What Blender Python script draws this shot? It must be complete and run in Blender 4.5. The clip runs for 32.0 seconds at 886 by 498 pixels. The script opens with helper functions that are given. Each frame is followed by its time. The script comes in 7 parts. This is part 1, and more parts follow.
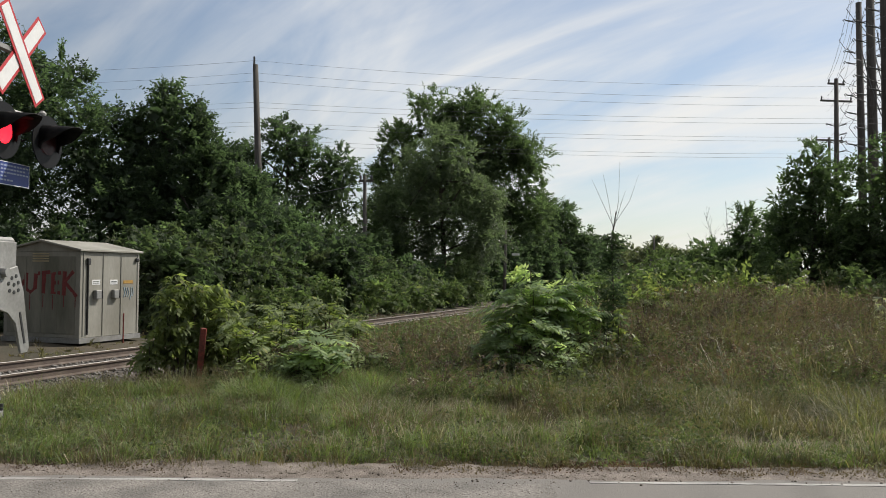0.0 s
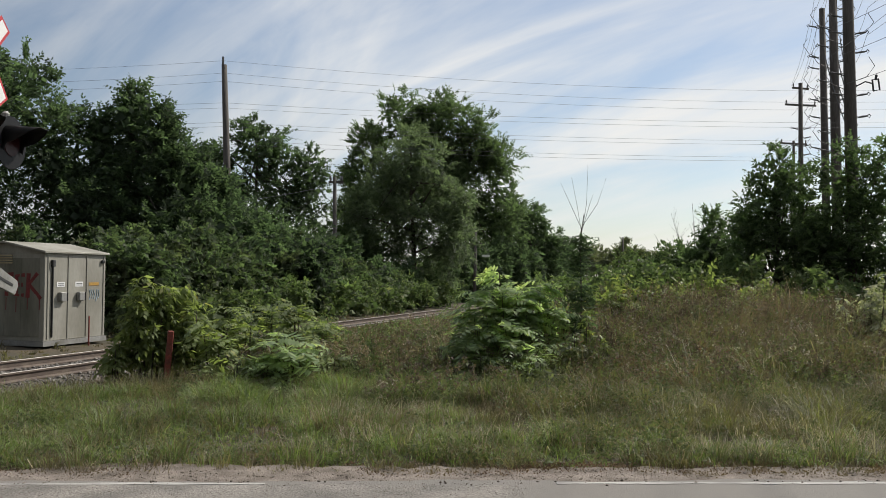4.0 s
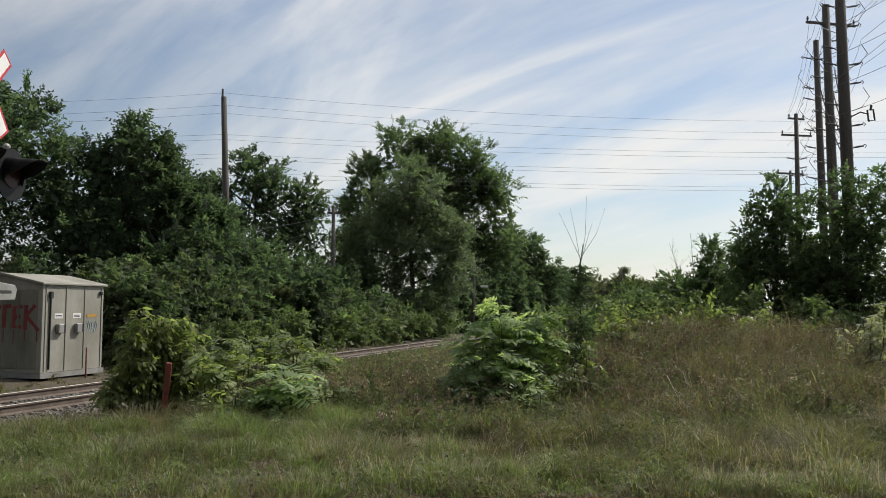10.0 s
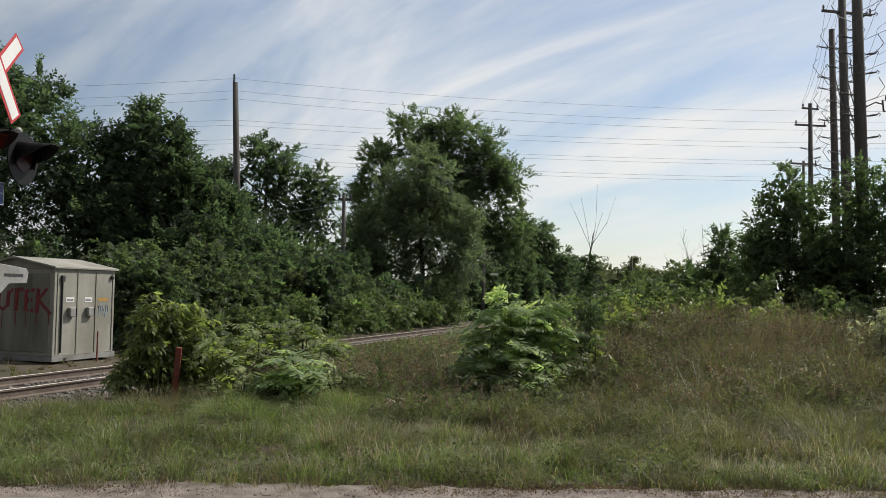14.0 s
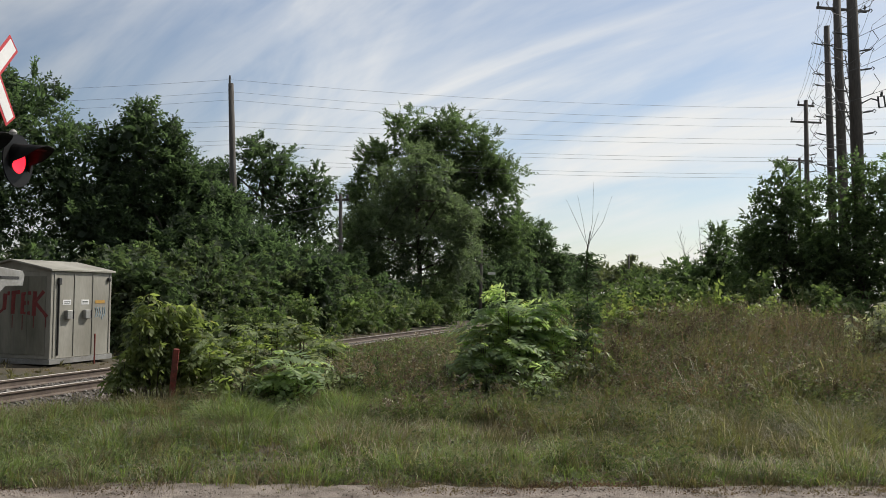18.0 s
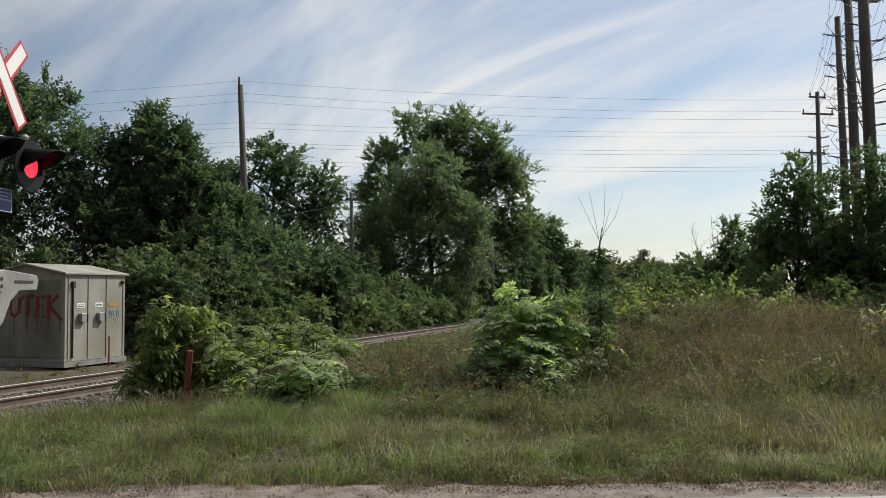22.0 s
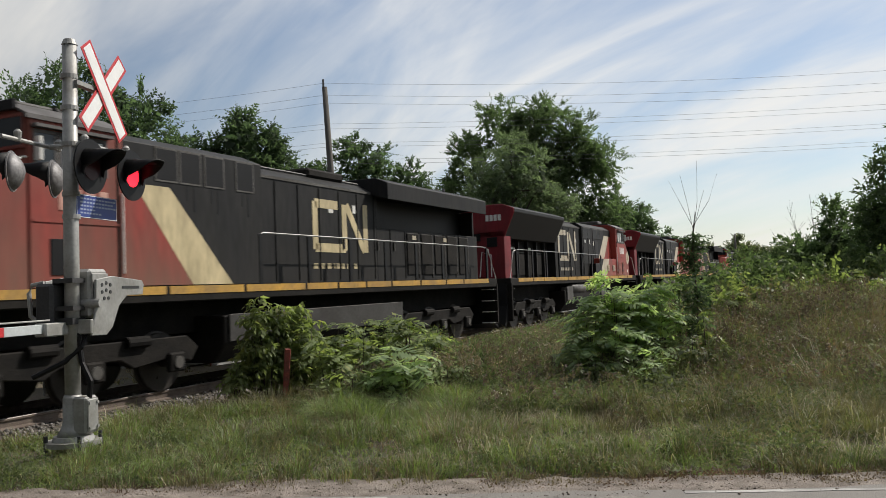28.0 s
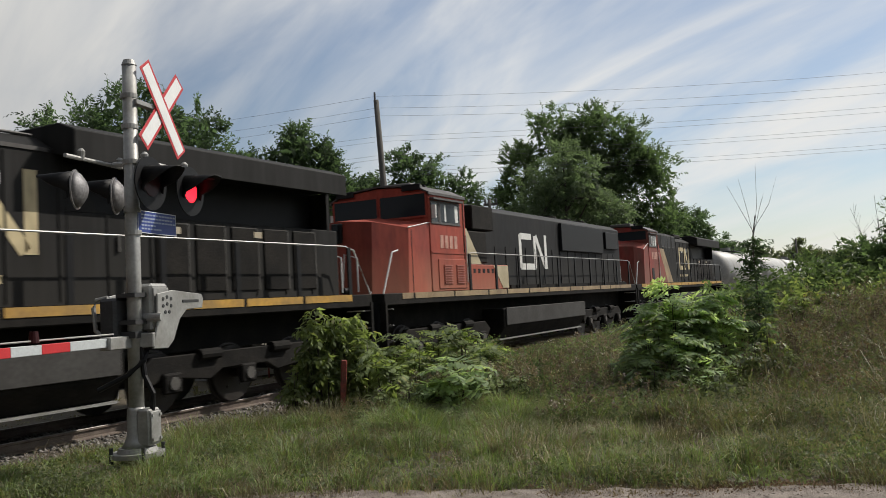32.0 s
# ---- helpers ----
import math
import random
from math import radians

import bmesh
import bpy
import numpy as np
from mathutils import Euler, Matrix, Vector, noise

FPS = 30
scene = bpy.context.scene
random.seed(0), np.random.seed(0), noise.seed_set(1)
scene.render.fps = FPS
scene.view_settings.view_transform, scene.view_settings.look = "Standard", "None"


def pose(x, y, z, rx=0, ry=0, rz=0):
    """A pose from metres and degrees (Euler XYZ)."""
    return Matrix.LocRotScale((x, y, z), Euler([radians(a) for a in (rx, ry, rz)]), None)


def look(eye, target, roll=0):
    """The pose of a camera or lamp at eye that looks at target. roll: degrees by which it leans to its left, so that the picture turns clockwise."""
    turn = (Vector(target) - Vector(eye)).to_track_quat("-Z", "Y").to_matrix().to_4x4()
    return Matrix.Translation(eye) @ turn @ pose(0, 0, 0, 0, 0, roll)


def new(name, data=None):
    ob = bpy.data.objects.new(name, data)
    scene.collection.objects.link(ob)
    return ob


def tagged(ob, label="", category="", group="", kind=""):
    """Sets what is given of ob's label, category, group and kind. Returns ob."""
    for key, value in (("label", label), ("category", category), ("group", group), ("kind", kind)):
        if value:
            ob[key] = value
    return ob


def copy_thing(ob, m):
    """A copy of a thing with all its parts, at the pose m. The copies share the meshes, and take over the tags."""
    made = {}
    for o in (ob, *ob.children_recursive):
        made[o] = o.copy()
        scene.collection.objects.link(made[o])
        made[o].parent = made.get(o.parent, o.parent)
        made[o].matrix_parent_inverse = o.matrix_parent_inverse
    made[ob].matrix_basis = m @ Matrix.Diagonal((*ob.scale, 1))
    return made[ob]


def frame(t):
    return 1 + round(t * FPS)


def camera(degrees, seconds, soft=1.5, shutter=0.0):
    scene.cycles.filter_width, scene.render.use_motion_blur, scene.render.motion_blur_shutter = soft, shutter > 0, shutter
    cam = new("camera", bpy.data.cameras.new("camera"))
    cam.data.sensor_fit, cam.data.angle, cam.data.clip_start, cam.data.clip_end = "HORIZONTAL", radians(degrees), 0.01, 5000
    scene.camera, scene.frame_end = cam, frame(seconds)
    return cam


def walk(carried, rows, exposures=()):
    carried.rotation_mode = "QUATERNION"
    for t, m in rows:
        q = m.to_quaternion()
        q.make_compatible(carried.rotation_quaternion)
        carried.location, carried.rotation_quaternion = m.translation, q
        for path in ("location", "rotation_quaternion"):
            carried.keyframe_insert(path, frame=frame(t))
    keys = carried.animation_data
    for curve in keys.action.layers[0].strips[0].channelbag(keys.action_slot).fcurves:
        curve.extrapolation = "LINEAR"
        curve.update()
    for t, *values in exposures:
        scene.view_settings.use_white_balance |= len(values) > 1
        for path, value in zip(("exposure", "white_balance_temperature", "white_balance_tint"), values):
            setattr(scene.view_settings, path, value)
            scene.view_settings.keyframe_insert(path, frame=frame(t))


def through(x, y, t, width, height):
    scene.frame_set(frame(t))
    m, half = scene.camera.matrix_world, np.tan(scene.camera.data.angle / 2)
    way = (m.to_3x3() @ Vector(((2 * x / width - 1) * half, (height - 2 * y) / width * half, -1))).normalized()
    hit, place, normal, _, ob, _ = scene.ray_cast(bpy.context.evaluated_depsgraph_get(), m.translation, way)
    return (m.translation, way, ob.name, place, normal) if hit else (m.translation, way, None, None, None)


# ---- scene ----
# t, x, y, z, rx, ry, rz of the hand-held camera at the roadside
PATH = (
    (0, -0.004, 0.000, 1.589, 91.65, -0.50, -0.19),
    (0.5, 0.008, 0.012, 1.596, 91.38, -0.35, -2.09),
    (1, 0.015, -0.004, 1.592, 91.45, 0.26, -2.23),
    (1.5, 0.020, -0.008, 1.595, 91.21, 0.71, -2.22),
    (2, 0.023, -0.028, 1.598, 91.18, 0.86, -2.19),
    (2.5, 0.017, -0.007, 1.590, 91.46, 1.03, -2.04),
    (3, 0.018, -0.028, 1.593, 91.14, 0.60, -2.05),
    (3.5, 0.013, -0.022, 1.588, 91.33, -0.37, -2.24),
    (4, 0.013, -0.032, 1.599, 91.76, -0.47, -2.19),
    (4.5, 0.014, -0.036, 1.598, 92.40, -0.26, -2.49),
    (6.5, 0.008, -0.041, 1.608, 92.50, 0.30, -2.47),
    (7, 0.011, -0.061, 1.606, 93.08, 0.08, -2.43),
    (7.5, 0.015, -0.038, 1.601, 93.35, 0.16, -2.80),
    (8, 0.005, -0.031, 1.601, 93.53, 0.18, -3.12),
    (8.5, -0.000, -0.013, 1.600, 94.04, 0.17, -2.90),
    (9, -0.004, -0.023, 1.606, 94.10, -0.11, -2.28),
    (9.5, -0.003, -0.026, 1.601, 94.14, -0.45, -2.07),
    (10, -0.001, -0.028, 1.604, 93.82, -0.32, -2.30),
    (10.5, -0.004, -0.028, 1.610, 94.16, -0.19, -2.01),
    (11, -0.005, -0.024, 1.608, 94.70, 0.00, -1.85),
    (11.5, 0.003, -0.027, 1.608, 94.79, -0.06, -1.79),
    (12, 0.005, -0.026, 1.604, 94.87, -0.02, -2.01),
    (12.5, 0.010, -0.018, 1.610, 95.01, 0.33, -2.06),
    (13, 0.009, -0.013, 1.605, 94.38, 0.34, -1.59),
    (13.5, 0.011, -0.021, 1.600, 93.31, -0.17, -1.44),
    (14, 0.006, -0.017, 1.604, 92.97, -0.88, -1.64),
    (14.5, 0.010, -0.014, 1.602, 93.19, -0.65, -1.39),
    (16.5, 0.004, 0.003, 1.601, 93.50, -0.10, -0.98),
    (17, 0.002, 0.007, 1.597, 93.21, -0.28, -0.95),
    (17.5, 0.009, 0.006, 1.601, 93.07, -0.42, -1.46),
    (18, 0.012, -0.008, 1.597, 92.95, -0.41, -1.80),
    (18.5, 0.009, 0.000, 1.599, 92.81, -0.09, -1.72),
    (19, 0.008, 0.020, 1.598, 92.96, 0.11, -1.46),
    (19.5, 0.015, -0.001, 1.600, 93.01, 0.19, -1.28),
    (20, 0.011, 0.011, 1.602, 92.89, 0.13, -1.33),
    (20.5, 0.012, 0.011, 1.600, 92.89, 0.13, -1.27),
    (21, 0.003, 0.018, 1.596, 92.89, 0.04, -1.06),
    (21.5, 0.003, 0.014, 1.595, 92.84, 0.04, -1.09),
    (22, 0.006, 0.013, 1.602, 92.81, 0.38, -1.00),
    (22.5, 0.010, 0.019, 1.600, 92.88, 0.82, -0.76),
    (23, 0.008, 0.019, 1.599, 92.87, 0.87, -0.43),
    (23.5, 0.002, 0.011, 1.603, 92.96, 0.95, -0.18),
    (24, 0.002, 0.015, 1.597, 92.94, 1.08, 0.05),
    (24.5, -0.002, 0.020, 1.603, 92.87, 1.01, 0.32),
    (25, -0.005, 0.015, 1.599, 92.87, 0.87, 0.70),
    (25.5, -0.012, 0.018, 1.596, 92.81, 0.90, 1.32),
    (26, -0.021, 0.019, 1.600, 92.68, 1.18, 2.35),
    (26.5, -0.021, 0.024, 1.602, 92.62, 1.67, 3.42),
    (28.5, -0.032, 0.029, 1.602, 92.49, 2.28, 5.43),
    (29, -0.040, 0.041, 1.600, 92.82, 2.32, 6.06),
    (29.5, -0.041, 0.043, 1.595, 92.84, 2.26, 6.57),
    (30, -0.036, 0.046, 1.598, 93.14, 2.29, 6.75),
    (30.5, -0.027, 0.043, 1.604, 93.16, 2.58, 6.76),
    (31, -0.026, 0.049, 1.607, 93.17, 2.84, 6.74),
    (31.5, -0.025, 0.047, 1.594, 93.28, 3.07, 7.08),
    (32, -0.040, 0.053, 1.595, 93.36, 3.05, 8.64),
)
cam = camera(55.4, 32.0, soft=0.8, shutter=0.12)
walk(cam, [(row[0], pose(*row[1:])) for row in PATH], [(0, 0.0), (28.5, 0.0), (30, -0.04), (31, -0.08), (32, -0.1)])

# ---- light ----
SUN_EL, SUN_AZ = 44.0, 56.0          # degrees up; degrees to the right of the y axis


def make_world():
    world = bpy.data.worlds.new("sky")
    scene.world = world
    world.use_nodes = True
    nt = world.node_tree
    nt.nodes.clear()
    N, L = nt.nodes.new, nt.links.new
    out, bg = N("ShaderNodeOutputWorld"), N("ShaderNodeBackground")
    sky = N("ShaderNodeTexSky")
    sky.sky_type, sky.sun_disc = "NISHITA", False
    sky.sun_elevation, sky.sun_rotation = radians(SUN_EL), radians(SUN_AZ)
    sky.air_density, sky.dust_density, sky.ozone_density = 1.0, 0.7, 1.7
    co, sep = N("ShaderNodeTexCoord"), N("ShaderNodeSeparateXYZ")
    L(co.outputs["Generated"], sep.inputs[0])
    lift = N("ShaderNodeMath")
    lift.operation, lift.inputs[1].default_value = "MAXIMUM", 0.02
    L(sep.outputs["Z"], lift.inputs[0])
    add = N("ShaderNodeMath")
    add.operation, add.inputs[1].default_value = "ADD", 0.42
    L(lift.outputs[0], add.inputs[0])
    plane = N("ShaderNodeVectorMath")
    plane.operation = "DIVIDE"
    comb = N("ShaderNodeCombineXYZ")
    for k in range(3):
        L(add.outputs[0], comb.inputs[k])
    L(co.outputs["Generated"], plane.inputs[0])
    L(comb.outputs[0], plane.inputs[1])
    flat = N("ShaderNodeVectorMath")
    flat.operation, flat.inputs[1].default_value = "MULTIPLY", (1, 1, 0)
    L(plane.outputs[0], flat.inputs[0])

    def layer(turn, stretch, scale, detail, warp, lo, hi, shift):
        spin, m = N("ShaderNodeMapping"), N("ShaderNodeMapping")
        spin.inputs["Rotation"].default_value = (0, 0, radians(turn))
        m.inputs["Scale"].default_value = (1.0, stretch, 1.0)
        m.inputs["Location"].default_value = shift
        L(flat.outputs[0], spin.inputs[0])
        L(spin.outputs[0], m.inputs[0])
        n = N("ShaderNodeTexNoise")
        n.inputs["Scale"].default_value, n.inputs["Detail"].default_value = scale, detail
        n.inputs["Roughness"].default_value, n.inputs["Distortion"].default_value = 0.55, warp
        L(m.outputs[0], n.inputs["Vector"])
        r = N("ShaderNodeMapRange")
        r.interpolation_type = "SMOOTHSTEP"
        r.inputs["From Min"].default_value, r.inputs["From Max"].default_value = lo, hi
        L(n.outputs["Fac"], r.inputs["Value"])
        return r.outputs["Result"]

    a = layer(CLOUD_TURN, 0.3, 2.6, 6, 0.7, 0.36, 0.66, (0.3, 0.9, 0))
    b = layer(CLOUD_TURN - 7, 0.17, 6.5, 6, 0.4, 0.34, 0.72, (2.1, 0.4, 0))
    mix = N("ShaderNodeMath")
    mix.operation = "MULTIPLY_ADD"
    L(b, mix.inputs[0])
    mix.inputs[1].default_value = 0.45
    half = N("ShaderNodeMath")
    half.operation, half.inputs[1].default_value = "MULTIPLY", 0.8
    L(a, half.inputs[0])
    L(half.outputs[0], mix.inputs[2])
    cover = N("ShaderNodeMath")
    cover.operation, cover.use_clamp = "MULTIPLY_ADD", True
    cover.inputs[1].default_value, cover.inputs[2].default_value = 0.8, 0.12
    L(mix.outputs[0], cover.inputs[0])
    cloud = N("ShaderNodeMix")
    cloud.data_type = "RGBA"
    L(cover.outputs[0], cloud.inputs["Factor"])
    L(sky.outputs[0], cloud.inputs[6])
    cloud.inputs[7].default_value = (*CLOUD_COLOUR, 1)
    # thin cloud scatters forwards: brighter on the sun's side, dimmed opposite to cut fill light
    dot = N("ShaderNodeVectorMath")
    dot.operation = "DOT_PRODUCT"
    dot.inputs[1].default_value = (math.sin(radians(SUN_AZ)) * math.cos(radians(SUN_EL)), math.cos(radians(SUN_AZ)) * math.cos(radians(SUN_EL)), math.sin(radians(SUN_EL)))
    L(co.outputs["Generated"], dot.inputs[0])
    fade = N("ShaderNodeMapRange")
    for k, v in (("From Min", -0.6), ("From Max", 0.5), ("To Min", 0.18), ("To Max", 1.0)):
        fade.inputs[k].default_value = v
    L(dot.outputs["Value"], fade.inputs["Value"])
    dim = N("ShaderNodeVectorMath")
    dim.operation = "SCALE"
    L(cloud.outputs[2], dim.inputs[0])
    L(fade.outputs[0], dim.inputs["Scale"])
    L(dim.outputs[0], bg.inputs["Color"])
    bg.inputs["Strength"].default_value = SKY_STRENGTH
    L(bg.outputs[0], out.inputs[0])


CLOUD_TURN, CLOUD_COLOUR, SKY_STRENGTH = -44.0, (8.35, 8.3, 8.08), 0.105
make_world()
sun = new("sun", bpy.data.lights.new("sun", "SUN"))
sun.data.energy, sun.data.angle, sun.data.color = 4.8, radians(0.6), (1.0, 0.94, 0.85)
sun.matrix_world = look((0, 0, 0), (-math.sin(radians(SUN_AZ)) * math.cos(radians(SUN_EL)),
                                    -math.cos(radians(SUN_AZ)) * math.cos(radians(SUN_EL)), -math.sin(radians(SUN_EL))))


# ---- materials ----
def mat(name, colour, rough=0.7, metal=0.0, vary=0.25, scale=3.0, fine=40.0, bump=0.15, second=None, spread=0.5, coat=0.0, stretch=(1, 1, 1), spec=0.5, dust=None):
    """A surface with stains at one scale and grain at another; second: the colour of the stains; dust: colour, height where it ends, height where it is thickest, strength."""
    m = bpy.data.materials.new(name)
    m.use_nodes = True
    nt = m.node_tree
    N, L = nt.nodes.new, nt.links.new
    b = nt.nodes["Principled BSDF"]
    b.inputs["Roughness"].default_value, b.inputs["Metallic"].default_value = rough, metal
    b.inputs["Coat Weight"].default_value = coat
    b.inputs["Specular IOR Level"].default_value = spec
    co, mp = N("ShaderNodeTexCoord"), N("ShaderNodeMapping")
    mp.inputs["Scale"].default_value = stretch
    L(co.outputs["Object"], mp.inputs[0])
    n1, n2 = N("ShaderNodeTexNoise"), N("ShaderNodeTexNoise")
    for n, s in ((n1, scale), (n2, fine)):
        n.inputs["Scale"].default_value, n.inputs["Detail"].default_value = s, 5
        L(mp.outputs[0], n.inputs["Vector"])
    r = N("ShaderNodeMapRange")
    r.inputs["From Min"].default_value, r.inputs["From Max"].default_value = 0.5 - spread * 0.3, 0.5 + spread * 0.3
    L(n1.outputs["Fac"], r.inputs["Value"])
    mx = N("ShaderNodeMix")
    mx.data_type = "RGBA"
    s = second or tuple(c * (1 - vary) for c in colour)
    mx.inputs[6].default_value, mx.inputs[7].default_value = (*colour, 1), (*s, 1)
    L(r.outputs[0], mx.inputs["Factor"])
    hs = N("ShaderNodeHueSaturation")
    L(mx.outputs[2], hs.inputs["Color"])
    g = N("ShaderNodeMapRange")
    g.inputs["To Min"].default_value, g.inputs["To Max"].default_value = 1 - vary, 1 + vary
    g.inputs["From Min"].default_value, g.inputs["From Max"].default_value = 0.25, 0.75
    L(n2.outputs["Fac"], g.inputs["Value"])
    L(g.outputs[0], hs.inputs["Value"])
    if dust:
        sep, hgt, mul, dm = N("ShaderNodeSeparateXYZ"), N("ShaderNodeMapRange"), N("ShaderNodeMath"), N("ShaderNodeMix")
        L(co.outputs["Object"], sep.inputs[0])
        for key, v in (("From Min", dust[1]), ("From Max", dust[2]), ("To Min", 0.0), ("To Max", dust[3] * 2)):
            hgt.inputs[key].default_value = v
        L(sep.outputs["Z"], hgt.inputs["Value"])
        mul.operation, mul.use_clamp = "MULTIPLY", True
        L(hgt.outputs[0], mul.inputs[0])
        L(n1.outputs["Fac"], mul.inputs[1])
        dm.data_type = "RGBA"
        dm.inputs[7].default_value = (*dust[0], 1)
        L(mul.outputs[0], dm.inputs["Factor"])
        L(hs.outputs[0], dm.inputs[6])
        L(dm.outputs[2], b.inputs["Base Color"])
    else:
        L(hs.outputs[0], b.inputs["Base Color"])
    if bump:
        bp = N("ShaderNodeBump")
        bp.inputs["Strength"].default_value, bp.inputs["Distance"].default_value = bump, 0.02
        L(n2.outputs["Fac"], bp.inputs["Height"])
        L(bp.outputs[0], b.inputs["Normal"])
    return m


def leaf_mat(name, dark, light, through=0.45, gloss=0.35, dry=None, patch=None, rough_scale=0.6, sheen=0.6, tint=(1.4, 1.5, 0.75)):
    """Leaves: diffuse, light that shines through, and a waxy sheen; each leaf of its own tone."""
    m = bpy.data.materials.new(name)
    m.use_nodes = True
    nt = m.node_tree
    nt.nodes.clear()
    N, L = nt.nodes.new, nt.links.new
    geo, ramp = N("ShaderNodeNewGeometry"), N("ShaderNodeValToRGB")
    ramp.color_ramp.elements[0].color, ramp.color_ramp.elements[1].color = (*dark, 1), (*light, 1)
    if dry:
        e = ramp.color_ramp.elements.new(0.93)
        e.color = (*light, 1)
        ramp.color_ramp.elements[-1].color = (*dry, 1)
    L(geo.outputs["Random Per Island"], ramp.inputs[0])
    co, n = N("ShaderNodeTexCoord"), N("ShaderNodeTexNoise")
    n.inputs["Scale"].default_value, n.inputs["Detail"].default_value = rough_scale, 3
    L(co.outputs["Object"], n.inputs["Vector"])
    tone = ramp.outputs[0]
    if patch:
        n2, r2, mp = N("ShaderNodeTexNoise"), N("ShaderNodeMapRange"), N("ShaderNodeMix")
        n2.inputs["Scale"].default_value, n2.inputs["Detail"].default_value = 1.1, 4
        L(co.outputs["Object"], n2.inputs["Vector"])
        r2.inputs["From Min"].default_value, r2.inputs["From Max"].default_value = 0.44, 0.66
        L(n2.outputs["Fac"], r2.inputs["Value"])
        mp.data_type = "RGBA"
        mp.inputs[7].default_value = (*patch, 1)
        L(r2.outputs[0], mp.inputs["Factor"])
        L(tone, mp.inputs[6])
        tone = mp.outputs[2]
    g = N("ShaderNodeMapRange")
    g.inputs["From Min"].default_value, g.inputs["From Max"].default_value = 0.3, 0.7
    g.inputs["To Min"].default_value, g.inputs["To Max"].default_value = 0.65, 1.35
    L(n.outputs["Fac"], g.inputs["Value"])
    hs = N("ShaderNodeHueSaturation")
    L(tone, hs.inputs["Color"])
    L(g.outputs[0], hs.inputs["Value"])
    b, tr, mx, out = N("ShaderNodeBsdfPrincipled"), N("ShaderNodeBsdfTranslucent"), N("ShaderNodeMixShader"), N("ShaderNodeOutputMaterial")
    b.inputs["Roughness"].default_value = 1 - gloss * 1.2
    b.inputs["Specular IOR Level"].default_value = sheen
    L(hs.outputs[0], b.inputs["Base Color"])
    warm = N("ShaderNodeMix")
    warm.data_type, warm.blend_type = "RGBA", "MULTIPLY"
    warm.inputs["Factor"].default_value = 1
    warm.inputs[7].default_value = (*tint, 1)
    L(hs.outputs[0], warm.inputs[6])
    L(warm.outputs[2], tr.inputs["Color"])
    mx.inputs[0].default_value = through
    L(b.outputs[0], mx.inputs[1])
    L(tr.outputs[0], mx.inputs[2])
    L(mx.outputs[0], out.inputs[0])
    return m


def glow(name, colour, strength):
    m = bpy.data.materials.new(name)
    m.use_nodes = True
    b = m.node_tree.nodes["Principled BSDF"]
    b.inputs["Base Color"].default_value = (*colour, 1)
    b.inputs["Emission Color"].default_value, b.inputs["Emission Strength"].default_value = (*colour, 1), strength
    return m


def glass(name, tint=(0.02, 0.025, 0.03)):
    m = bpy.data.materials.new(name)
    m.use_nodes = True
    b = m.node_tree.nodes["Principled BSDF"]
    b.inputs["Base Color"].default_value = (*tint, 1)
    b.inputs["Roughness"].default_value, b.inputs["IOR"].default_value = 0.08, 1.4
    return m


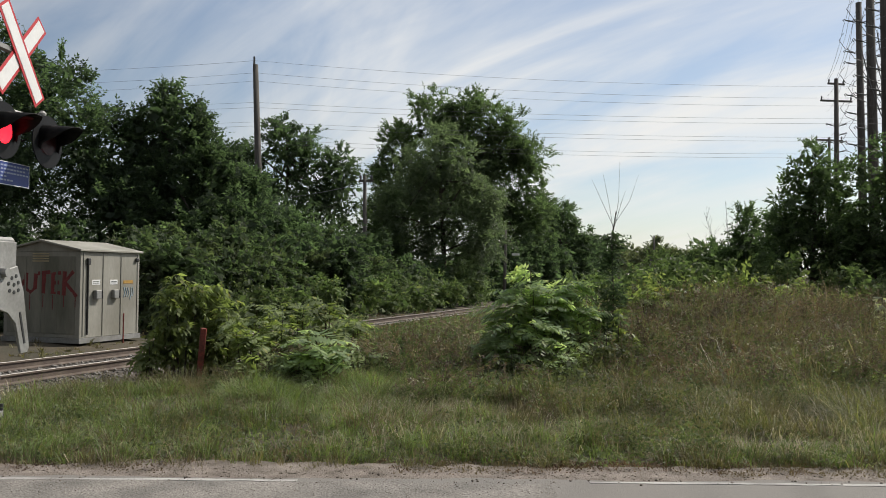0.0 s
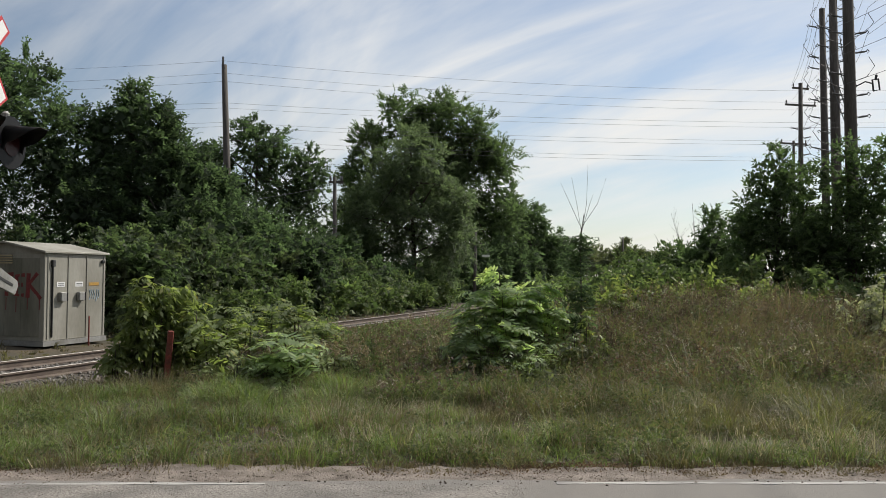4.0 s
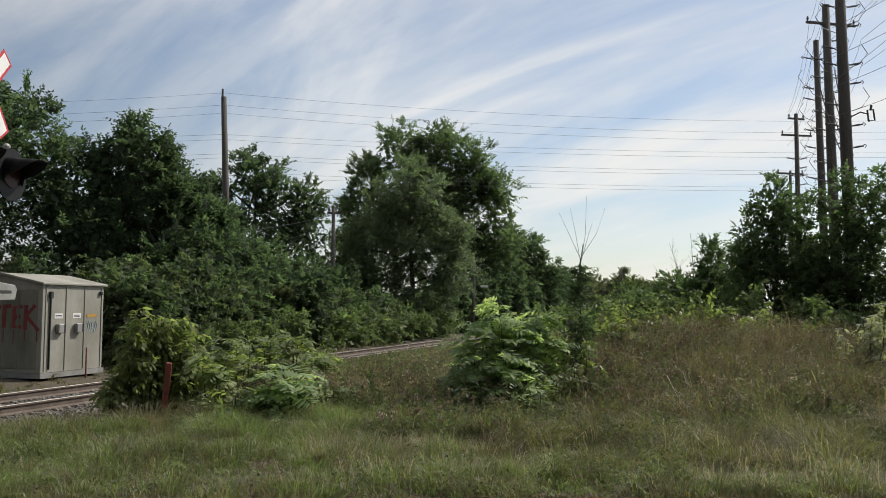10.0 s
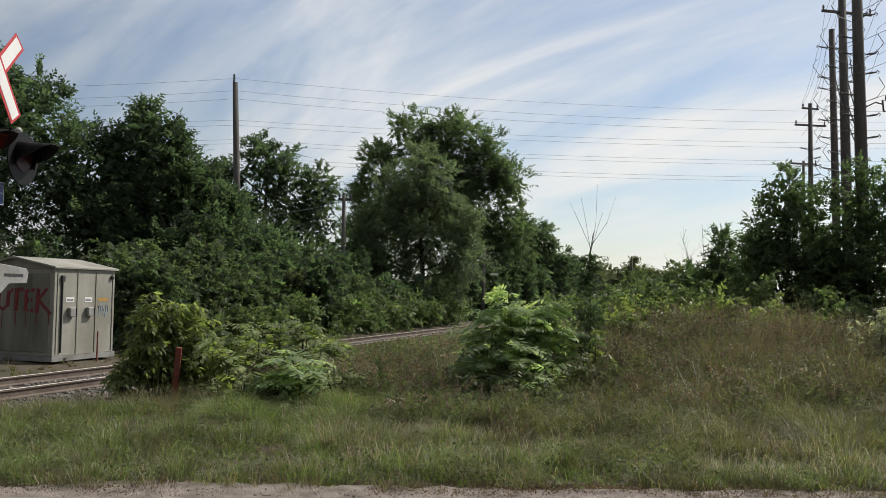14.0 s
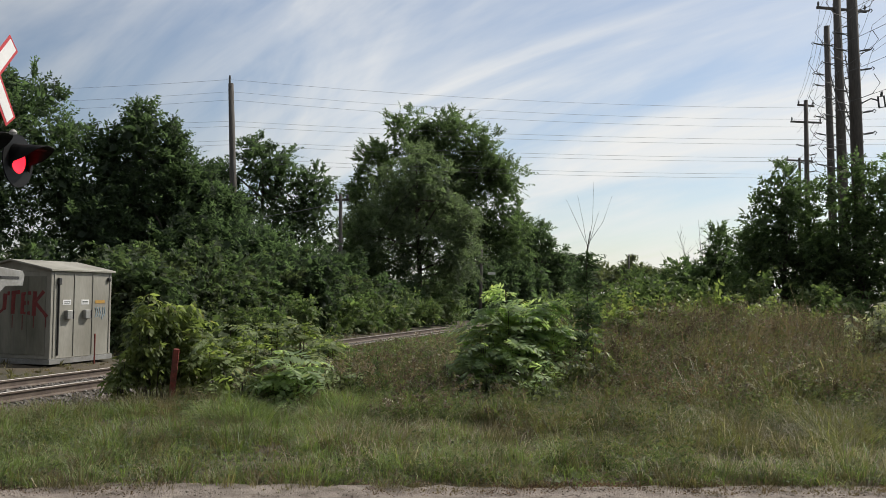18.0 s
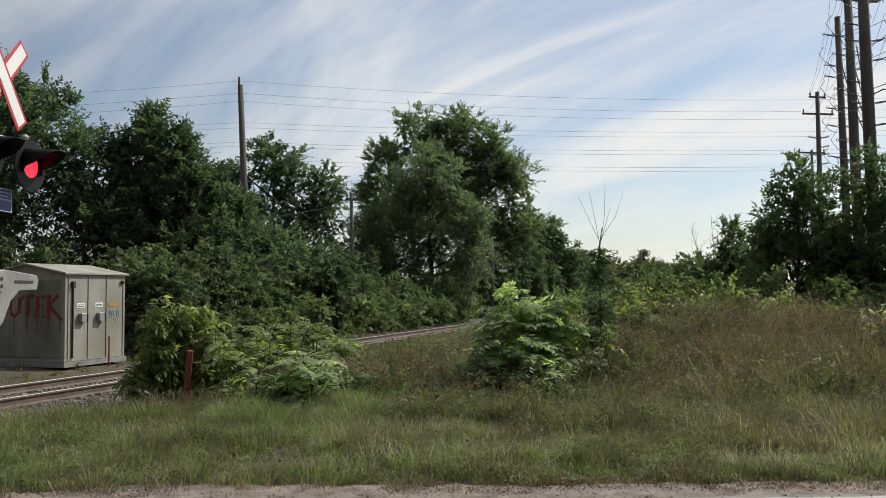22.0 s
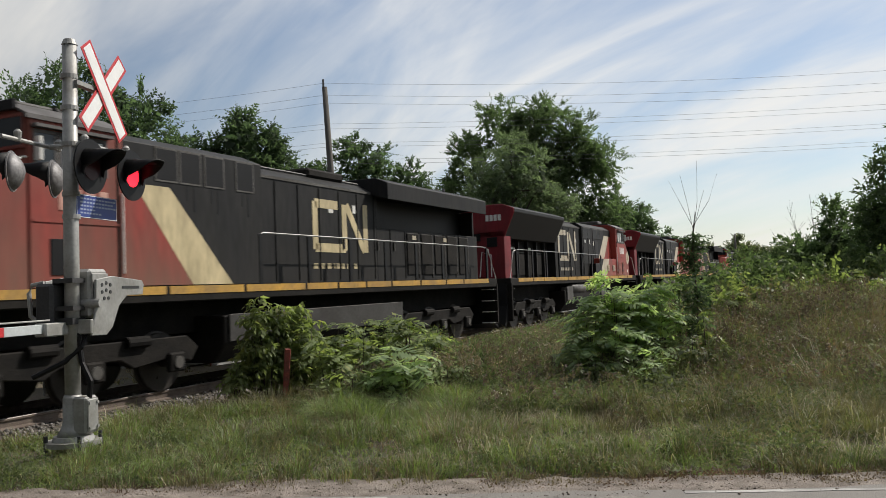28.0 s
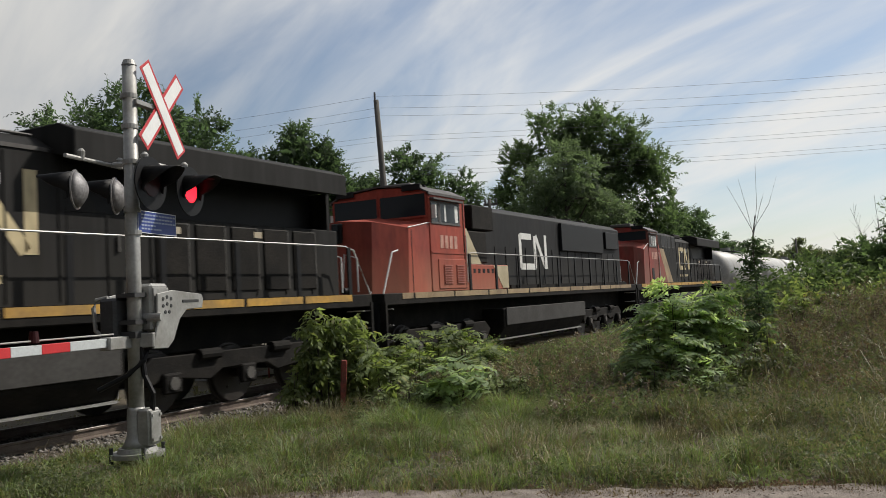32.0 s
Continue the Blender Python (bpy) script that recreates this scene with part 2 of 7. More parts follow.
M = dict(
    asphalt=mat("asphalt", (0.178, 0.165, 0.15), 0.9, vary=0.25, scale=1.2, fine=90, bump=0.4, second=(0.175, 0.165, 0.15)),
    old_asphalt=mat("old_asphalt", (0.235, 0.217, 0.195), 0.95, vary=0.5, scale=2.0, fine=55, bump=0.7, second=(0.14, 0.13, 0.118)),
    shoulder=mat("sandy_gravel", (0.24, 0.205, 0.175), 0.95, vary=0.45, scale=4.5, fine=70, bump=0.9, second=(0.12, 0.098, 0.08)),
    line=mat("worn_white_line", (0.42, 0.41, 0.385), 0.8, vary=0.15, scale=2.2, fine=60, bump=0.2, second=(0.22, 0.21, 0.2), spread=0.7),
    soil=mat("soil", (0.045, 0.04, 0.024), 0.95, vary=0.4, scale=0.7, fine=30, bump=0.6, second=(0.075, 0.058, 0.036)),
    ballast=mat("ballast", (0.085, 0.072, 0.06), 0.9, vary=0.5, scale=6, fine=34, bump=0.9, second=(0.04, 0.035, 0.032)),
    stone=mat("ballast_stone", (0.22, 0.205, 0.185), 0.9, vary=0.45, scale=9, fine=60, bump=0.4, second=(0.06, 0.054, 0.048)),
    tie=mat("tie_timber", (0.085, 0.07, 0.058), 0.9, vary=0.4, scale=3, fine=30, bump=0.6, stretch=(1, 1, 6)),
    rust=mat("rail_rust", (0.135, 0.105, 0.083), 0.75, vary=0.3, scale=5, fine=70, bump=0.3, second=(0.09, 0.066, 0.054)),
    railhead=mat("rail_head", (0.26, 0.24, 0.22), 0.55, metal=0.5, vary=0.1, scale=4, fine=80, bump=0.05),
    bark=mat("bark", (0.09, 0.075, 0.06), 0.95, vary=0.4, scale=5, fine=40, bump=0.9, stretch=(1, 1, 0.3)),
    pole=mat("weathered_pole", (0.11, 0.1, 0.09), 0.9, vary=0.35, scale=3, fine=30, bump=0.6, stretch=(1, 1, 0.1)),
    wire=mat("wire", (0.13, 0.13, 0.14), 0.6, vary=0.1, bump=0),
    porcelain=mat("insulator", (0.1, 0.1, 0.1), 0.35, vary=0.1, bump=0),
    galv=mat("galvanised_steel", (0.34, 0.34, 0.33), 0.5, metal=0.35, vary=0.14, scale=3, fine=25, bump=0.08, second=(0.23, 0.225, 0.21)),
    boxsteel=mat("bungalow_aluminium", (0.33, 0.32, 0.28), 0.6, metal=0.1, vary=0.1, scale=1.3, fine=18, bump=0.05, second=(0.22, 0.21, 0.175), stretch=(1, 1, 0.35)),
    # dirt streaks, and the end's shade darkened into the base colour
    boxdirt_shaded=mat("dirty_shaded_aluminium", (0.25, 0.24, 0.2), 0.7, vary=0.12, scale=1.8, fine=20, bump=0.06, second=(0.13, 0.13, 0.1), stretch=(1, 1, 0.25)),
    graffiti=mat("red_spray_paint", (0.2, 0.03, 0.03), 0.6, vary=0.3, scale=6, bump=0.05),
    bluespray=mat("blue_spray_paint", (0.3, 0.4, 0.47), 0.6, vary=0.3, scale=6, bump=0.05),
    black=mat("black_enamel", (0.01, 0.01, 0.011), 0.5, vary=0.15, scale=5, bump=0.03, spec=0.18),
    dark=mat("dark_metal", (0.04, 0.04, 0.042), 0.6, metal=0.2, vary=0.25, scale=4, bump=0.1),
    # white sheeting made greyer: the arm's shade is put into the colour
    arm_white_shaded=mat("shaded_arm_sheeting", (0.46, 0.49, 0.5), 0.5, vary=0.1, scale=5, bump=0.02),
    signtext=mat("sign_lettering", (0.3, 0.34, 0.45), 0.6, vary=0.1, bump=0),
    white=mat("white_sheeting", (0.74, 0.74, 0.73), 0.5, vary=0.06, scale=5, bump=0.02),
    redsheet=mat("red_sheeting", (0.48, 0.03, 0.035), 0.45, vary=0.08, scale=5, bump=0.02),
    bluesign=mat("blue_sign", (0.02, 0.045, 0.22), 0.45, vary=0.08, scale=5, bump=0.02),
    redlens=mat("red_lens", (0.03, 0.003, 0.004), 0.45, vary=0.1, bump=0, spec=0.25),
    redglow=glow("red_lamp", (1.0, 0.015, 0.03), 3.0),
    headlamp=glow("headlamp", (1.0, 0.93, 0.8), 5.0),
    stake=mat("red_post_paint", (0.26, 0.05, 0.035), 0.75, vary=0.35, scale=9, bump=0.3, second=(0.13, 0.04, 0.03)),
    concrete=mat("concrete", (0.33, 0.31, 0.28), 0.9, vary=0.2, scale=4, fine=50, bump=0.3),
    lamp_back=mat("dull_lamp_back", (0.24, 0.235, 0.24), 0.6, metal=0.3, vary=0.3, scale=6.0, fine=30, bump=0.06, second=(0.13, 0.125, 0.125)),
    loco_grey=mat("loco_dark_grey", (0.015, 0.015, 0.016), 0.6, vary=0.3, scale=1.6, fine=9, bump=0.05, second=(0.02, 0.0195, 0.019), stretch=(1, 1, 0.22), spec=0.15, dust=((0.04, 0.037, 0.033), 3.0, 1.8, 0.4)),
    loco_worn=mat("loco_dusty_grey", (0.02, 0.0195, 0.019), 0.7, vary=0.3, scale=2.6, fine=9, bump=0.05, second=(0.012, 0.0115, 0.011), stretch=(1, 1, 0.1), spec=0.15, dust=((0.038, 0.035, 0.03), 3.0, 1.8, 0.5)),
    loco_red=mat("loco_red", (0.27, 0.036, 0.025), 0.5, vary=0.16, scale=1.4, fine=9, bump=0.04, second=(0.19, 0.036, 0.028), stretch=(1, 1, 0.3), spec=0.35, dust=((0.26, 0.12, 0.08), 2.7, 1.8, 0.4)),
    loco_red_dull=mat("loco_red_dull", (0.25, 0.036, 0.028), 0.6, vary=0.18, scale=1.6, fine=9, bump=0.04, second=(0.16, 0.052, 0.038), stretch=(1, 1, 0.25), spec=0.3, dust=((0.17, 0.1, 0.07), 3.0, 1.9, 0.6)),
    loco_faded=mat("loco_sunfaded_red", (0.33, 0.062, 0.038), 0.6, vary=0.2, scale=1.4, fine=9, bump=0.04, second=(0.22, 0.042, 0.03), stretch=(1, 1, 0.3), spec=0.25, dust=((0.4, 0.19, 0.12), 3.0, 1.8, 0.5)),
    loco_roof=mat("loco_roof_paint", (0.085, 0.08, 0.078), 0.65, vary=0.25, scale=2.0, fine=14, bump=0.05, second=(0.05, 0.045, 0.042)),
    loco_plate=mat("loco_tank_plate", (0.055, 0.053, 0.05), 0.6, vary=0.25, scale=1.5, fine=15, bump=0.08, second=(0.035, 0.032, 0.03), spec=0.25),
    # loco red darkened: the rear end's shade is put into the colour
    loco_red_shaded=mat("loco_red_shaded", (0.2, 0.014, 0.022), 0.55, vary=0.2, scale=1.6, fine=9, bump=0.04, second=(0.13, 0.016, 0.02), stretch=(1, 1, 0.3), spec=0.3),
    # louvre red mixed with the white of its sunlit slat edges
    loco_louvre_lit=mat("loco_lit_louvre_red", (0.4, 0.13, 0.095), 0.55, vary=0.15, scale=2.0, fine=14, bump=0.02, second=(0.3, 0.1, 0.075)),
    loco_number=mat("loco_faded_number", (0.5, 0.29, 0.23), 0.6, vary=0.25, scale=3.0, fine=14, bump=0.02, second=(0.36, 0.17, 0.13)),
    loco_gold=mat("loco_faded_gold", (0.58, 0.48, 0.28), 0.55, vary=0.2, scale=2.2, fine=12, bump=0.03, second=(0.38, 0.31, 0.18), stretch=(1, 1, 0.3)),
    loco_cream=mat("loco_cream", (0.5, 0.43, 0.29), 0.5, vary=0.12, scale=1.5, fine=12, bump=0.03, second=(0.36, 0.3, 0.19)),
    loco_yellow=mat("loco_yellow_sill", (0.5, 0.28, 0.045), 0.55, vary=0.2, scale=2.0, fine=14, bump=0.03, second=(0.3, 0.18, 0.05)),
    loco_tan=mat("loco_tan_sill", (0.34, 0.25, 0.14), 0.6, vary=0.2, scale=2.0, fine=14, bump=0.03, second=(0.2, 0.14, 0.08)),
    loco_white=mat("loco_white", (0.68, 0.67, 0.64), 0.5, vary=0.1, scale=2.0, fine=14, bump=0.02),
    loco_under=mat("loco_underframe", (0.008, 0.0075, 0.007), 0.8, vary=0.35, scale=2.5, fine=25, bump=0.3, second=(0.017, 0.015, 0.013), spec=0.15),
    loco_tank=mat("loco_tank", (0.1, 0.096, 0.09), 0.55, vary=0.25, scale=1.5, fine=15, bump=0.1, second=(0.06, 0.055, 0.05), spec=0.25),
    tankcar=mat("tank_car_shell", (0.4, 0.4, 0.39), 0.5, vary=0.15, scale=0.8, fine=8, bump=0.05, second=(0.28, 0.27, 0.25)),
    glass=glass("dark_window"),
    wheel=mat("wheel_steel", (0.05, 0.044, 0.04), 0.5, metal=0.5, vary=0.2, bump=0.1),
    siding=mat("far_siding", (0.3, 0.29, 0.28), 0.8, vary=0.1, bump=0),
    roofing=mat("far_roof", (0.12, 0.11, 0.11), 0.9, vary=0.2, bump=0.1),
)
LEAF = dict(
    tree=leaf_mat("tree_leaves", (0.078, 0.105, 0.064), (0.13, 0.166, 0.094), 0.62, 0.3, sheen=0.25, tint=(1.2, 1.45, 0.8)),
    tree_deep=leaf_mat("deep_green_leaves", (0.06, 0.083, 0.058), (0.104, 0.136, 0.086), 0.62, 0.3, sheen=0.25, tint=(1.2, 1.45, 0.8)),
    tree_pale=leaf_mat("pale_green_leaves", (0.105, 0.128, 0.092), (0.165, 0.192, 0.136), 0.6, 0.3, sheen=0.25, tint=(1.2, 1.45, 0.8)),
    # paler than the near leaves: distance haze is put into the colour
    far=leaf_mat("far_hazed_leaves", (0.103, 0.120, 0.083), (0.181, 0.205, 0.127), 0.4, 0.2),
    hedge=leaf_mat("hedge_leaves", (0.052, 0.07, 0.046), (0.13, 0.172, 0.096), 0.55, 0.25, patch=(0.09, 0.1, 0.06), rough_scale=0.9, sheen=0.3, tint=(1.2, 1.45, 0.8)),
    sumac=leaf_mat("sumac_leaves", (0.21, 0.28, 0.165), (0.44, 0.53, 0.33), 0.6, 0.4, sheen=0.4, dry=(0.34, 0.37, 0.14)),
    sumac_low=leaf_mat("low_sumac_leaves", (0.1, 0.135, 0.055), (0.265, 0.32, 0.14), 0.46, 0.4, dry=(0.33, 0.32, 0.12), sheen=0.45),
    grass=leaf_mat("grass_blades", (0.078, 0.08, 0.042), (0.215, 0.2, 0.118), 0.36, 0.4, dry=(0.410, 0.344, 0.262), patch=(0.171, 0.133, 0.090), rough_scale=1.6, sheen=0.35),
    olive=leaf_mat("olive_grass", (0.09, 0.098, 0.044), (0.21, 0.215, 0.098), 0.38, 0.4, dry=(0.36, 0.32, 0.2), patch=(0.14, 0.125, 0.07), rough_scale=1.6, sheen=0.35),
    silver=leaf_mat("silvery_leaves", (0.24, 0.26, 0.2), (0.46, 0.47, 0.38), 0.4, 0.35, sheen=0.4),
    fresh=leaf_mat("fresh_grass", (0.085, 0.124, 0.043), (0.211, 0.278, 0.102), 0.38, 0.4, dry=(0.342, 0.300, 0.193), rough_scale=1.6, sheen=0.35),
    dry=leaf_mat("dry_weeds", (0.091, 0.069, 0.053), (0.228, 0.178, 0.138), 0.34, 0.2, dry=(0.479, 0.411, 0.359), patch=(0.103, 0.103, 0.067), rough_scale=1.4),
    ash=leaf_mat("ash_leaves", (0.062, 0.086, 0.052), (0.13, 0.17, 0.094), 0.6, 0.3, sheen=0.25, tint=(1.2, 1.45, 0.8)),
    plume=leaf_mat("seed_plume", (0.085, 0.062, 0.054), (0.200, 0.155, 0.138), 0.3, 0.1),
    straw=leaf_mat("straw", (0.228, 0.189, 0.152), (0.479, 0.422, 0.372), 0.3, 0.2),
    rusty=leaf_mat("rusty_weeds", (0.085, 0.053, 0.047), (0.188, 0.120, 0.097), 0.34, 0.2, patch=(0.160, 0.128, 0.097), rough_scale=1.4),
    weedy=leaf_mat("drooping_weed_leaves", (0.065, 0.09, 0.044), (0.18, 0.222, 0.104), 0.42, 0.25, dry=(0.26, 0.26, 0.13), sheen=0.3, tint=(1.2, 1.45, 0.8)),
    weed=leaf_mat("weed_leaves", (0.07, 0.09, 0.05), (0.165, 0.19, 0.108), 0.45, 0.3, sheen=0.3),
    droop=leaf_mat("drooping_leaves", (0.105, 0.135, 0.06), (0.24, 0.285, 0.13), 0.52, 0.25, dry=(0.22, 0.2, 0.1), sheen=0.35),
    golden=leaf_mat("goldenrod", (0.200, 0.130, 0.023), (0.380, 0.260, 0.046), 0.3, 0.15),
    flower=leaf_mat("pale_flower_heads", (0.260, 0.230, 0.218), (0.420, 0.390, 0.380), 0.3, 0.1),
)


# ---- mesh tools ----
def link_mesh(name, me, material, parent=None, label=""):
    ob = new(name, me)
    me.materials.append(material)
    if parent is not None:
        ob.parent = parent
    if label:
        ob["label"] = label
    return ob


def part(name, bm, material, parent=None, label="", smooth=False):
    me = bpy.data.meshes.new(name)
    bm.to_mesh(me)
    bm.free()
    if smooth:
        for p in me.polygons:
            p.use_smooth = True
    return link_mesh(name, me, material, parent, label)


def thing(name, m, label, category, group="", kind=""):
    ob = new(name)
    ob.empty_display_size = 0.2
    ob.matrix_world = m
    return tagged(ob, label, category, group, kind)


def box(bm, x0, x1, y0, y1, z0, z1, bevel=0.0):
    vs = [bm.verts.new((x, y, z)) for x in (x0, x1) for y in (y0, y1) for z in (z0, z1)]
    fs = [bm.faces.new([vs[i] for i in f]) for f in ((0, 1, 3, 2), (4, 6, 7, 5), (0, 4, 5, 1), (2, 3, 7, 6), (0, 2, 6, 4), (1, 5, 7, 3))]
    if bevel:
        es = list({e for f in fs for e in f.edges})
        bmesh.ops.bevel(bm, geom=es, offset=bevel, segments=1, affect="EDGES")
    return bm


def boxes(*rows, bevel=0.0):
    bm = bmesh.new()
    for r in rows:
        box(bm, *r, bevel=bevel)
    return bm


def tube(bm, pts, radii, sides=10, cap=True):
    """A tube along pts; radii one number or one each."""
    pts = [Vector(p) for p in pts]
    if not isinstance(radii, (list, tuple)):
        radii = [radii] * len(pts)
    rings = []
    for i, p in enumerate(pts):
        d = (pts[min(i + 1, len(pts) - 1)] - pts[max(i - 1, 0)]).normalized()
        ref = Vector((0, 0, 1)) if abs(d.z) < 0.9 else Vector((1, 0, 0))
        a = d.cross(ref).normalized()
        b = d.cross(a)
        rings.append([bm.verts.new(p + radii[i] * (math.cos(k * math.tau / sides) * a + math.sin(k * math.tau / sides) * b)) for k in range(sides)])
    for r0, r1 in zip(rings, rings[1:]):
        for k in range(sides):
            bm.faces.new((r0[k], r0[(k + 1) % sides], r1[(k + 1) % sides], r1[k]))
    if cap:
        bm.faces.new(rings[0][::-1])
        bm.faces.new(rings[-1])
    return bm


def tubes(*rows, sides=8):
    bm = bmesh.new()
    for pts, r in rows:
        tube(bm, pts, r, sides)
    return bm


def prism(bm, outline, lo, hi, axis="y", bevel=0.0):
    """An outline of (a, b) pairs pushed from lo to hi along axis."""
    place = {"y": lambda a, b, t: (a, t, b), "x": lambda a, b, t: (t, a, b), "z": lambda a, b, t: (a, b, t)}[axis]
    A = [bm.verts.new(place(a, b, lo)) for a, b in outline]
    B = [bm.verts.new(place(a, b, hi)) for a, b in outline]
    fs = [bm.faces.new(A), bm.faces.new(B[::-1])]
    n = len(outline)
    for i in range(n):
        fs.append(bm.faces.new((A[i], B[i], B[(i + 1) % n], A[(i + 1) % n])))
    bmesh.ops.recalc_face_normals(bm, faces=fs)
    if bevel:
        bmesh.ops.bevel(bm, geom=list({e for f in fs for e in f.edges}), offset=bevel, segments=1, affect="EDGES")
    return bm


def prisms(*rows, axis="y", bevel=0.0):
    bm = bmesh.new()
    for o, lo, hi in rows:
        prism(bm, o, lo, hi, axis, bevel)
    return bm


def quads_mesh(name, V):
    """A mesh of loose quads from an array (n, 4, 3)."""
    n = len(V)
    me = bpy.data.meshes.new(name)
    me.vertices.add(4 * n)
    me.vertices.foreach_set("co", V.astype(np.float32).ravel())
    me.loops.add(4 * n)
    me.loops.foreach_set("vertex_index", np.arange(4 * n, dtype=np.int32))
    me.polygons.add(n)
    me.polygons.foreach_set("loop_start", np.arange(0, 4 * n, 4, dtype=np.int32))
    me.update(calc_edges=True)
    return me


def unit(a):
    return a / np.maximum(np.linalg.norm(a, axis=-1, keepdims=True), 1e-9)


def leaves(rng, P, length, width, droop=0.3, out=None):
    """Rhombic leaves at the points P; out: the way they lean, one each."""
    n = len(P)
    d = rng.normal(size=(n, 3))
    if out is not None:
        d = unit(d) + out * 1.1
    d = unit(d)
    d[:, 2] -= droop
    d = unit(d)
    s = unit(np.cross(d, rng.normal(size=(n, 3))))
    L = (length * rng.uniform(0.6, 1.3, n))[:, None]
    W = (width * rng.uniform(0.6, 1.3, n))[:, None]
    up = unit(np.cross(s, d))
    mid = P + d * L * 0.45 - up * W * 0.15
    return np.stack([P, mid + s * W * 0.5, P + d * L, mid - s * W * 0.5], 1)


def sprays(rng, start, way, length, size, width, per=14, droop=0.25, flop=0.3, loose=0.3):
    """Leafy twigs: from each start a drooping twig along its way, with leaves set on both sides in one plane, so that a spray catches the light as one."""
    n = len(start)
    way = unit(way)
    L = (length * rng.uniform(0.55, 1.3, n))[:, None, None]
    side = unit(np.cross(way, np.array([0, 0, 1.0])) + rng.normal(size=(n, 3)) * 0.4)
    up = np.cross(side, way)
    up = unit(up * np.where(up[:, 2:] < 0, -1, 1) + rng.normal(size=(n, 3)) * 0.2)
    s = (np.linspace(0.1, 1.0, per)[None] + rng.uniform(-0.05, 0.05, (n, per)))[..., None]
    sg = np.where(np.arange(per) % 2, 1.0, -1.0)[None, :, None]
    sg = sg * np.where(np.arange(per) >= per - 2, 0.35, 1.0)[None, :, None]
    down = np.array([0, 0, 1.0])
    P = start[:, None] + way[:, None] * L * s - down * droop * L * s * s
    tang = unit(way[:, None] - 2 * droop * s * down)
    d = unit(side[:, None] * sg + tang * 0.75 - down * flop + rng.normal(size=(n, per, 3)) * loose)
    w = unit(np.cross(d, up[:, None] + rng.normal(size=(n, per, 3)) * loose))
    k = rng.uniform(0.65, 1.25, (n, per, 1)) * (1.1 - 0.4 * s)
    l, b = size * k, width * k
    mid = P + d * l * 0.45 + np.cross(w, d) * b * 0.12
    return np.stack([P, mid + w * b * 0.5, P + d * l, mid - w * b * 0.5], 2).reshape(-1, 4, 3)


def crown_sprays(rng, lobes, n, reach, boughs=10, lift=0.35, tight=0.4):
    """Starts and ways of n twigs on the boughs of a crown of ellipsoids (x, y, z, rx, ry, rz); between the boughs gaps stay open."""
    lobes = np.array(lobes, float)
    C, R, D = [], [], []
    for l in lobes:
        d = unit(rng.normal(size=(boughs, 3)) + np.array([0, 0, lift]))
        C.append(np.repeat(l[None, :3], boughs, 0))
        R.append(l[3:][None] * rng.uniform(0.72, 1.12, boughs)[:, None])
        D.append(d)
    C, R, D = np.concatenate(C), np.concatenate(R), np.concatenate(D)
    w = R[:, 0] * R[:, 2]
    k = rng.choice(len(C), n, p=w / w.sum())
    u = 1 - 0.75 * rng.random(n) ** 1.5
    start = C[k] + D[k] * R[k] * u[:, None] + np.clip(rng.normal(size=(n, 3)), -1.7, 1.7) * R[k] * (tight * (1.25 - u))[:, None]
    start -= D[k] * reach * 0.2
    way = unit(D[k] * R[k] / R[k].max(1, keepdims=True) + rng.normal(size=(n, 3)) * 0.55 + np.array([0, 0, lift]))
    return start, way


def limb_tubes(rng, bm, base, top, r, lobes, n):
    base, top = Vector(base), Vector(top)
    pts = [base.lerp(top, k / 6) + Vector((rng.normal(0, 0.05), rng.normal(0, 0.05), 0)) * (k > 0) for k in range(7)]
    tube(bm, pts, [r * (1.25 - 0.3 * min(k, 1) - 0.13 * k) for k in range(7)], 9)
    for _ in range(n):
        lb = lobes[rng.integers(len(lobes))]
        end = Vector(lb[:3]) + Vector([float(v) * lb[3 + i] * 0.75 for i, v in enumerate(unit(rng.normal(size=(1, 3)))[0])])
        start = base.lerp(top, rng.uniform(0.25, 0.9))
        mid = start.lerp(end, 0.5) + Vector((0, 0, 0.15))
        tube(bm, [start, start.lerp(mid, 0.6), mid, end], [r * 0.4, r * 0.3, r * 0.22, r * 0.06], 6)


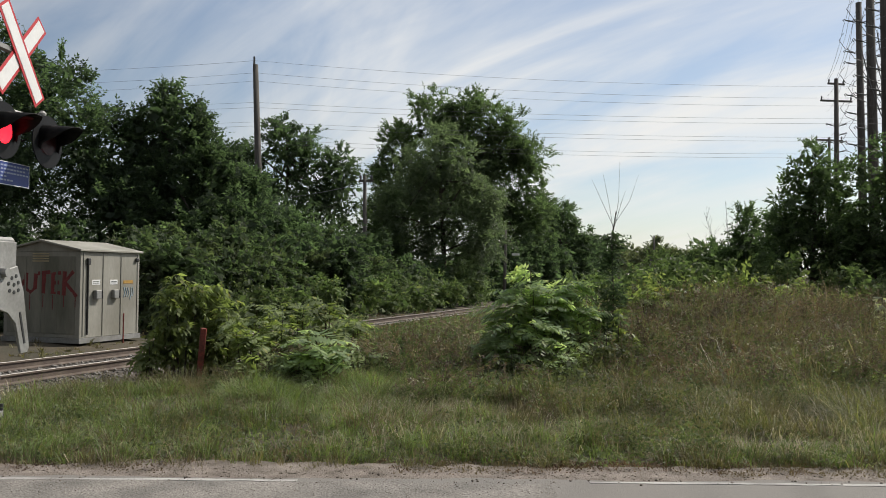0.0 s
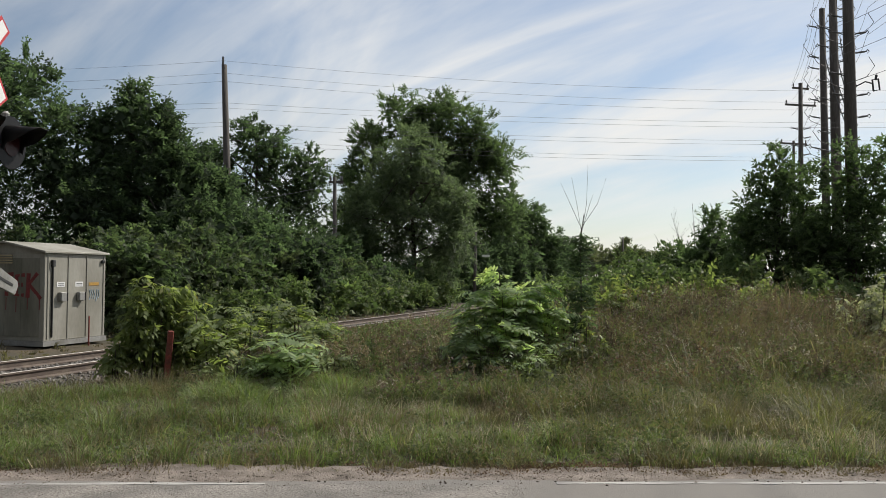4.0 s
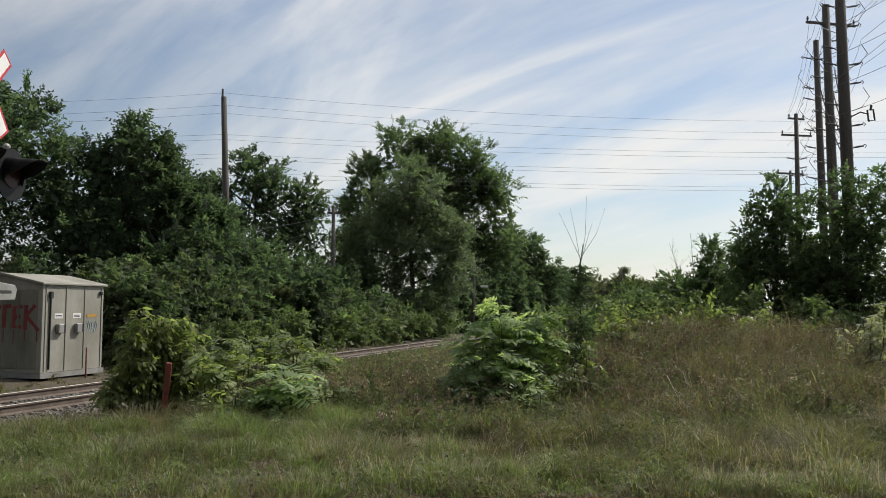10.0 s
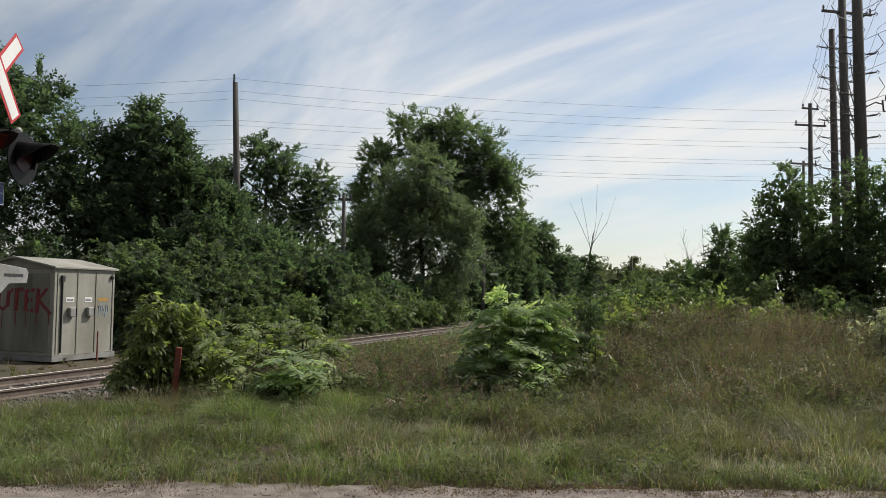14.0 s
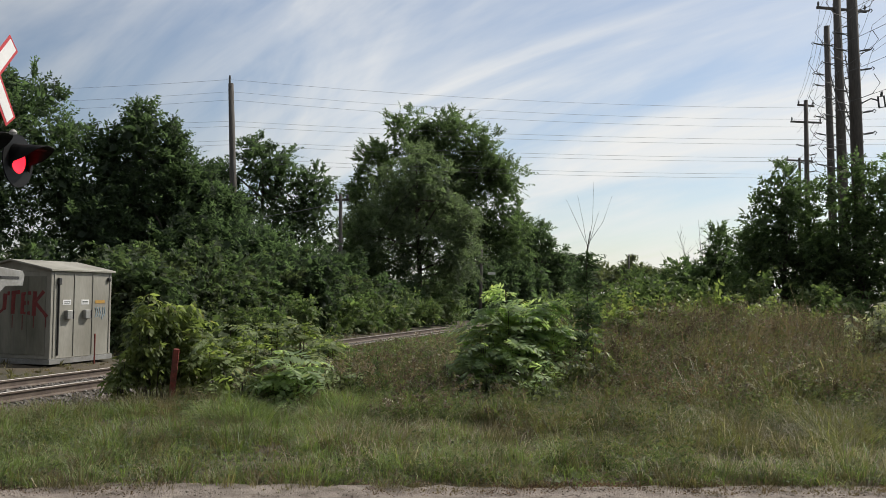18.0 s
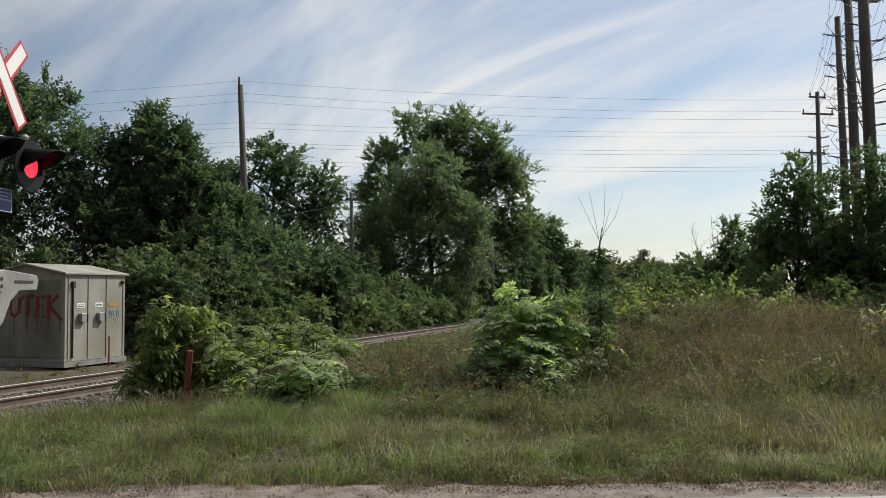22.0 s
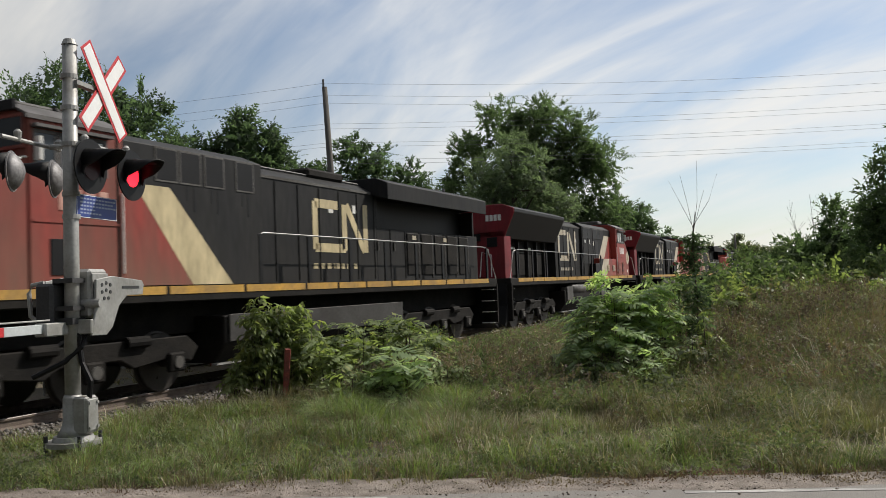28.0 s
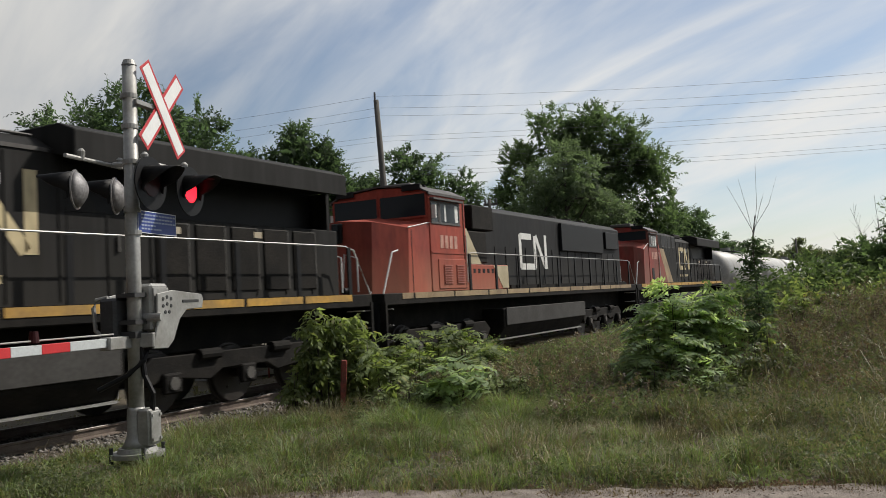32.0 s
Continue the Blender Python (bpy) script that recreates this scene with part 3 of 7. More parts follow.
def tree(name, x, y, lobes, seed, leaf, label, trunk=0.2, clumps=700, per=32, size=0.2, spread=0.33, z=-0.3, category="tree", group="", droop=0.3, core=150, tips=7, boughs=18, lift=0.35, leafw=0.45):
    """A tree; its lobes are given from its foot: (dx, dy, z, rx, ry, rz)."""
    rng = np.random.default_rng(seed)
    root = thing(name, pose(x, y, z), label, category, group)
    bm = bmesh.new()
    hi = max(l[2] + 0.4 * l[5] for l in lobes)
    limb_tubes(rng, bm, (0, 0, -0.2), (lobes[0][0] * 0.5, lobes[0][1] * 0.5, hi), trunk, lobes, 14)
    part("trunk", bm, M["bark"], root, smooth=True)
    n = int(clumps * per / 13)
    start, way = crown_sprays(rng, lobes, n, spread * 2.0, boughs, lift)
    keep = start[:, 2] > 0.1
    V = [sprays(rng, start[keep], way[keep], spread * 2.4, size, size * leafw, 13, droop)]
    A = np.array(lobes, float)
    # bunches of longer twigs that break the crown's outline
    n = tips * len(A)
    k = np.repeat(rng.integers(len(A), size=n), 5)
    d = np.repeat(unit(rng.normal(size=(n, 3)) + np.array([0, 0, 0.6])), 5, 0)
    start = A[k, :3] + d * A[k, 3:] * 0.9
    way = unit(d + np.array([0, 0, 0.6]) + rng.normal(size=(5 * n, 3)) * 0.42)
    keep = start[:, 2] > 0.4
    V.append(sprays(rng, start[keep], way[keep], spread * 2.7, size, size * leafw, 16, droop * 0.8))
    n = core * len(A)
    k = rng.integers(len(A), size=n)
    Q = A[k, :3] + unit(rng.normal(size=(n, 3))) * A[k, 3:] * (0.8 * rng.random(n) ** 0.4)[:, None]
    V.append(leaves(rng, Q[Q[:, 2] > 0.2], size * 2.2, size * 1.5, 0.1))
    link_mesh("crown", quads_mesh("crown", np.concatenate(V)), LEAF[leaf], root)
    return root


def fronds(rng, base, ways, length, pairs, leaflet, arch=0.5):
    """Feather-shaped leaves (sumac) from base points along ways."""
    out = []
    n = len(base)
    ways = unit(ways)
    L = length * rng.uniform(0.7, 1.2, n)
    side = unit(np.cross(ways, np.array([0, 0, 1.0])) + rng.normal(size=(n, 3)) * 0.25)
    for k in range(pairs):
        s = (k + 1.0) / pairs
        p = base + ways * (L * s)[:, None]
        p[:, 2] -= arch * L * s * s
        tang = ways.copy()
        tang[:, 2] -= 2 * arch * s
        tang = unit(tang)
        ll = leaflet * (0.65 + 0.7 * math.sin(math.pi * min(0.95, s * 0.85 + 0.1)))
        for sg in (-1, 1):
            d = unit(side * sg + tang * 0.45 + np.array([0, 0, -0.25]) + rng.normal(size=(n, 3)) * 0.12)
            w = unit(np.cross(d, np.cross(side, tang) + np.array([0, 0, 0.9]) + rng.normal(size=(n, 3)) * 0.2))
            tip = p + d * ll
            mid = p + d * ll * 0.45
            out.append(np.stack([p, mid + w * ll * 0.18, tip, mid - w * ll * 0.18], 1))
    return np.concatenate(out)


def blades(rng, X, Y, Z, height, width, lean=0.35, tuft=16, radius=0.07):
    """Tufts of grass: every blade one strip of a quad and a tip, leaning out from its tuft."""
    n = len(X) * tuft
    a = rng.uniform(0, math.tau, n)
    r = radius * np.sqrt(rng.random(n)) * np.repeat(rng.uniform(0.5, 1.6, len(X)), tuft)
    x, y = np.repeat(X, tuft) + np.cos(a) * r, np.repeat(Y, tuft) + np.sin(a) * r
    h = np.repeat(height * rng.uniform(0.55, 1.3, len(X)), tuft) * rng.uniform(0.45, 1.2, n)
    wind = np.repeat(rng.normal(0, lean * 0.6, (len(X), 2)), tuft, 0)
    dx, dy = np.cos(a) * lean * rng.uniform(0.1, 1.2, n) + wind[:, 0], np.sin(a) * lean * rng.uniform(0.1, 1.2, n) + wind[:, 1]
    le = np.hypot(dx, dy)
    b = rng.uniform(0, math.tau, n)
    w = width * rng.uniform(0.6, 1.3, n)
    wx, wy = np.cos(b) * w * 0.5, np.sin(b) * w * 0.5
    z0 = np.repeat(Z, tuft) - 0.02
    mx, my, mz = x + dx * h * 0.45, y + dy * h * 0.45, z0 + h * 0.6
    tx, ty, tz = x + dx * h * 1.5, y + dy * h * 1.5, z0 + h * (1.02 - 0.45 * np.minimum(le, 1.2))
    st = lambda *v: np.stack(v, 1)
    return np.stack([st(x - wx, y - wy, z0), st(x + wx, y + wy, z0), st(mx + wx * 0.8, my + wy * 0.8, mz), st(mx - wx * 0.8, my - wy * 0.8, mz), st(tx, ty, tz)], 1)


def strips_mesh(name, V):
    """A mesh of blades from an array (n, 5, 3)."""
    n = len(V)
    me = bpy.data.meshes.new(name)
    me.vertices.add(5 * n)
    me.vertices.foreach_set("co", V.astype(np.float32).ravel())
    me.loops.add(7 * n)
    idx = np.array([0, 1, 2, 3, 3, 2, 4])[None] + 5 * np.arange(n)[:, None]
    me.loops.foreach_set("vertex_index", idx.astype(np.int32).ravel())
    me.polygons.add(2 * n)
    start = np.stack([7 * np.arange(n), 7 * np.arange(n) + 4], 1)
    me.polygons.foreach_set("loop_start", start.astype(np.int32).ravel())
    me.update(calc_edges=True)
    return me


# ---- the line of the track ----
TRACK_AT, TRACK_WAY, TRACK_SIDE = Vector((-7.58, 14.23, 0)), Vector((0.3409, 0.9401, 0)), Vector((-0.9401, 0.3409, 0))
RAIL_Z = -0.1
TRACK_TURN = math.degrees(math.atan2(TRACK_WAY.y, TRACK_WAY.x))


def on_track(s, side=0.0, z=0.0):
    return TRACK_AT + TRACK_WAY * s + TRACK_SIDE * side + Vector((0, 0, z))


def track_pose(s, side=0.0, z=0.0, turn=0.0):
    p = on_track(s, side, z)
    return pose(p.x, p.y, p.z, 0, 0, TRACK_TURN + turn)


def off_track(x, y):
    """Metres to the far side of the track's middle."""
    return (x - TRACK_AT.x) * TRACK_SIDE.x + (y - TRACK_AT.y) * TRACK_SIDE.y


def ground_z(x, y):
    x, y = np.asarray(x, float), np.asarray(y, float)
    o = off_track(x, y)
    z = -0.04 - 0.02 * np.clip(y - 7.0, 0, 8)
    z = z + 0.035 * np.sin(x * 1.9 + 0.6 * y) * np.sin(y * 1.3 - 0.4 * x) * np.clip((y - 7.2) / 1.5, 0, 1)
    mound = np.exp(-(((x - 6.0) / 3.6) ** 2 + ((y - 15.5) / 4.0) ** 2)) * 0.55
    return z + mound - 0.22 * np.exp(-(o / 3.2) ** 2)


# ---- ground, road, track ----
def build_ground():
    def steps(lo, hi, near_lo, near_hi, d):
        a = list(np.arange(near_lo, near_hi + 1e-6, d))
        s, v = d, near_hi
        while v < hi:
            s *= 1.5
            v += s
            a.append(min(v, hi))
        s, v = d, near_lo
        while v > lo:
            s *= 1.5
            v -= s
            a.insert(0, max(v, lo))
        return np.array(a)
    xs, ys = steps(-2500, 2500, -16, 18, 0.35), steps(-600, 3500, -2, 36, 0.35)
    X, Y = np.meshgrid(xs, ys)
    Z = np.where(Y < 7.0, -0.06, ground_z(X, Y))
    verts = np.stack([X, Y, Z], -1).reshape(-1, 3)
    nx, ny = len(xs), len(ys)
    faces = [(j * nx + i, j * nx + i + 1, (j + 1) * nx + i + 1, (j + 1) * nx + i) for j in range(ny - 1) for i in range(nx - 1)]
    me = bpy.data.meshes.new("ground")
    me.from_pydata(verts.tolist(), [], faces)
    tagged(link_mesh("ground", me, M["soil"]), "dark weedy soil under grass and brush", "ground", kind="structure")


def ragged(rng, x0, x1, y, amp, step=0.12):
    xs = np.arange(x0, x1, step)
    n = len(xs)
    v = np.convolve(rng.normal(0, amp * 2, n + 8), np.ones(9) / 9, "valid") + rng.normal(0, amp * 0.3, n)
    return [(float(a), float(y + b)) for a, b in zip(xs, v)]


def build_road():
    rng = np.random.default_rng(3)
    bm = bmesh.new()
    prism(bm, [(-70, -0.9), (-70, 6.55), *ragged(rng, -12, 12, 6.57, 0.03), (70, 6.55), (70, -0.9)], -0.05, 0.0, "z")
    tagged(part("road", bm, M["asphalt"]), "grey worn asphalt road across the front", "road", kind="structure")
    bm = bmesh.new()
    prism(bm, [(-70, 6.4), (70, 6.4), (70, 7.05), *ragged(rng, -12, 12, 7.08, 0.1)[::-1], (-70, 7.05)], -0.055, -0.014, "z")
    tagged(part("road_shoulder", bm, M["shoulder"]), "pale sandy gravel shoulder beside the asphalt", "road shoulder", kind="structure")
    bm = bmesh.new()
    prism(bm, [(-70, -0.88), (-70, 6.43), *ragged(rng, -12, 0.9, 6.44, 0.03), (0.85, 5.9), (0.6, 5.2), (0.55, 3.0), (0.5, -0.88)], 0.0003, 0.003, "z")
    tagged(part("road_patch", bm, M["old_asphalt"]), "coarse worn asphalt with exposed pale stones", "road", kind="structure")
    n = 5200
    x, y = rng.uniform(-6, 0.9, n), rng.uniform(4.4, 6.5, n)
    stones("road_chips", x, y, np.full(n, 0.003), rng.uniform(0.003, 0.007, n), M["shoulder"], rng, "pale stone chips worn out of the asphalt", "gravel")
    line = thing("edge_line", pose(0, 0, 0), "worn white painted line along the asphalt edge", "road marking", kind="structure")
    for x0, x1 in ((-40, -1.05), (1.15, 40)):
        top, low = ragged(rng, x0, x1, 6.51, 0.012, 0.07), ragged(rng, x0, x1, 6.455, 0.012, 0.07)
        bm = bmesh.new()
        prism(bm, top + low[::-1], 0.0005, 0.004, "z")
        part("painted_stripe", bm, M["line"], line)
    # loose grit over the shoulder
    n = 5200
    x, y = rng.uniform(-8, 9, n), 6.82 + np.abs(rng.normal(0, 0.15, n)) * rng.choice([-1, 1], n)
    s = 0.004 + 0.014 * rng.random(n) ** 2.5
    stones("loose_gravel", x, y, np.where(y < 6.57, 0.004, -0.015), s, M["shoulder"], rng, "scattered loose grit along the road edge", "gravel")


def stones(name, x, y, z, s, material, rng, label, category):
    """Rough stones as jittered octahedra, in one mesh."""
    n = len(x)
    base = np.array([(1, 0, 0), (0, 1, 0), (-1, 0, 0), (0, -1, 0), (0, 0, 0.75), (0, 0, -0.75)], float)
    a = rng.uniform(0, math.tau, n)
    V = base[None] * rng.uniform(0.6, 1.25, (n, 6, 1)) * s[:, None, None]
    c, sn = np.cos(a)[:, None], np.sin(a)[:, None]
    V = np.stack([V[..., 0] * c - V[..., 1] * sn, V[..., 0] * sn + V[..., 1] * c, V[..., 2]], -1)
    V += np.stack([x, y, z], 1)[:, None]
    tri = np.array([(0, 1, 4), (1, 2, 4), (2, 3, 4), (3, 0, 4), (1, 0, 5), (2, 1, 5), (3, 2, 5), (0, 3, 5)])
    F = (tri[None] + 6 * np.arange(n)[:, None, None]).reshape(-1, 3)
    me = bpy.data.meshes.new(name)
    me.vertices.add(6 * n)
    me.vertices.foreach_set("co", V.astype(np.float32).ravel())
    me.loops.add(F.size)
    me.loops.foreach_set("vertex_index", F.astype(np.int32).ravel())
    me.polygons.add(len(F))
    me.polygons.foreach_set("loop_start", np.arange(0, F.size, 3, dtype=np.int32))
    me.update(calc_edges=True)
    return tagged(link_mesh(name, me, material), label, category, kind="stuff")


def build_track():
    rng = np.random.default_rng(8)
    bed = thing("ballast_bed", track_pose(0), "grey crushed stone bed under the rails", "ballast", kind="structure")
    bm = bmesh.new()
    prism(bm, [(-3.6, -0.6), (-1.75, RAIL_Z - 0.185), (1.75, RAIL_Z - 0.185), (3.6, -0.6)], -40, 420, "x")
    part("bed", bm, M["ballast"], bed)
    n = 15000
    s = rng.uniform(-13, 24, n)
    q = -rng.uniform(-1.6, 3.1, n)
    top = RAIL_Z - 0.185 - np.clip(np.abs(q) - 1.75, 0, 2) * 0.17
    p = np.array(TRACK_AT)[None] + np.outer(s, TRACK_WAY) + np.outer(q, TRACK_SIDE)
    stones("ballast_stones", p[:, 0], p[:, 1], top + 0.012, rng.uniform(0.02, 0.06, n), M["stone"], rng, "grey angular crushed stones beside the rails", "ballast")
    for q in (-0.7525, 0.7525):
        rail = thing("rail", track_pose(0, q, RAIL_Z), "rusty steel rail with a bright worn head", "rail", "rails", "structure")
        web = [(-0.07, -0.17), (0.07, -0.17), (0.07, -0.155), (0.012, -0.13), (0.012, -0.045), (0.034, -0.035), (0.034, -0.006),
               (-0.034, -0.006), (-0.034, -0.035), (-0.012, -0.045), (-0.012, -0.13), (-0.07, -0.155)]
        bm = bmesh.new()
        prism(bm, web, -40, 420, "x")
        part("rail_web", bm, M["rust"], rail)
        bm = bmesh.new()
        prism(bm, [(-0.028, -0.006), (0.028, -0.006), (0.024, 0), (-0.024, 0)], -40, 420, "x")
        part("rail_head", bm, M["railhead"], rail)
    me = None
    for k in range(-20, 130):
        m = track_pose(k * 0.55 + rng.normal(0, 0.02), 0, RAIL_Z - 0.27, 90 + rng.normal(0, 0.6))
        if me is None:
            bm = boxes((-1.3, 1.3, -0.115, 0.115, -0.09, 0.095), bevel=0.012)
            tie = part("railway_tie", bm, M["tie"])
            tie.matrix_world = m
            tagged(tie, "dark weathered timber tie under the rails", "railway tie", "ties under the rails")
            me = tie
        else:
            copy_thing(me, m)


build_ground()
build_road()
build_track()


# ---- signal bungalow beside the track ----
def signal_bungalow():
    turn = math.degrees(math.atan2(1.86, 0.63))      # its lit side runs along the track
    g = thing("signal_bungalow", pose(-8.87, 20.82, -0.22, 0, 0, turn) @ Matrix.Diagonal((1.12, 1.12, 1.033, 1)), "pale grey metal railway signal bungalow with red graffiti", "equipment cabinet")
    LX, LY, H, R = 1.98, 2.13, 2.2, 2.44              # x along the lit side, y away from it
    part("body", boxes((0, LX, 0, LY, 0.12, H), bevel=0.012), M["boxsteel"], g)
    part("base_frame", boxes((-0.03, LX + 0.03, -0.03, LY + 0.03, 0, 0.12)), M["galv"], g)
    roof = prisms(([(-0.06, H), (LY / 2, R), (LY + 0.06, H), (LY + 0.06, H + 0.05), (LY / 2, R + 0.05), (-0.06, H + 0.05)], -0.06, LX + 0.06), axis="x", bevel=0.006)
    part("roof", roof, M["boxsteel"], g, "shallow pitched metal roof")
    part("gable", prisms(([(0, H), (LY, H), (LY / 2, R)], 0.0, 0.02), axis="x"), M["boxsteel"], g)
    for x in (0.1, 0.72, 1.32, 1.9):
        part("door_seam", boxes((x - 0.012, x + 0.012, -0.016, 0.0, 0.16, H - 0.03), bevel=0.004), M["boxsteel"], g)
    part("door_bar", boxes((0.21, 0.24, -0.04, 0.0, 0.2, H - 0.2), bevel=0.008), M["dark"], g, "dark vertical locking bar")
    part("bar_hood", boxes((0.18, 0.27, -0.06, 0.0, H - 0.32, H - 0.16), bevel=0.01), M["dark"], g)
    for x in (0.5, 1.08):
        h = part("latch_box", boxes((x - 0.09, x + 0.09, -0.1, 0.0, 1.05, 1.27), bevel=0.015), M["galv"], g, "grey padlock guard box")
        part("latch_plate", boxes((x + 0.09, x + 0.11, -0.11, 0.0, 1.06, 1.26)), M["dark"], h)
        part("notice", boxes((x - 0.13, x + 0.12, -0.006, 0.0, 1.4, 1.52)), M["white"], g, "small white printed notice")
        part("notice_line", boxes(*[(x - 0.1, x + 0.09, -0.009, -0.006, z, z + 0.015) for z in (1.43, 1.465)]), M["dark"], g)
    part("padlock", boxes((1.8, 1.9, -0.06, 0, 1.98, 2.08), bevel=0.02), M["dark"], g)
    part("yellow_label", boxes((1.4, 1.75, -0.005, 0, 1.42, 1.5)), M["loco_yellow"], g)
    rng = random.Random(5)
    for k in range(5):
        x, a, b = 1.42 + k * 0.075, rng.random(), rng.random()
        part("blue_tag_stroke", tubes((((x, -0.003, 1.02 + a * 0.08), (x + 0.04, -0.003, 1.18), (x + 0.06 - 0.08 * b, -0.003, 1.32)), 0.011), sides=5), M["bluespray"], g, "faint blue spray paint")
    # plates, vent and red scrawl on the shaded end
    part("end_panel", boxes((-0.012, 0.0, 0.12, LY - 0.12, 0.22, H - 0.12), bevel=0.004), M["boxdirt_shaded"], g, "dirty streaked end panel, darkened for its shade")
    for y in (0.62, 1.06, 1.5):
        part("panel_rib", boxes((-0.024, -0.012, y - 0.02, y + 0.02, 0.24, H - 0.14), bevel=0.004), M["boxdirt_shaded"], g)
    part("vent", boxes(*[(-0.03, -0.008, 0.85, 1.3, z, z + 0.03) for z in (1.95, 2.01, 2.07, 2.13)]), M["loco_cream"], g, "louvred vent")
    strokes = (((0.08, 1.18), (0.2, 1.32), (0.42, 1.36), (0.5, 1.5)), ((0.55, 1.68), (0.54, 1.3), (0.66, 1.2), (0.8, 1.3), (0.82, 1.66)), ((0.88, 1.66), (1.22, 1.7)), ((1.05, 1.68), (1.03, 1.18)),
               ((1.52, 1.68), (1.3, 1.66), (1.29, 1.2), (1.5, 1.2)), ((1.3, 1.44), (1.47, 1.45)), ((1.62, 1.72), (1.6, 1.14)), ((1.86, 1.72), (1.63, 1.46), (1.95, 1.12)))
    for s in strokes:
        bm = bmesh.new()
        tube(bm, [(-0.012, LY - 0.1 - a, b) for a, b in s], 0.055, 6)
        bmesh.ops.scale(bm, vec=(0.12, 1, 1), space=Matrix.Translation((0.012, 0, 0)), verts=bm.verts)
        part("graffiti_stroke", bm, M["graffiti"], g, "dark red spray paint")
    for a in (0.2, 0.66, 1.03, 1.3, 1.6, 1.92):
        part("paint_drip", boxes((-0.016, -0.012, LY - 0.11 - a, LY - 0.09 - a, 0.75 + 0.2 * rng.random(), 1.15)), M["graffiti"], g)
    marker = part("red_marker_post", tubes((((0, 0, 0), (0, 0, 0.75)), 0.02)), M["stake"])
    marker.location = (-8.06, 21.56, -0.25)
    tagged(marker, "thin red plastic marker post in front of the bungalow", "marker post")
    tray = thing("steel_rack", pose(-9.6, 16.4, -0.3, 0, 0, turn), "low grey steel rack beside the bungalow", "rack")
    for x in (0, 0.5, 1.0):
        for y in (0, 0.9):
            part("upright", boxes((x - 0.02, x + 0.02, y - 0.02, y + 0.02, 0, 0.7)), M["galv"], tray)
    for z in (0.35, 0.68):
        part("rack_rail", boxes((-0.02, 1.02, -0.02, 0.02, z, z + 0.03), (-0.02, 1.02, 0.88, 0.92, z, z + 0.03)), M["galv"], tray)


# ---- crossing signal with gate ----
LAMP_FLAPS = []
GATE_ARM = []


def signal_head(parent, x, y, z, face, left):
    """A lamp unit; face +1 looks along +x of the mast."""
    turn = 0 if face > 0 else 201
    m = pose(x, y, z, 0, 0, turn)

    def put(name, bm, material, label="", owner=parent, smooth=False):
        bm.transform(m)
        return part(name, bm, material, owner, label, smooth)
    disc = put("background_disc", tubes((((0.02, 0, 0), (0.035, 0, 0)), 0.3 if face > 0 else 0.215), sides=32), M["black"] if face > 0 else M["lamp_back"], "round black background disc" if face > 0 else "")
    put("lamp_housing", tubes((((-0.09, 0, 0), (-0.07, 0, 0), (-0.02, 0, 0), (0.03, 0, 0)), [0.05, 0.1, 0.17, 0.205]), sides=20), M["lamp_back"] if face < 0 else M["black"], "silver domed lamp back" if face < 0 else "", smooth=True)
    put("lens", tubes((((0.03, 0, 0), (0.037, 0, 0)), [0.14, 0.139]), sides=24), M["redglow"], "red signal lens", disc)
    bm = bmesh.new()
    n = 18
    for k in range(n + 1):
        a = radians(-25 + 230 * k / n)
        wide = 1 + 0.2 * abs(math.sin(2 * a))
        for r in (0.172, 0.18):
            for xx, drop in ((0.036, 0.0), (0.07 + 0.36 * max(0.0, math.sin(a)) ** 0.7, 0.03)):
                bm.verts.new((xx, math.cos(a) * r * wide, math.sin(a) * r * wide - drop))
    bm.verts.ensure_lookup_table()
    v = bm.verts
    for k in range(n):
        i, j = 4 * k, 4 * k + 4
        for a, b in ((0, 1), (3, 2), (1, 3), (2, 0)):
            bm.faces.new((v[i + a], v[i + b], v[j + b], v[j + a]))
    put("visor", bm, M["black"], "long black sun visor", disc, True)
    # added flap that darkens the lens to flash it, hung from the visor's crown
    flap = part("added_blink_flap", tubes((((-0.002, 0, -0.15), (0.002, 0, -0.15)), 0.15), sides=28), M["redlens"], parent)
    base = m @ pose(0.0402, 0, 0.15)
    flap.matrix_local = base
    LAMP_FLAPS.append((flap, base, left))
    return disc


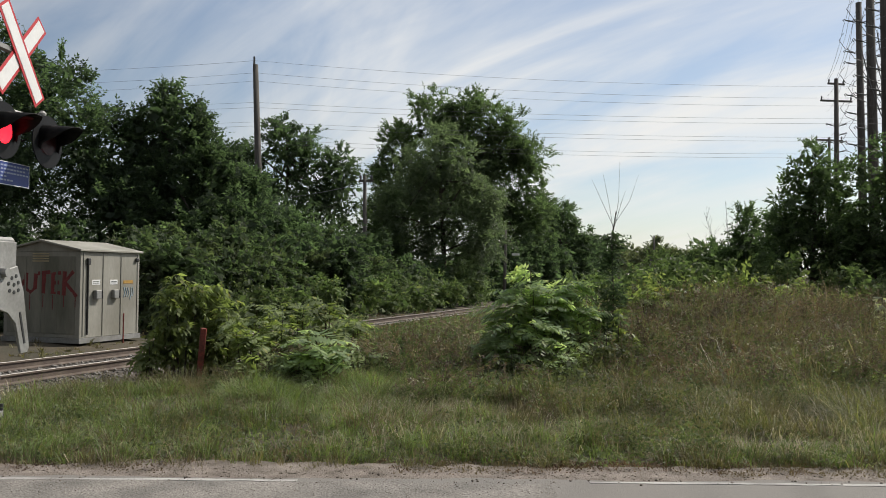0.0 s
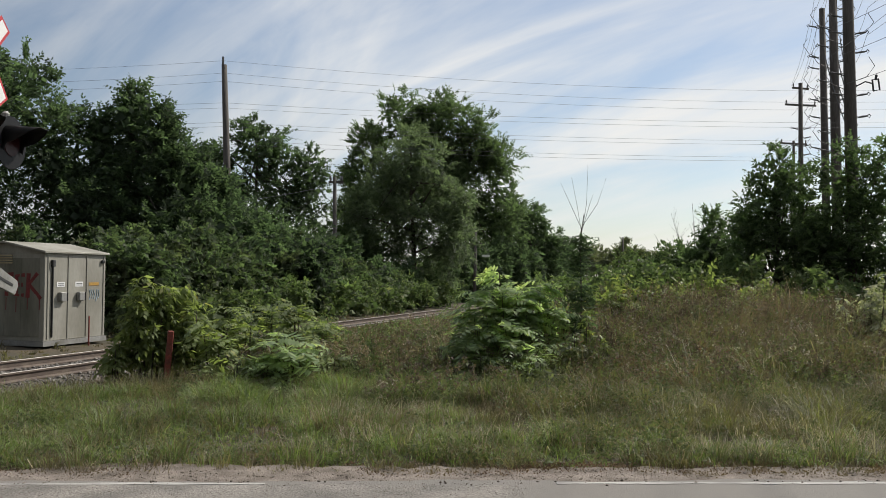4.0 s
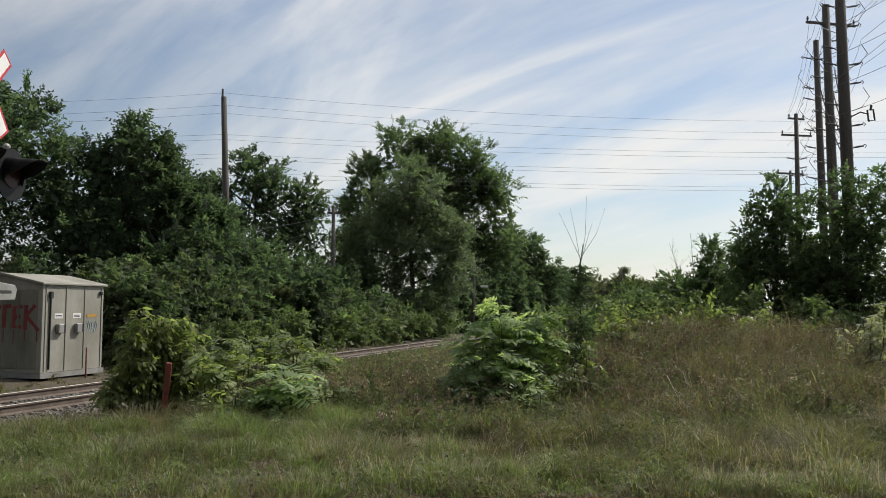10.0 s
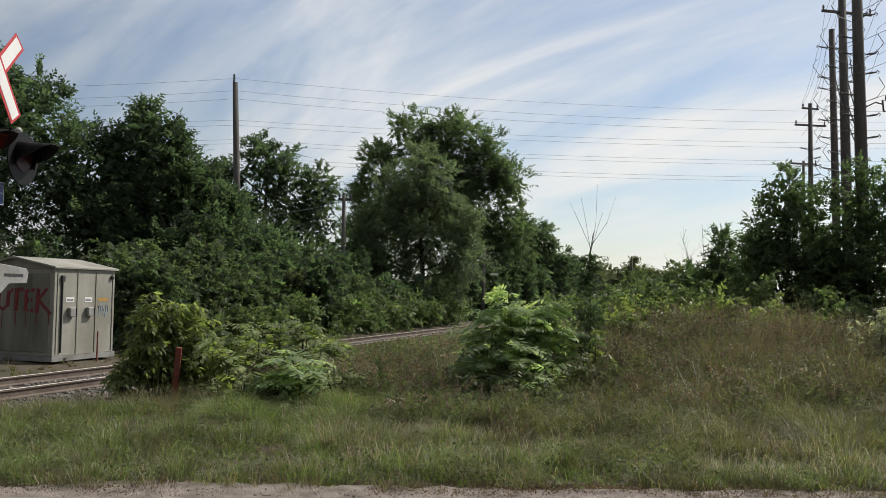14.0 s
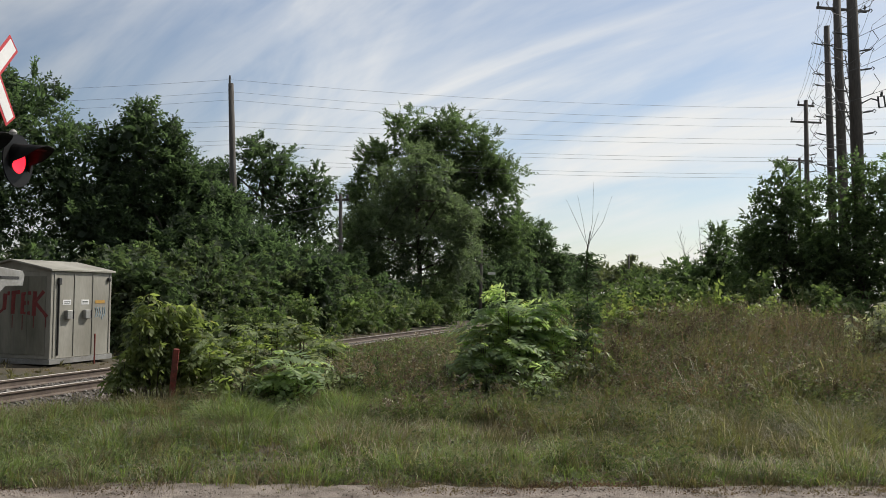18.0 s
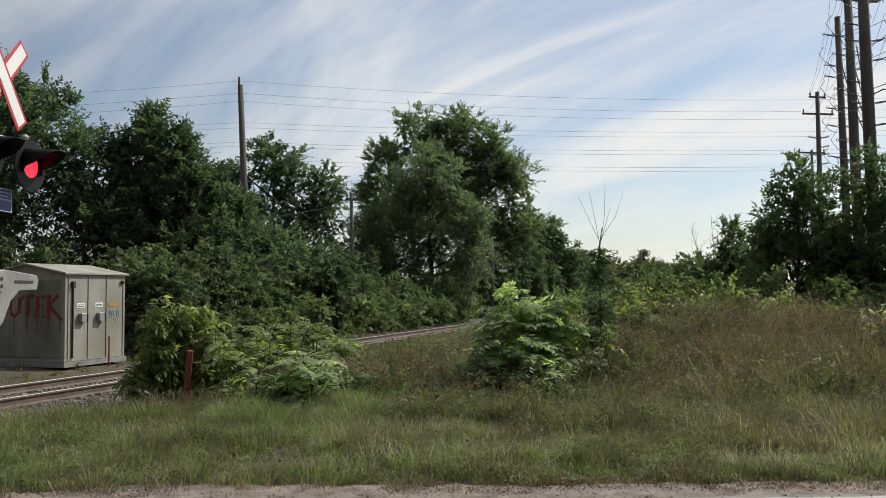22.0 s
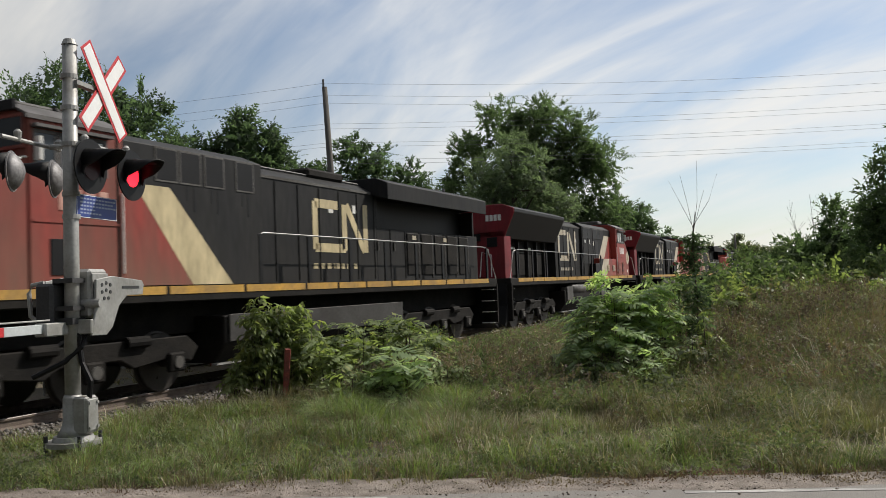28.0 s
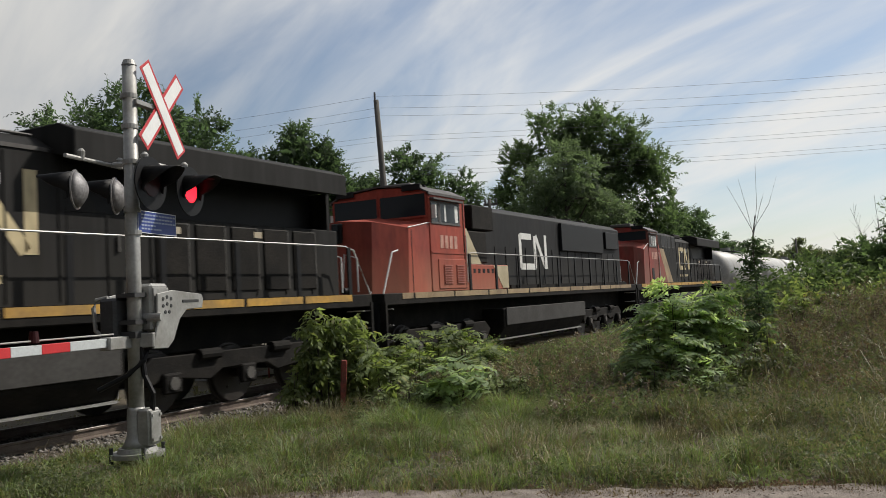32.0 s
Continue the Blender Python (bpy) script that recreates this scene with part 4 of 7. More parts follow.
def crossing_signal():
    g = thing("crossing_signal", pose(-4.88, 8.87, -0.06, 0, 0, -5.6), "grey steel railway crossing signal with crossbuck, red lamps and gate", "crossing signal")
    part("foundation", boxes((-0.3, 0.3, -0.3, 0.3, -0.25, -0.02), bevel=0.02), M["concrete"], g, "low concrete foundation block")
    for x in (-0.2, 0.2):
        for y in (-0.19, 0.19):
            part("anchor_bolt", tubes((((x, y, -0.04), (x, y, 0.22)), 0.022)), M["dark"], g)
    part("base_flange", tubes((((0, 0, 0.1), (0, 0, 0.15)), 0.29), sides=28), M["galv"], g)
    part("base_collar", tubes((((0, 0, 0.15), (0, 0, 0.2)), [0.22, 0.2]), sides=28), M["galv"], g)
    part("base_casting", tubes((((0, 0, 0.2), (0, 0, 0.27), (0, 0, 0.34), (0, 0, 0.6), (0, 0, 0.64)), [0.17, 0.13, 0.105, 0.1, 0.085]), sides=20), M["galv"], g, smooth=True)
    jb = part("junction_box", boxes((0.06, 0.22, -0.1, 0.12, 0.22, 0.62), bevel=0.02), M["galv"], g, "grey cast junction box")
    part("box_cover", boxes((0.22, 0.24, -0.085, 0.105, 0.25, 0.59), bevel=0.008), M["galv"], jb)
    for y in (-0.06, 0.08):
        for z in (0.29, 0.55):
            part("cover_bolt", tubes((((0.24, y, z), (0.255, y, z)), 0.018)), M["galv"], jb)
    part("conduit", tubes((((0.2, 0.0, 0.6), (0.22, 0.0, 0.78), (0.12, 0, 0.98), (0.08, 0, 1.3)), 0.03)), M["black"], g)
    part("mast", tubes((((0, 0, 0.2), (0.02, 0, 2.2), (0.045, 0, 4.48)), [0.083, 0.08, 0.078]), sides=20), M["galv"], g, smooth=True)
    part("mast_cap", tubes((((0.045, 0, 4.48), (0.045, 0, 4.54)), [0.085, 0.06]), sides=20), M["galv"], g)
    for z in (2.55, 2.8, 3.35, 3.75, 4.1):
        part("mast_clamp", tubes((((0.03, 0, z), (0.03, 0, z + 0.05)), 0.095), sides=16), M["galv"], g)
    # crossbuck
    cb = part("crossbuck_bracket", boxes((0.06, 0.148, -0.03, 0.5, 4.03, 4.08)), M["galv"], g)
    for k, lean in enumerate((37, -42)):
        for nm, half, wide, thick, mt in (("red_border", 0.6, 0.115, 0.008, "redsheet"), ("white_blade", 0.57, 0.078, 0.012, "white")):
            bm = boxes((0.0, thick, -wide, wide, -half, half), bevel=0.003)
            bm.transform(pose(0.166 - 0.016 * k, 0.465, 4.04, lean))
            part(nm, bm, M[mt], cb, "white reflective crossbuck blade" if mt == "white" else "red reflective border")
    # lamps on their arms
    for z, y0, y1, x in ((3.2, -0.12, 0.9, 0.22), (3.2, -0.78, 0.12, -0.22)):
        part("lamp_arm", tubes((((0.03, 0.0, z + 0.16), (x, 0.0, z + 0.16)), 0.03), (((x, y0, z + 0.16), (x, y1, z + 0.16)), 0.024)), M["galv"], g)
    for y, left in ((-0.02, True), (0.8, False)):
        part("finial", tubes((((0.22, y, 3.34), (0.22, y, 3.44), (0.22, y, 3.47)), [0.03, 0.045, 0.02]), sides=10), M["galv"], g)
        signal_head(g, 0.26, y, 3.11, 1, left)
    for y, left in ((-0.52, True), (0.16, False)):
        part("finial", tubes((((-0.22, y, 3.34), (-0.22, y, 3.44), (-0.22, y, 3.47)), [0.03, 0.045, 0.02]), sides=10), M["galv"], g)
        signal_head(g, -0.26, y, 3.03, -1, left)
    # blue notice
    sg = part("blue_sign", boxes((0.1, 0.106, -0.02, 0.76, 2.57, 2.83), bevel=0.002), M["bluesign"], g, "small blue notice with white lettering")
    for z, y1 in ((2.785, 0.7), (2.745, 0.66), (2.705, 0.72), (2.665, 0.34), (2.625, 0.42)):
        for q in np.arange(0.05, y1, 0.058):
            part("lettering_bar", boxes((0.106, 0.1075, q, q + 0.045, z - 0.009, z + 0.009)), M["signtext"], sg)
    part("sign_edge", boxes((0.106, 0.1072, -0.015, 0.755, 2.573, 2.58), (0.106, 0.1072, -0.015, 0.755, 2.82, 2.827), (0.106, 0.1072, -0.015, -0.008, 2.58, 2.82),
                            (0.106, 0.1072, 0.748, 0.755, 2.58, 2.82)), M["white"], sg)
    # gate machine
    mech = part("gate_machine", boxes((-0.02, 0.18, 0.08, 0.42, 1.46, 2.0), bevel=0.03), M["galv"], g, "grey gate mechanism housing")
    part("machine_door", boxes((0.18, 0.2, 0.1, 0.4, 1.5, 1.95), bevel=0.006), M["galv"], mech)
    part("machine_back", boxes((-0.3, -0.09, -0.2, 0.16, 1.4, 1.85), bevel=0.03), M["dark"], g)
    part("pivot_shaft", tubes((((-0.42, 0.1, 1.62), (0.3, 0.1, 1.62)), 0.05), sides=14), M["galv"], g)
    for b in ((-0.45, 0.1, -0.12, 0.12, 1.4, 1.47), (-0.12, 0.12, -0.14, 0.14, 1.55, 1.6), (-0.12, 0.12, -0.14, 0.14, 1.85, 1.9)):
        part("support_bracket", boxes(b), M["dark"], g)
    part("loop_conduit", tubes((((-0.3, -0.1, 1.42), (-0.4, -0.12, 1.5), (-0.42, -0.12, 1.75), (-0.38, -0.12, 1.84), (-0.25, -0.1, 1.86)), 0.025)), M["galv"], g)
    part("cable", tubes((((0.15, 0.1, 1.4), (0.12, 0, 1.15), (-0.02, -0.1, 1.0), (-0.3, -0.25, 0.85)), 0.03)), M["black"], g)
    arm = thing("gate_arm", pose(0, 0.1, 1.62), "", "")
    for key in list(arm.keys()):
        del arm[key]
    arm.parent = g
    arm["label"] = "striped crossing gate arm with counterweight plates"
    plate = [(0.0, 0.26), (0.3, 0.3), (0.94, 0.25), (0.98, 0.2), (0.95, 0.08), (0.6, 0.07), (0.44, -0.04), (0.3, -0.28), (0.18, -0.36), (-0.1, -0.35), (-0.02, -0.1)]
    for x in (0.22, -0.4):
        part("counterweight_plate", prisms(([(a, b) for a, b in plate], x, x + 0.03), axis="x", bevel=0.006), M["galv"], arm, "pale steel counterweight plate")
    part("plate_slot", boxes((0.25, 0.256, 0.5, 0.86, 0.155, 0.185)), M["dark"], arm)
    for y, z in ((0.1, 0.2), (0.18, 0.22), (0.26, 0.2), (0.1, 0.12), (0.18, 0.14), (0.26, 0.12), (0.14, 0.05), (0.22, 0.05)):
        part("plate_hole", tubes((((0.25, y, z), (0.256, y, z)), 0.022), sides=10), M["dark"], arm)
    part("arm_yoke", boxes((-0.4, 0.25, -0.12, -0.06, -0.33, -0.17), bevel=0.01), M["galv"], arm)
    part("arm_socket", boxes((-0.12, 0.02, -0.55, -0.06, -0.33, -0.19), bevel=0.01), M["galv"], arm)
    for k in range(16):
        y = -0.73 - 0.4 * k if k else -0.5
        part("arm_stripe", boxes((-0.085, -0.02, -1.13 - 0.4 * k, y, -0.295, -0.2), bevel=0.004), M["redsheet" if k % 2 else "arm_white_shaded"], arm, "red reflective stripe" if k % 2 else "")
    for y in (-1.6, -3.6, -6.4):
        part("arm_lamp", tubes((((-0.05, y, -0.18), (-0.05, y, -0.07)), [0.05, 0.04]), sides=12), M["redlens"], arm)
    part("arm_cable", tubes((((-0.05, -0.4, -0.16), (-0.05, -3, -0.16), (-0.05, -6.9, -0.17)), 0.009)), M["galv"], arm)
    GATE_ARM.append(arm)


def red_stake():
    g = part("wooden_stake", boxes((-0.045, 0.045, -0.045, 0.045, -0.15, 0.86), bevel=0.01), M["stake"])
    g.matrix_world = pose(-3.72, 13.1, -0.15, 2, 4, 20)
    tagged(g, "short red-painted wooden stake among weeds", "stake")


# ---- utility poles and wires ----
def crossarm(parent, z, half, turn=0.0, y=0.0, pins=2):
    bm = boxes((-half, half, -0.06, 0.06, -0.07, 0.07), bevel=0.01)
    bm.transform(pose(0, y, z, 0, 0, turn))
    arm = part("crossarm", bm, M["pole"], parent)
    for k in range(pins):
        x = -half + 0.1 + k * (2 * half - 0.2) / max(1, pins - 1)
        bm = tubes((((x, 0, 0.07), (x, 0, 0.2), (x, 0, 0.34)), [0.03, 0.07, 0.04]), sides=8)
        bm.transform(pose(0, y, z, 0, 0, turn))
        part("insulator", bm, M["porcelain"], arm)


def pole(x, y, top, lean, label, r=0.17, base=-0.4):
    g = thing("utility_pole", pose(x, y, base), label, "utility pole", "utility poles")
    part("shaft", tubes((((0, 0, 0), (lean * top * 0.5, 0, (top - base) / 2), (lean * top, 0, top - base)), [r * 1.15, r, r * 0.75]), sides=14), M["pole"], g, smooth=True)
    return g


def standoffs(g, lean, zs, way, length):
    """Bracketed insulators on one or both sides of a pole: two prongs that meet at a ribbed post with an eye."""
    for k, z in enumerate(zs):
        for side in way[k % len(way)]:
            x, e = lean * z, side * length
            br = part("standoff_bracket", tubes((((x, 0, z - 0.14), (x + e * 0.42, 0, z + 0.05)), 0.022), (((x, 0, z + 0.16), (x + e * 0.42, 0, z + 0.05)), 0.022), sides=5), M["dark"], g)
            part("insulator", tubes((((x + e * 0.4, 0, z + 0.05), (x + e * 0.6, 0, z + 0.09), (x + e * 0.85, 0, z + 0.13)), [0.04, 0.055, 0.035])), M["porcelain"], br)
            part("eye", tubes((((x + e * 0.9, 0, z + 0.04), (x + e * 0.98, 0, z + 0.14), (x + e * 0.9, 0, z + 0.22), (x + e * 0.82, 0, z + 0.13)), 0.025), sides=5), M["dark"], br)


WIRES = []


def wire(a, b, sag, r=0.0105, n=18):
    WIRES.append((Vector(a), Vector(b), sag, r, n))


def build_wires():
    for a, b, sag, r, n in WIRES:
        bm = tubes(([a.lerp(b, k / n) - Vector((0, 0, sag * 4 * (k / n) * (1 - k / n))) for k in range(n + 1)], r), sides=5)
        tagged(part("power_line", bm, M["wire"]), "thin dark overhead power line strung between poles", "wire", "overhead wires")


def build_poles():
    lean = -0.043
    g = pole(-8.62, 41.0, 11.7, lean, "weathered wooden utility pole rising above the trees")
    part("top_pin", tubes((((lean * 11.9 - 0.05, 0, 11.9), (lean * 11.9 - 0.05, 0, 12.5)), [0.06, 0.05])), M["porcelain"], g)
    for z in (12.2, 11.6, 11.2, 10.15, 9.9, 9.2, 9.0, 8.35, 8.15):
        x = -8.62 + lean * (z + 0.4)
        far = 1.0 if z > 11 else 0.6
        wire((x, 41, z - 0.3), (42.0, 44.0, z + 0.35), far, 0.0055)
        wire((x, 41, z - 0.3), (-52.0, 39.0, z - 0.6), far, 0.0055)
    g = pole(-4.1, 46.0, 6.9, -0.01, "short wooden utility pole between tree crowns", 0.12)
    crossarm(g, 7.0, 0.4, 10)
    wire((-4.1, 46, 6.5), (-22, 36, 5.4), 1.2, 0.015)
    rows = ((29.9, 63.5, 16.6, 0.0), (27.1, 53.8, 19.25, -0.016), (24.0, 46.4, 18.9, -0.015), (21.85, 40.7, 20.8, -0.017))
    rng = np.random.default_rng(4)
    poles = []
    for k, (x, y, top, ln) in enumerate(rows):
        g = pole(x, y, top, ln, "tall dark wooden transmission pole with insulators", (0.2, 0.24, 0.27, 0.29)[k])
        poles.append(g)
        if k == 0:
            crossarm(g, 16.6, 0.75, 14, pins=2)
            crossarm(g, 15.3, 1.3, 8, pins=3)
            standoffs(g, ln, (13.4, 12.7, 12.1, 11.4, 10.6), ((-1, 1), (1,)), 0.8)
        else:
            standoffs(g, ln, [top - 0.6 - 1.0 * j - rng.uniform(0, 0.3) for j in range(11)], ((-1, 1), (1,), (-1,)), 1.05)
            if k == 2:
                crossarm(g, 18.2, 1.6, 10, pins=2)
        for e in (1, -1) if k else ():
            for q in range(4):
                z = top - 1.2 - 2.2 * q - 0.4 * (e < 0)
                o = ln * z
                part("jumper_loop", tubes((((o + e * 1.0, 0, z), (o + e * 1.3, 0, z - 0.45), (o + e * 0.9, 0, z - 1.0), (o + e * 0.25, 0, z - 1.25)), 0.018), sides=5), M["dark"], g)
        if k == 3:
            tr = part("line_switch", tubes((((1.0, 0, 11.3), (0.95, 0, 11.85), (1.25, 0, 11.9), (1.32, 0, 11.35), (1.0, 0, 11.3)), 0.045), (((1.12, 0, 11.85), (1.16, 0, 12.1)), 0.06), sides=6), M["dark"], g)
            part("bracket", tubes((((0.1, 0, 11.5), (0.6, 0, 11.75), (1.0, 0, 11.65)), 0.035), sides=6), M["dark"], tr)
    g = pole(32.3, 69.9, 13.2, 0, "distant wooden pole with a single crossarm", 0.14)
    crossarm(g, 13.35, 1.25, 10, pins=2)
    for k, (z, off) in enumerate(((17.6, -1.1), (16.4, -1.2), (15.3, -1.1), (14.1, -1.2), (17.0, 1.1), (15.8, 1.1), (14.6, 1.1), (13.2, 1.0), (12.1, -1.1), (19.9, 0.0))):
        pts = [(x + ln * z + off * (0.9 if j else 0.6), y, min(z, top) + 0.15 * j) for j, (x, y, top, ln) in enumerate(rows)]
        for a, b in zip(pts, pts[1:]):
            wire(a, b, 0.35, 0.009, 10)
        end = pts[-1]
        wire(end, (end[0] - 6.0, end[1] - 34, end[2] + 2.0), 0.8, 0.009, 14)
    for k in range(6):
        wire((21.1, 40.7, 18.6 - 1.5 * k), (24.5 + 0.4 * k, 24.0, 21.5 - 1.2 * k), 0.5 + 0.1 * k, 0.012, 14)
    for k in range(5):
        wire((24.6, 46, 9.5 + k * 0.9), (23.2 + 0.3 * k, 46.3, 14.2 + 0.3 * k), 0.5, 0.03, 10)
    build_wires()


signal_bungalow()
crossing_signal()
red_stake()
build_poles()


# ---- trees ----
def build_trees():
    G = "trees behind the track"
    tree("deciduous_tree", -17.4, 32.5, [(-0.4, 0, 9.2, 1.9, 2.2, 2.3), (2.2, 0.4, 8.4, 1.5, 1.8, 1.9), (3.5, 0.5, 6.6, 1.5, 1.8, 2.0), (-2.6, 0, 8.0, 2.0, 2.2, 3.0), (1.0, -0.6, 3.4, 2.8, 2.2, 2.6), (0.6, 0, 6.0, 2.6, 2.2, 2.6), (-4.6, 0, 5.6, 2.2, 2.0, 3.6), (4.4, 0, 4.0, 1.8, 1.6, 2.4)],
         11, "tree_deep", "broad leafy green tree with light crown edges", clumps=1700, per=40, size=0.19, group=G, lift=0.6, boughs=13)
    tree("deciduous_tree", -10.9, 34.0, [(-0.2, 0, 7.7, 0.8, 1.1, 1.6), (-1.4, 0, 6.6, 0.8, 1.2, 1.6), (0.9, 0, 6.9, 0.7, 1.1, 1.4), (-2.2, 0, 4.2, 1.2, 1.4, 1.8), (1.7, 0.2, 5.4, 1.2, 1.5, 1.7), (2.9, 0, 4.3, 1.2, 1.5, 1.5), (-0.2, 0, 5.2, 1.8, 1.6, 2.0), (0.6, -0.4, 3.0, 3.0, 2.0, 2.4)],
         12, "tree_deep", "dense dark green leafy tree", clumps=1200, per=38, size=0.21, group=G, lift=0.7, boughs=11)
    tree("deciduous_tree", -7.6, 37.0, [(-0.9, 0, 4.0, 1.4, 1.6, 1.7), (0.8, 0, 3.2, 1.5, 1.6, 1.7), (-1.8, 0, 3.0, 2.0, 2.0, 2.0), (1.8, 0.4, 2.4, 1.8, 1.8, 1.8)], 13, "tree_deep", "rounded green tree below the taller crowns", clumps=700, per=34, group=G)
    tree("deciduous_tree", -8.7, 48.0, [(-0.4, 0, 9.2, 1.2, 1.4, 1.6), (0.9, 0, 8.5, 1.2, 1.4, 1.7), (2.9, 0, 7.4, 1.0, 1.2, 1.6), (-2.7, 0, 8.2, 0.9, 1.0, 1.2), (-2.2, 0, 5.6, 1.4, 1.2, 1.6), (-1.6, 0, 6.6, 1.1, 1.2, 1.3), (2.3, 0, 5.6, 1.6, 1.4, 1.6), (0.6, 0, 5.4, 2.2, 1.8, 2.4)],
         14, "tree_deep", "dark open-crowned tree with sky showing through", clumps=700, per=36, spread=0.26, group=G)
    tree("deciduous_tree", -3.6, 50.0, [(0, 0, 3.8, 2.0, 2.0, 1.9), (-2.4, 0, 3.2, 2.0, 2.0, 1.8), (1.3, 0, 2.2, 1.6, 1.5, 1.6)], 15, "tree", "low rounded green tree", clumps=480, per=34, group=G)
    tree("deciduous_tree", 0.2, 50.0, [(-0.5, 0, 9.0, 1.2, 1.4, 1.5), (0.9, 0, 8.2, 1.2, 1.4, 1.5), (-2.0, 0, 7.6, 1.2, 1.4, 1.4), (2.1, -0.3, 6.2, 1.3, 1.5, 1.6), (-2.9, -0.4, 5.4, 1.3, 1.5, 1.7), (2.3, -0.5, 4.0, 1.5, 1.6, 1.7), (-0.3, 0, 5.8, 2.0, 1.6, 2.2), (-2.4, 0, 3.0, 1.7, 1.6, 1.8), (0.6, 0, 2.2, 2.6, 1.8, 2.0)],
         16, "tree_pale", "grey-green tree with feathery branch tips", clumps=1400, per=36, size=0.2, spread=0.36, group=G, core=60, boughs=10, tips=10, lift=0.2)
    tree("deciduous_tree", 4.1, 66.0, [(-5.0, 0, 14.3, 2.0, 2.0, 2.0), (-1.4, 0, 14.2, 2.2, 2.0, 2.0), (1.2, 0, 12.7, 1.9, 2.0, 2.0), (3.0, 0, 10.2, 1.6, 2.0, 2.1), (3.0, 0, 6.4, 2.0, 2.2, 2.8), (-7.3, 0, 12.0, 1.6, 1.7, 1.8), (-8.3, 0, 9.4, 1.4, 1.6, 1.8), (-8.6, 0, 6.4, 1.5, 1.6, 2.0), (-3.2, 0, 11.2, 3.6, 2.2, 2.8), (0.6, 0, 9.6, 3.0, 2.2, 3.0), (-4.2, 0, 7.0, 4.0, 2.2, 3.4), (1.4, 0, 4.4, 3.2, 2.2, 3.6)],
         17, "tree", "large dark green tree beside the track", clumps=2800, per=38, size=0.24, spread=0.36, group=G, core=110, boughs=14)
    tree("deciduous_tree", 12.2, 86.0, [(0, 0, 6.6, 2.4, 3.0, 2.2), (2.2, 0, 4.8, 1.8, 2.4, 1.8), (-1.8, 0, 6.5, 2.4, 2.4, 2.8), (0.6, 0, 2.6, 3.2, 2.6, 2.4)], 18, "tree_deep", "distant dark tree at the bend of trees", clumps=700, per=30, size=0.3, spread=0.4, group=G)
    tree("deciduous_tree", 18.4, 104.0, [(0, 0, 4.4, 2.8, 3.0, 1.9), (-3.4, 0, 5.0, 2.6, 3.0, 2.2), (-1.4, 0, 2.6, 4.0, 3.0, 2.2)], 19, "tree_deep", "distant dark tree at the bend of trees", clumps=560, per=30, size=0.32, spread=0.45, group=G)
    rng = np.random.default_rng(77)
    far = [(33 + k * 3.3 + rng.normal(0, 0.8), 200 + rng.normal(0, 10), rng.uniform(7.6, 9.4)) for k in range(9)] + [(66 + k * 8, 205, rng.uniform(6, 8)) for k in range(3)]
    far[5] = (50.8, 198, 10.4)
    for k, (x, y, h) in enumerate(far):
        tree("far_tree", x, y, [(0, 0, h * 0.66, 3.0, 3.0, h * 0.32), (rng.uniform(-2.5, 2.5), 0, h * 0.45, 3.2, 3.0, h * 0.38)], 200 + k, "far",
             "distant rounded tree on the skyline, haze in its leaf colour", 0.25, 300, 22, 0.5, 0.6, category="tree", group="trees on the skyline")
    G = "trees on the verge side"
    spray, shade = "leafy ash tree with upright sprays", "dark leafy ash tree in the verge thicket"
    tree("deciduous_tree", 9.75, 22.2, [(0.1, 0, 4.6, 0.4, 0.5, 0.9), (-0.5, 0, 3.7, 0.6, 0.7, 1.0), (0.7, 0.2, 3.9, 0.6, 0.8, 1.1), (-0.9, 0, 2.7, 0.6, 0.8, 0.9), (0.1, 0, 2.4, 1.1, 0.9, 1.4), (0.9, 0, 2.2, 0.9, 0.9, 1.5)], 31, "ash", spray, 0.1, 620, 34, 0.12, 0.17, group=G, core=70, tips=3)
    tree("deciduous_tree", 11.5, 21.6, [(0, 0, 4.5, 0.5, 0.7, 1.1), (0.9, 0, 4.2, 0.6, 0.8, 1.3), (-0.6, 0, 3.5, 0.6, 0.8, 1.1), (0.3, 0, 2.9, 1.0, 1.0, 1.4), (-0.5, 0, 2.0, 1.1, 1.0, 1.5), (0.9, 0, 1.8, 1.2, 1.0, 1.4)], 32, "ash", shade, 0.1, 660, 34, 0.12, 0.17, group=G, core=70, tips=3)
    tree("deciduous_tree", 13.6, 21.0, [(-0.3, 0, 4.7, 0.7, 0.9, 1.3), (0.8, 0, 5.1, 0.6, 0.8, 1.1), (1.7, 0, 4.4, 0.9, 1.0, 1.5), (0.4, 0, 3.2, 1.3, 1.1, 1.6), (0.4, 0, 1.9, 1.8, 1.1, 1.6)], 33, "ash", shade, 0.1, 760, 34, 0.12, 0.17, group=G, core=70, tips=3)
    tree("deciduous_tree", 8.7, 24.4, [(0.1, 0, 3.0, 0.45, 0.6, 0.8), (0.8, 0, 2.6, 0.7, 0.8, 1.0), (-0.4, 0, 1.8, 0.6, 0.8, 1.0), (0.4, 0, 1.6, 0.9, 0.8, 1.2)], 34, "ash", "low leafy tree at the thicket's end", 0.08, 380, 32, 0.12, 0.16, group=G, core=70, tips=3)
    tree("deciduous_tree", 7.9, 25.2, [(0.2, 0, 2.1, 0.8, 0.7, 0.7), (0.8, 0, 1.8, 0.8, 0.7, 0.9), (-0.6, 0, 1.4, 0.9, 0.8, 0.9)], 35, "ash", "low leafy tree at the thicket's end", 0.07, 260, 30, 0.12, 0.16, group=G, core=70, tips=3)
    bare = thing("bare_shrub", pose(9.3, 27.0, -0.3), "leafless grey twiggy shrub behind the thicket", "shrub")
    rng = np.random.default_rng(5)
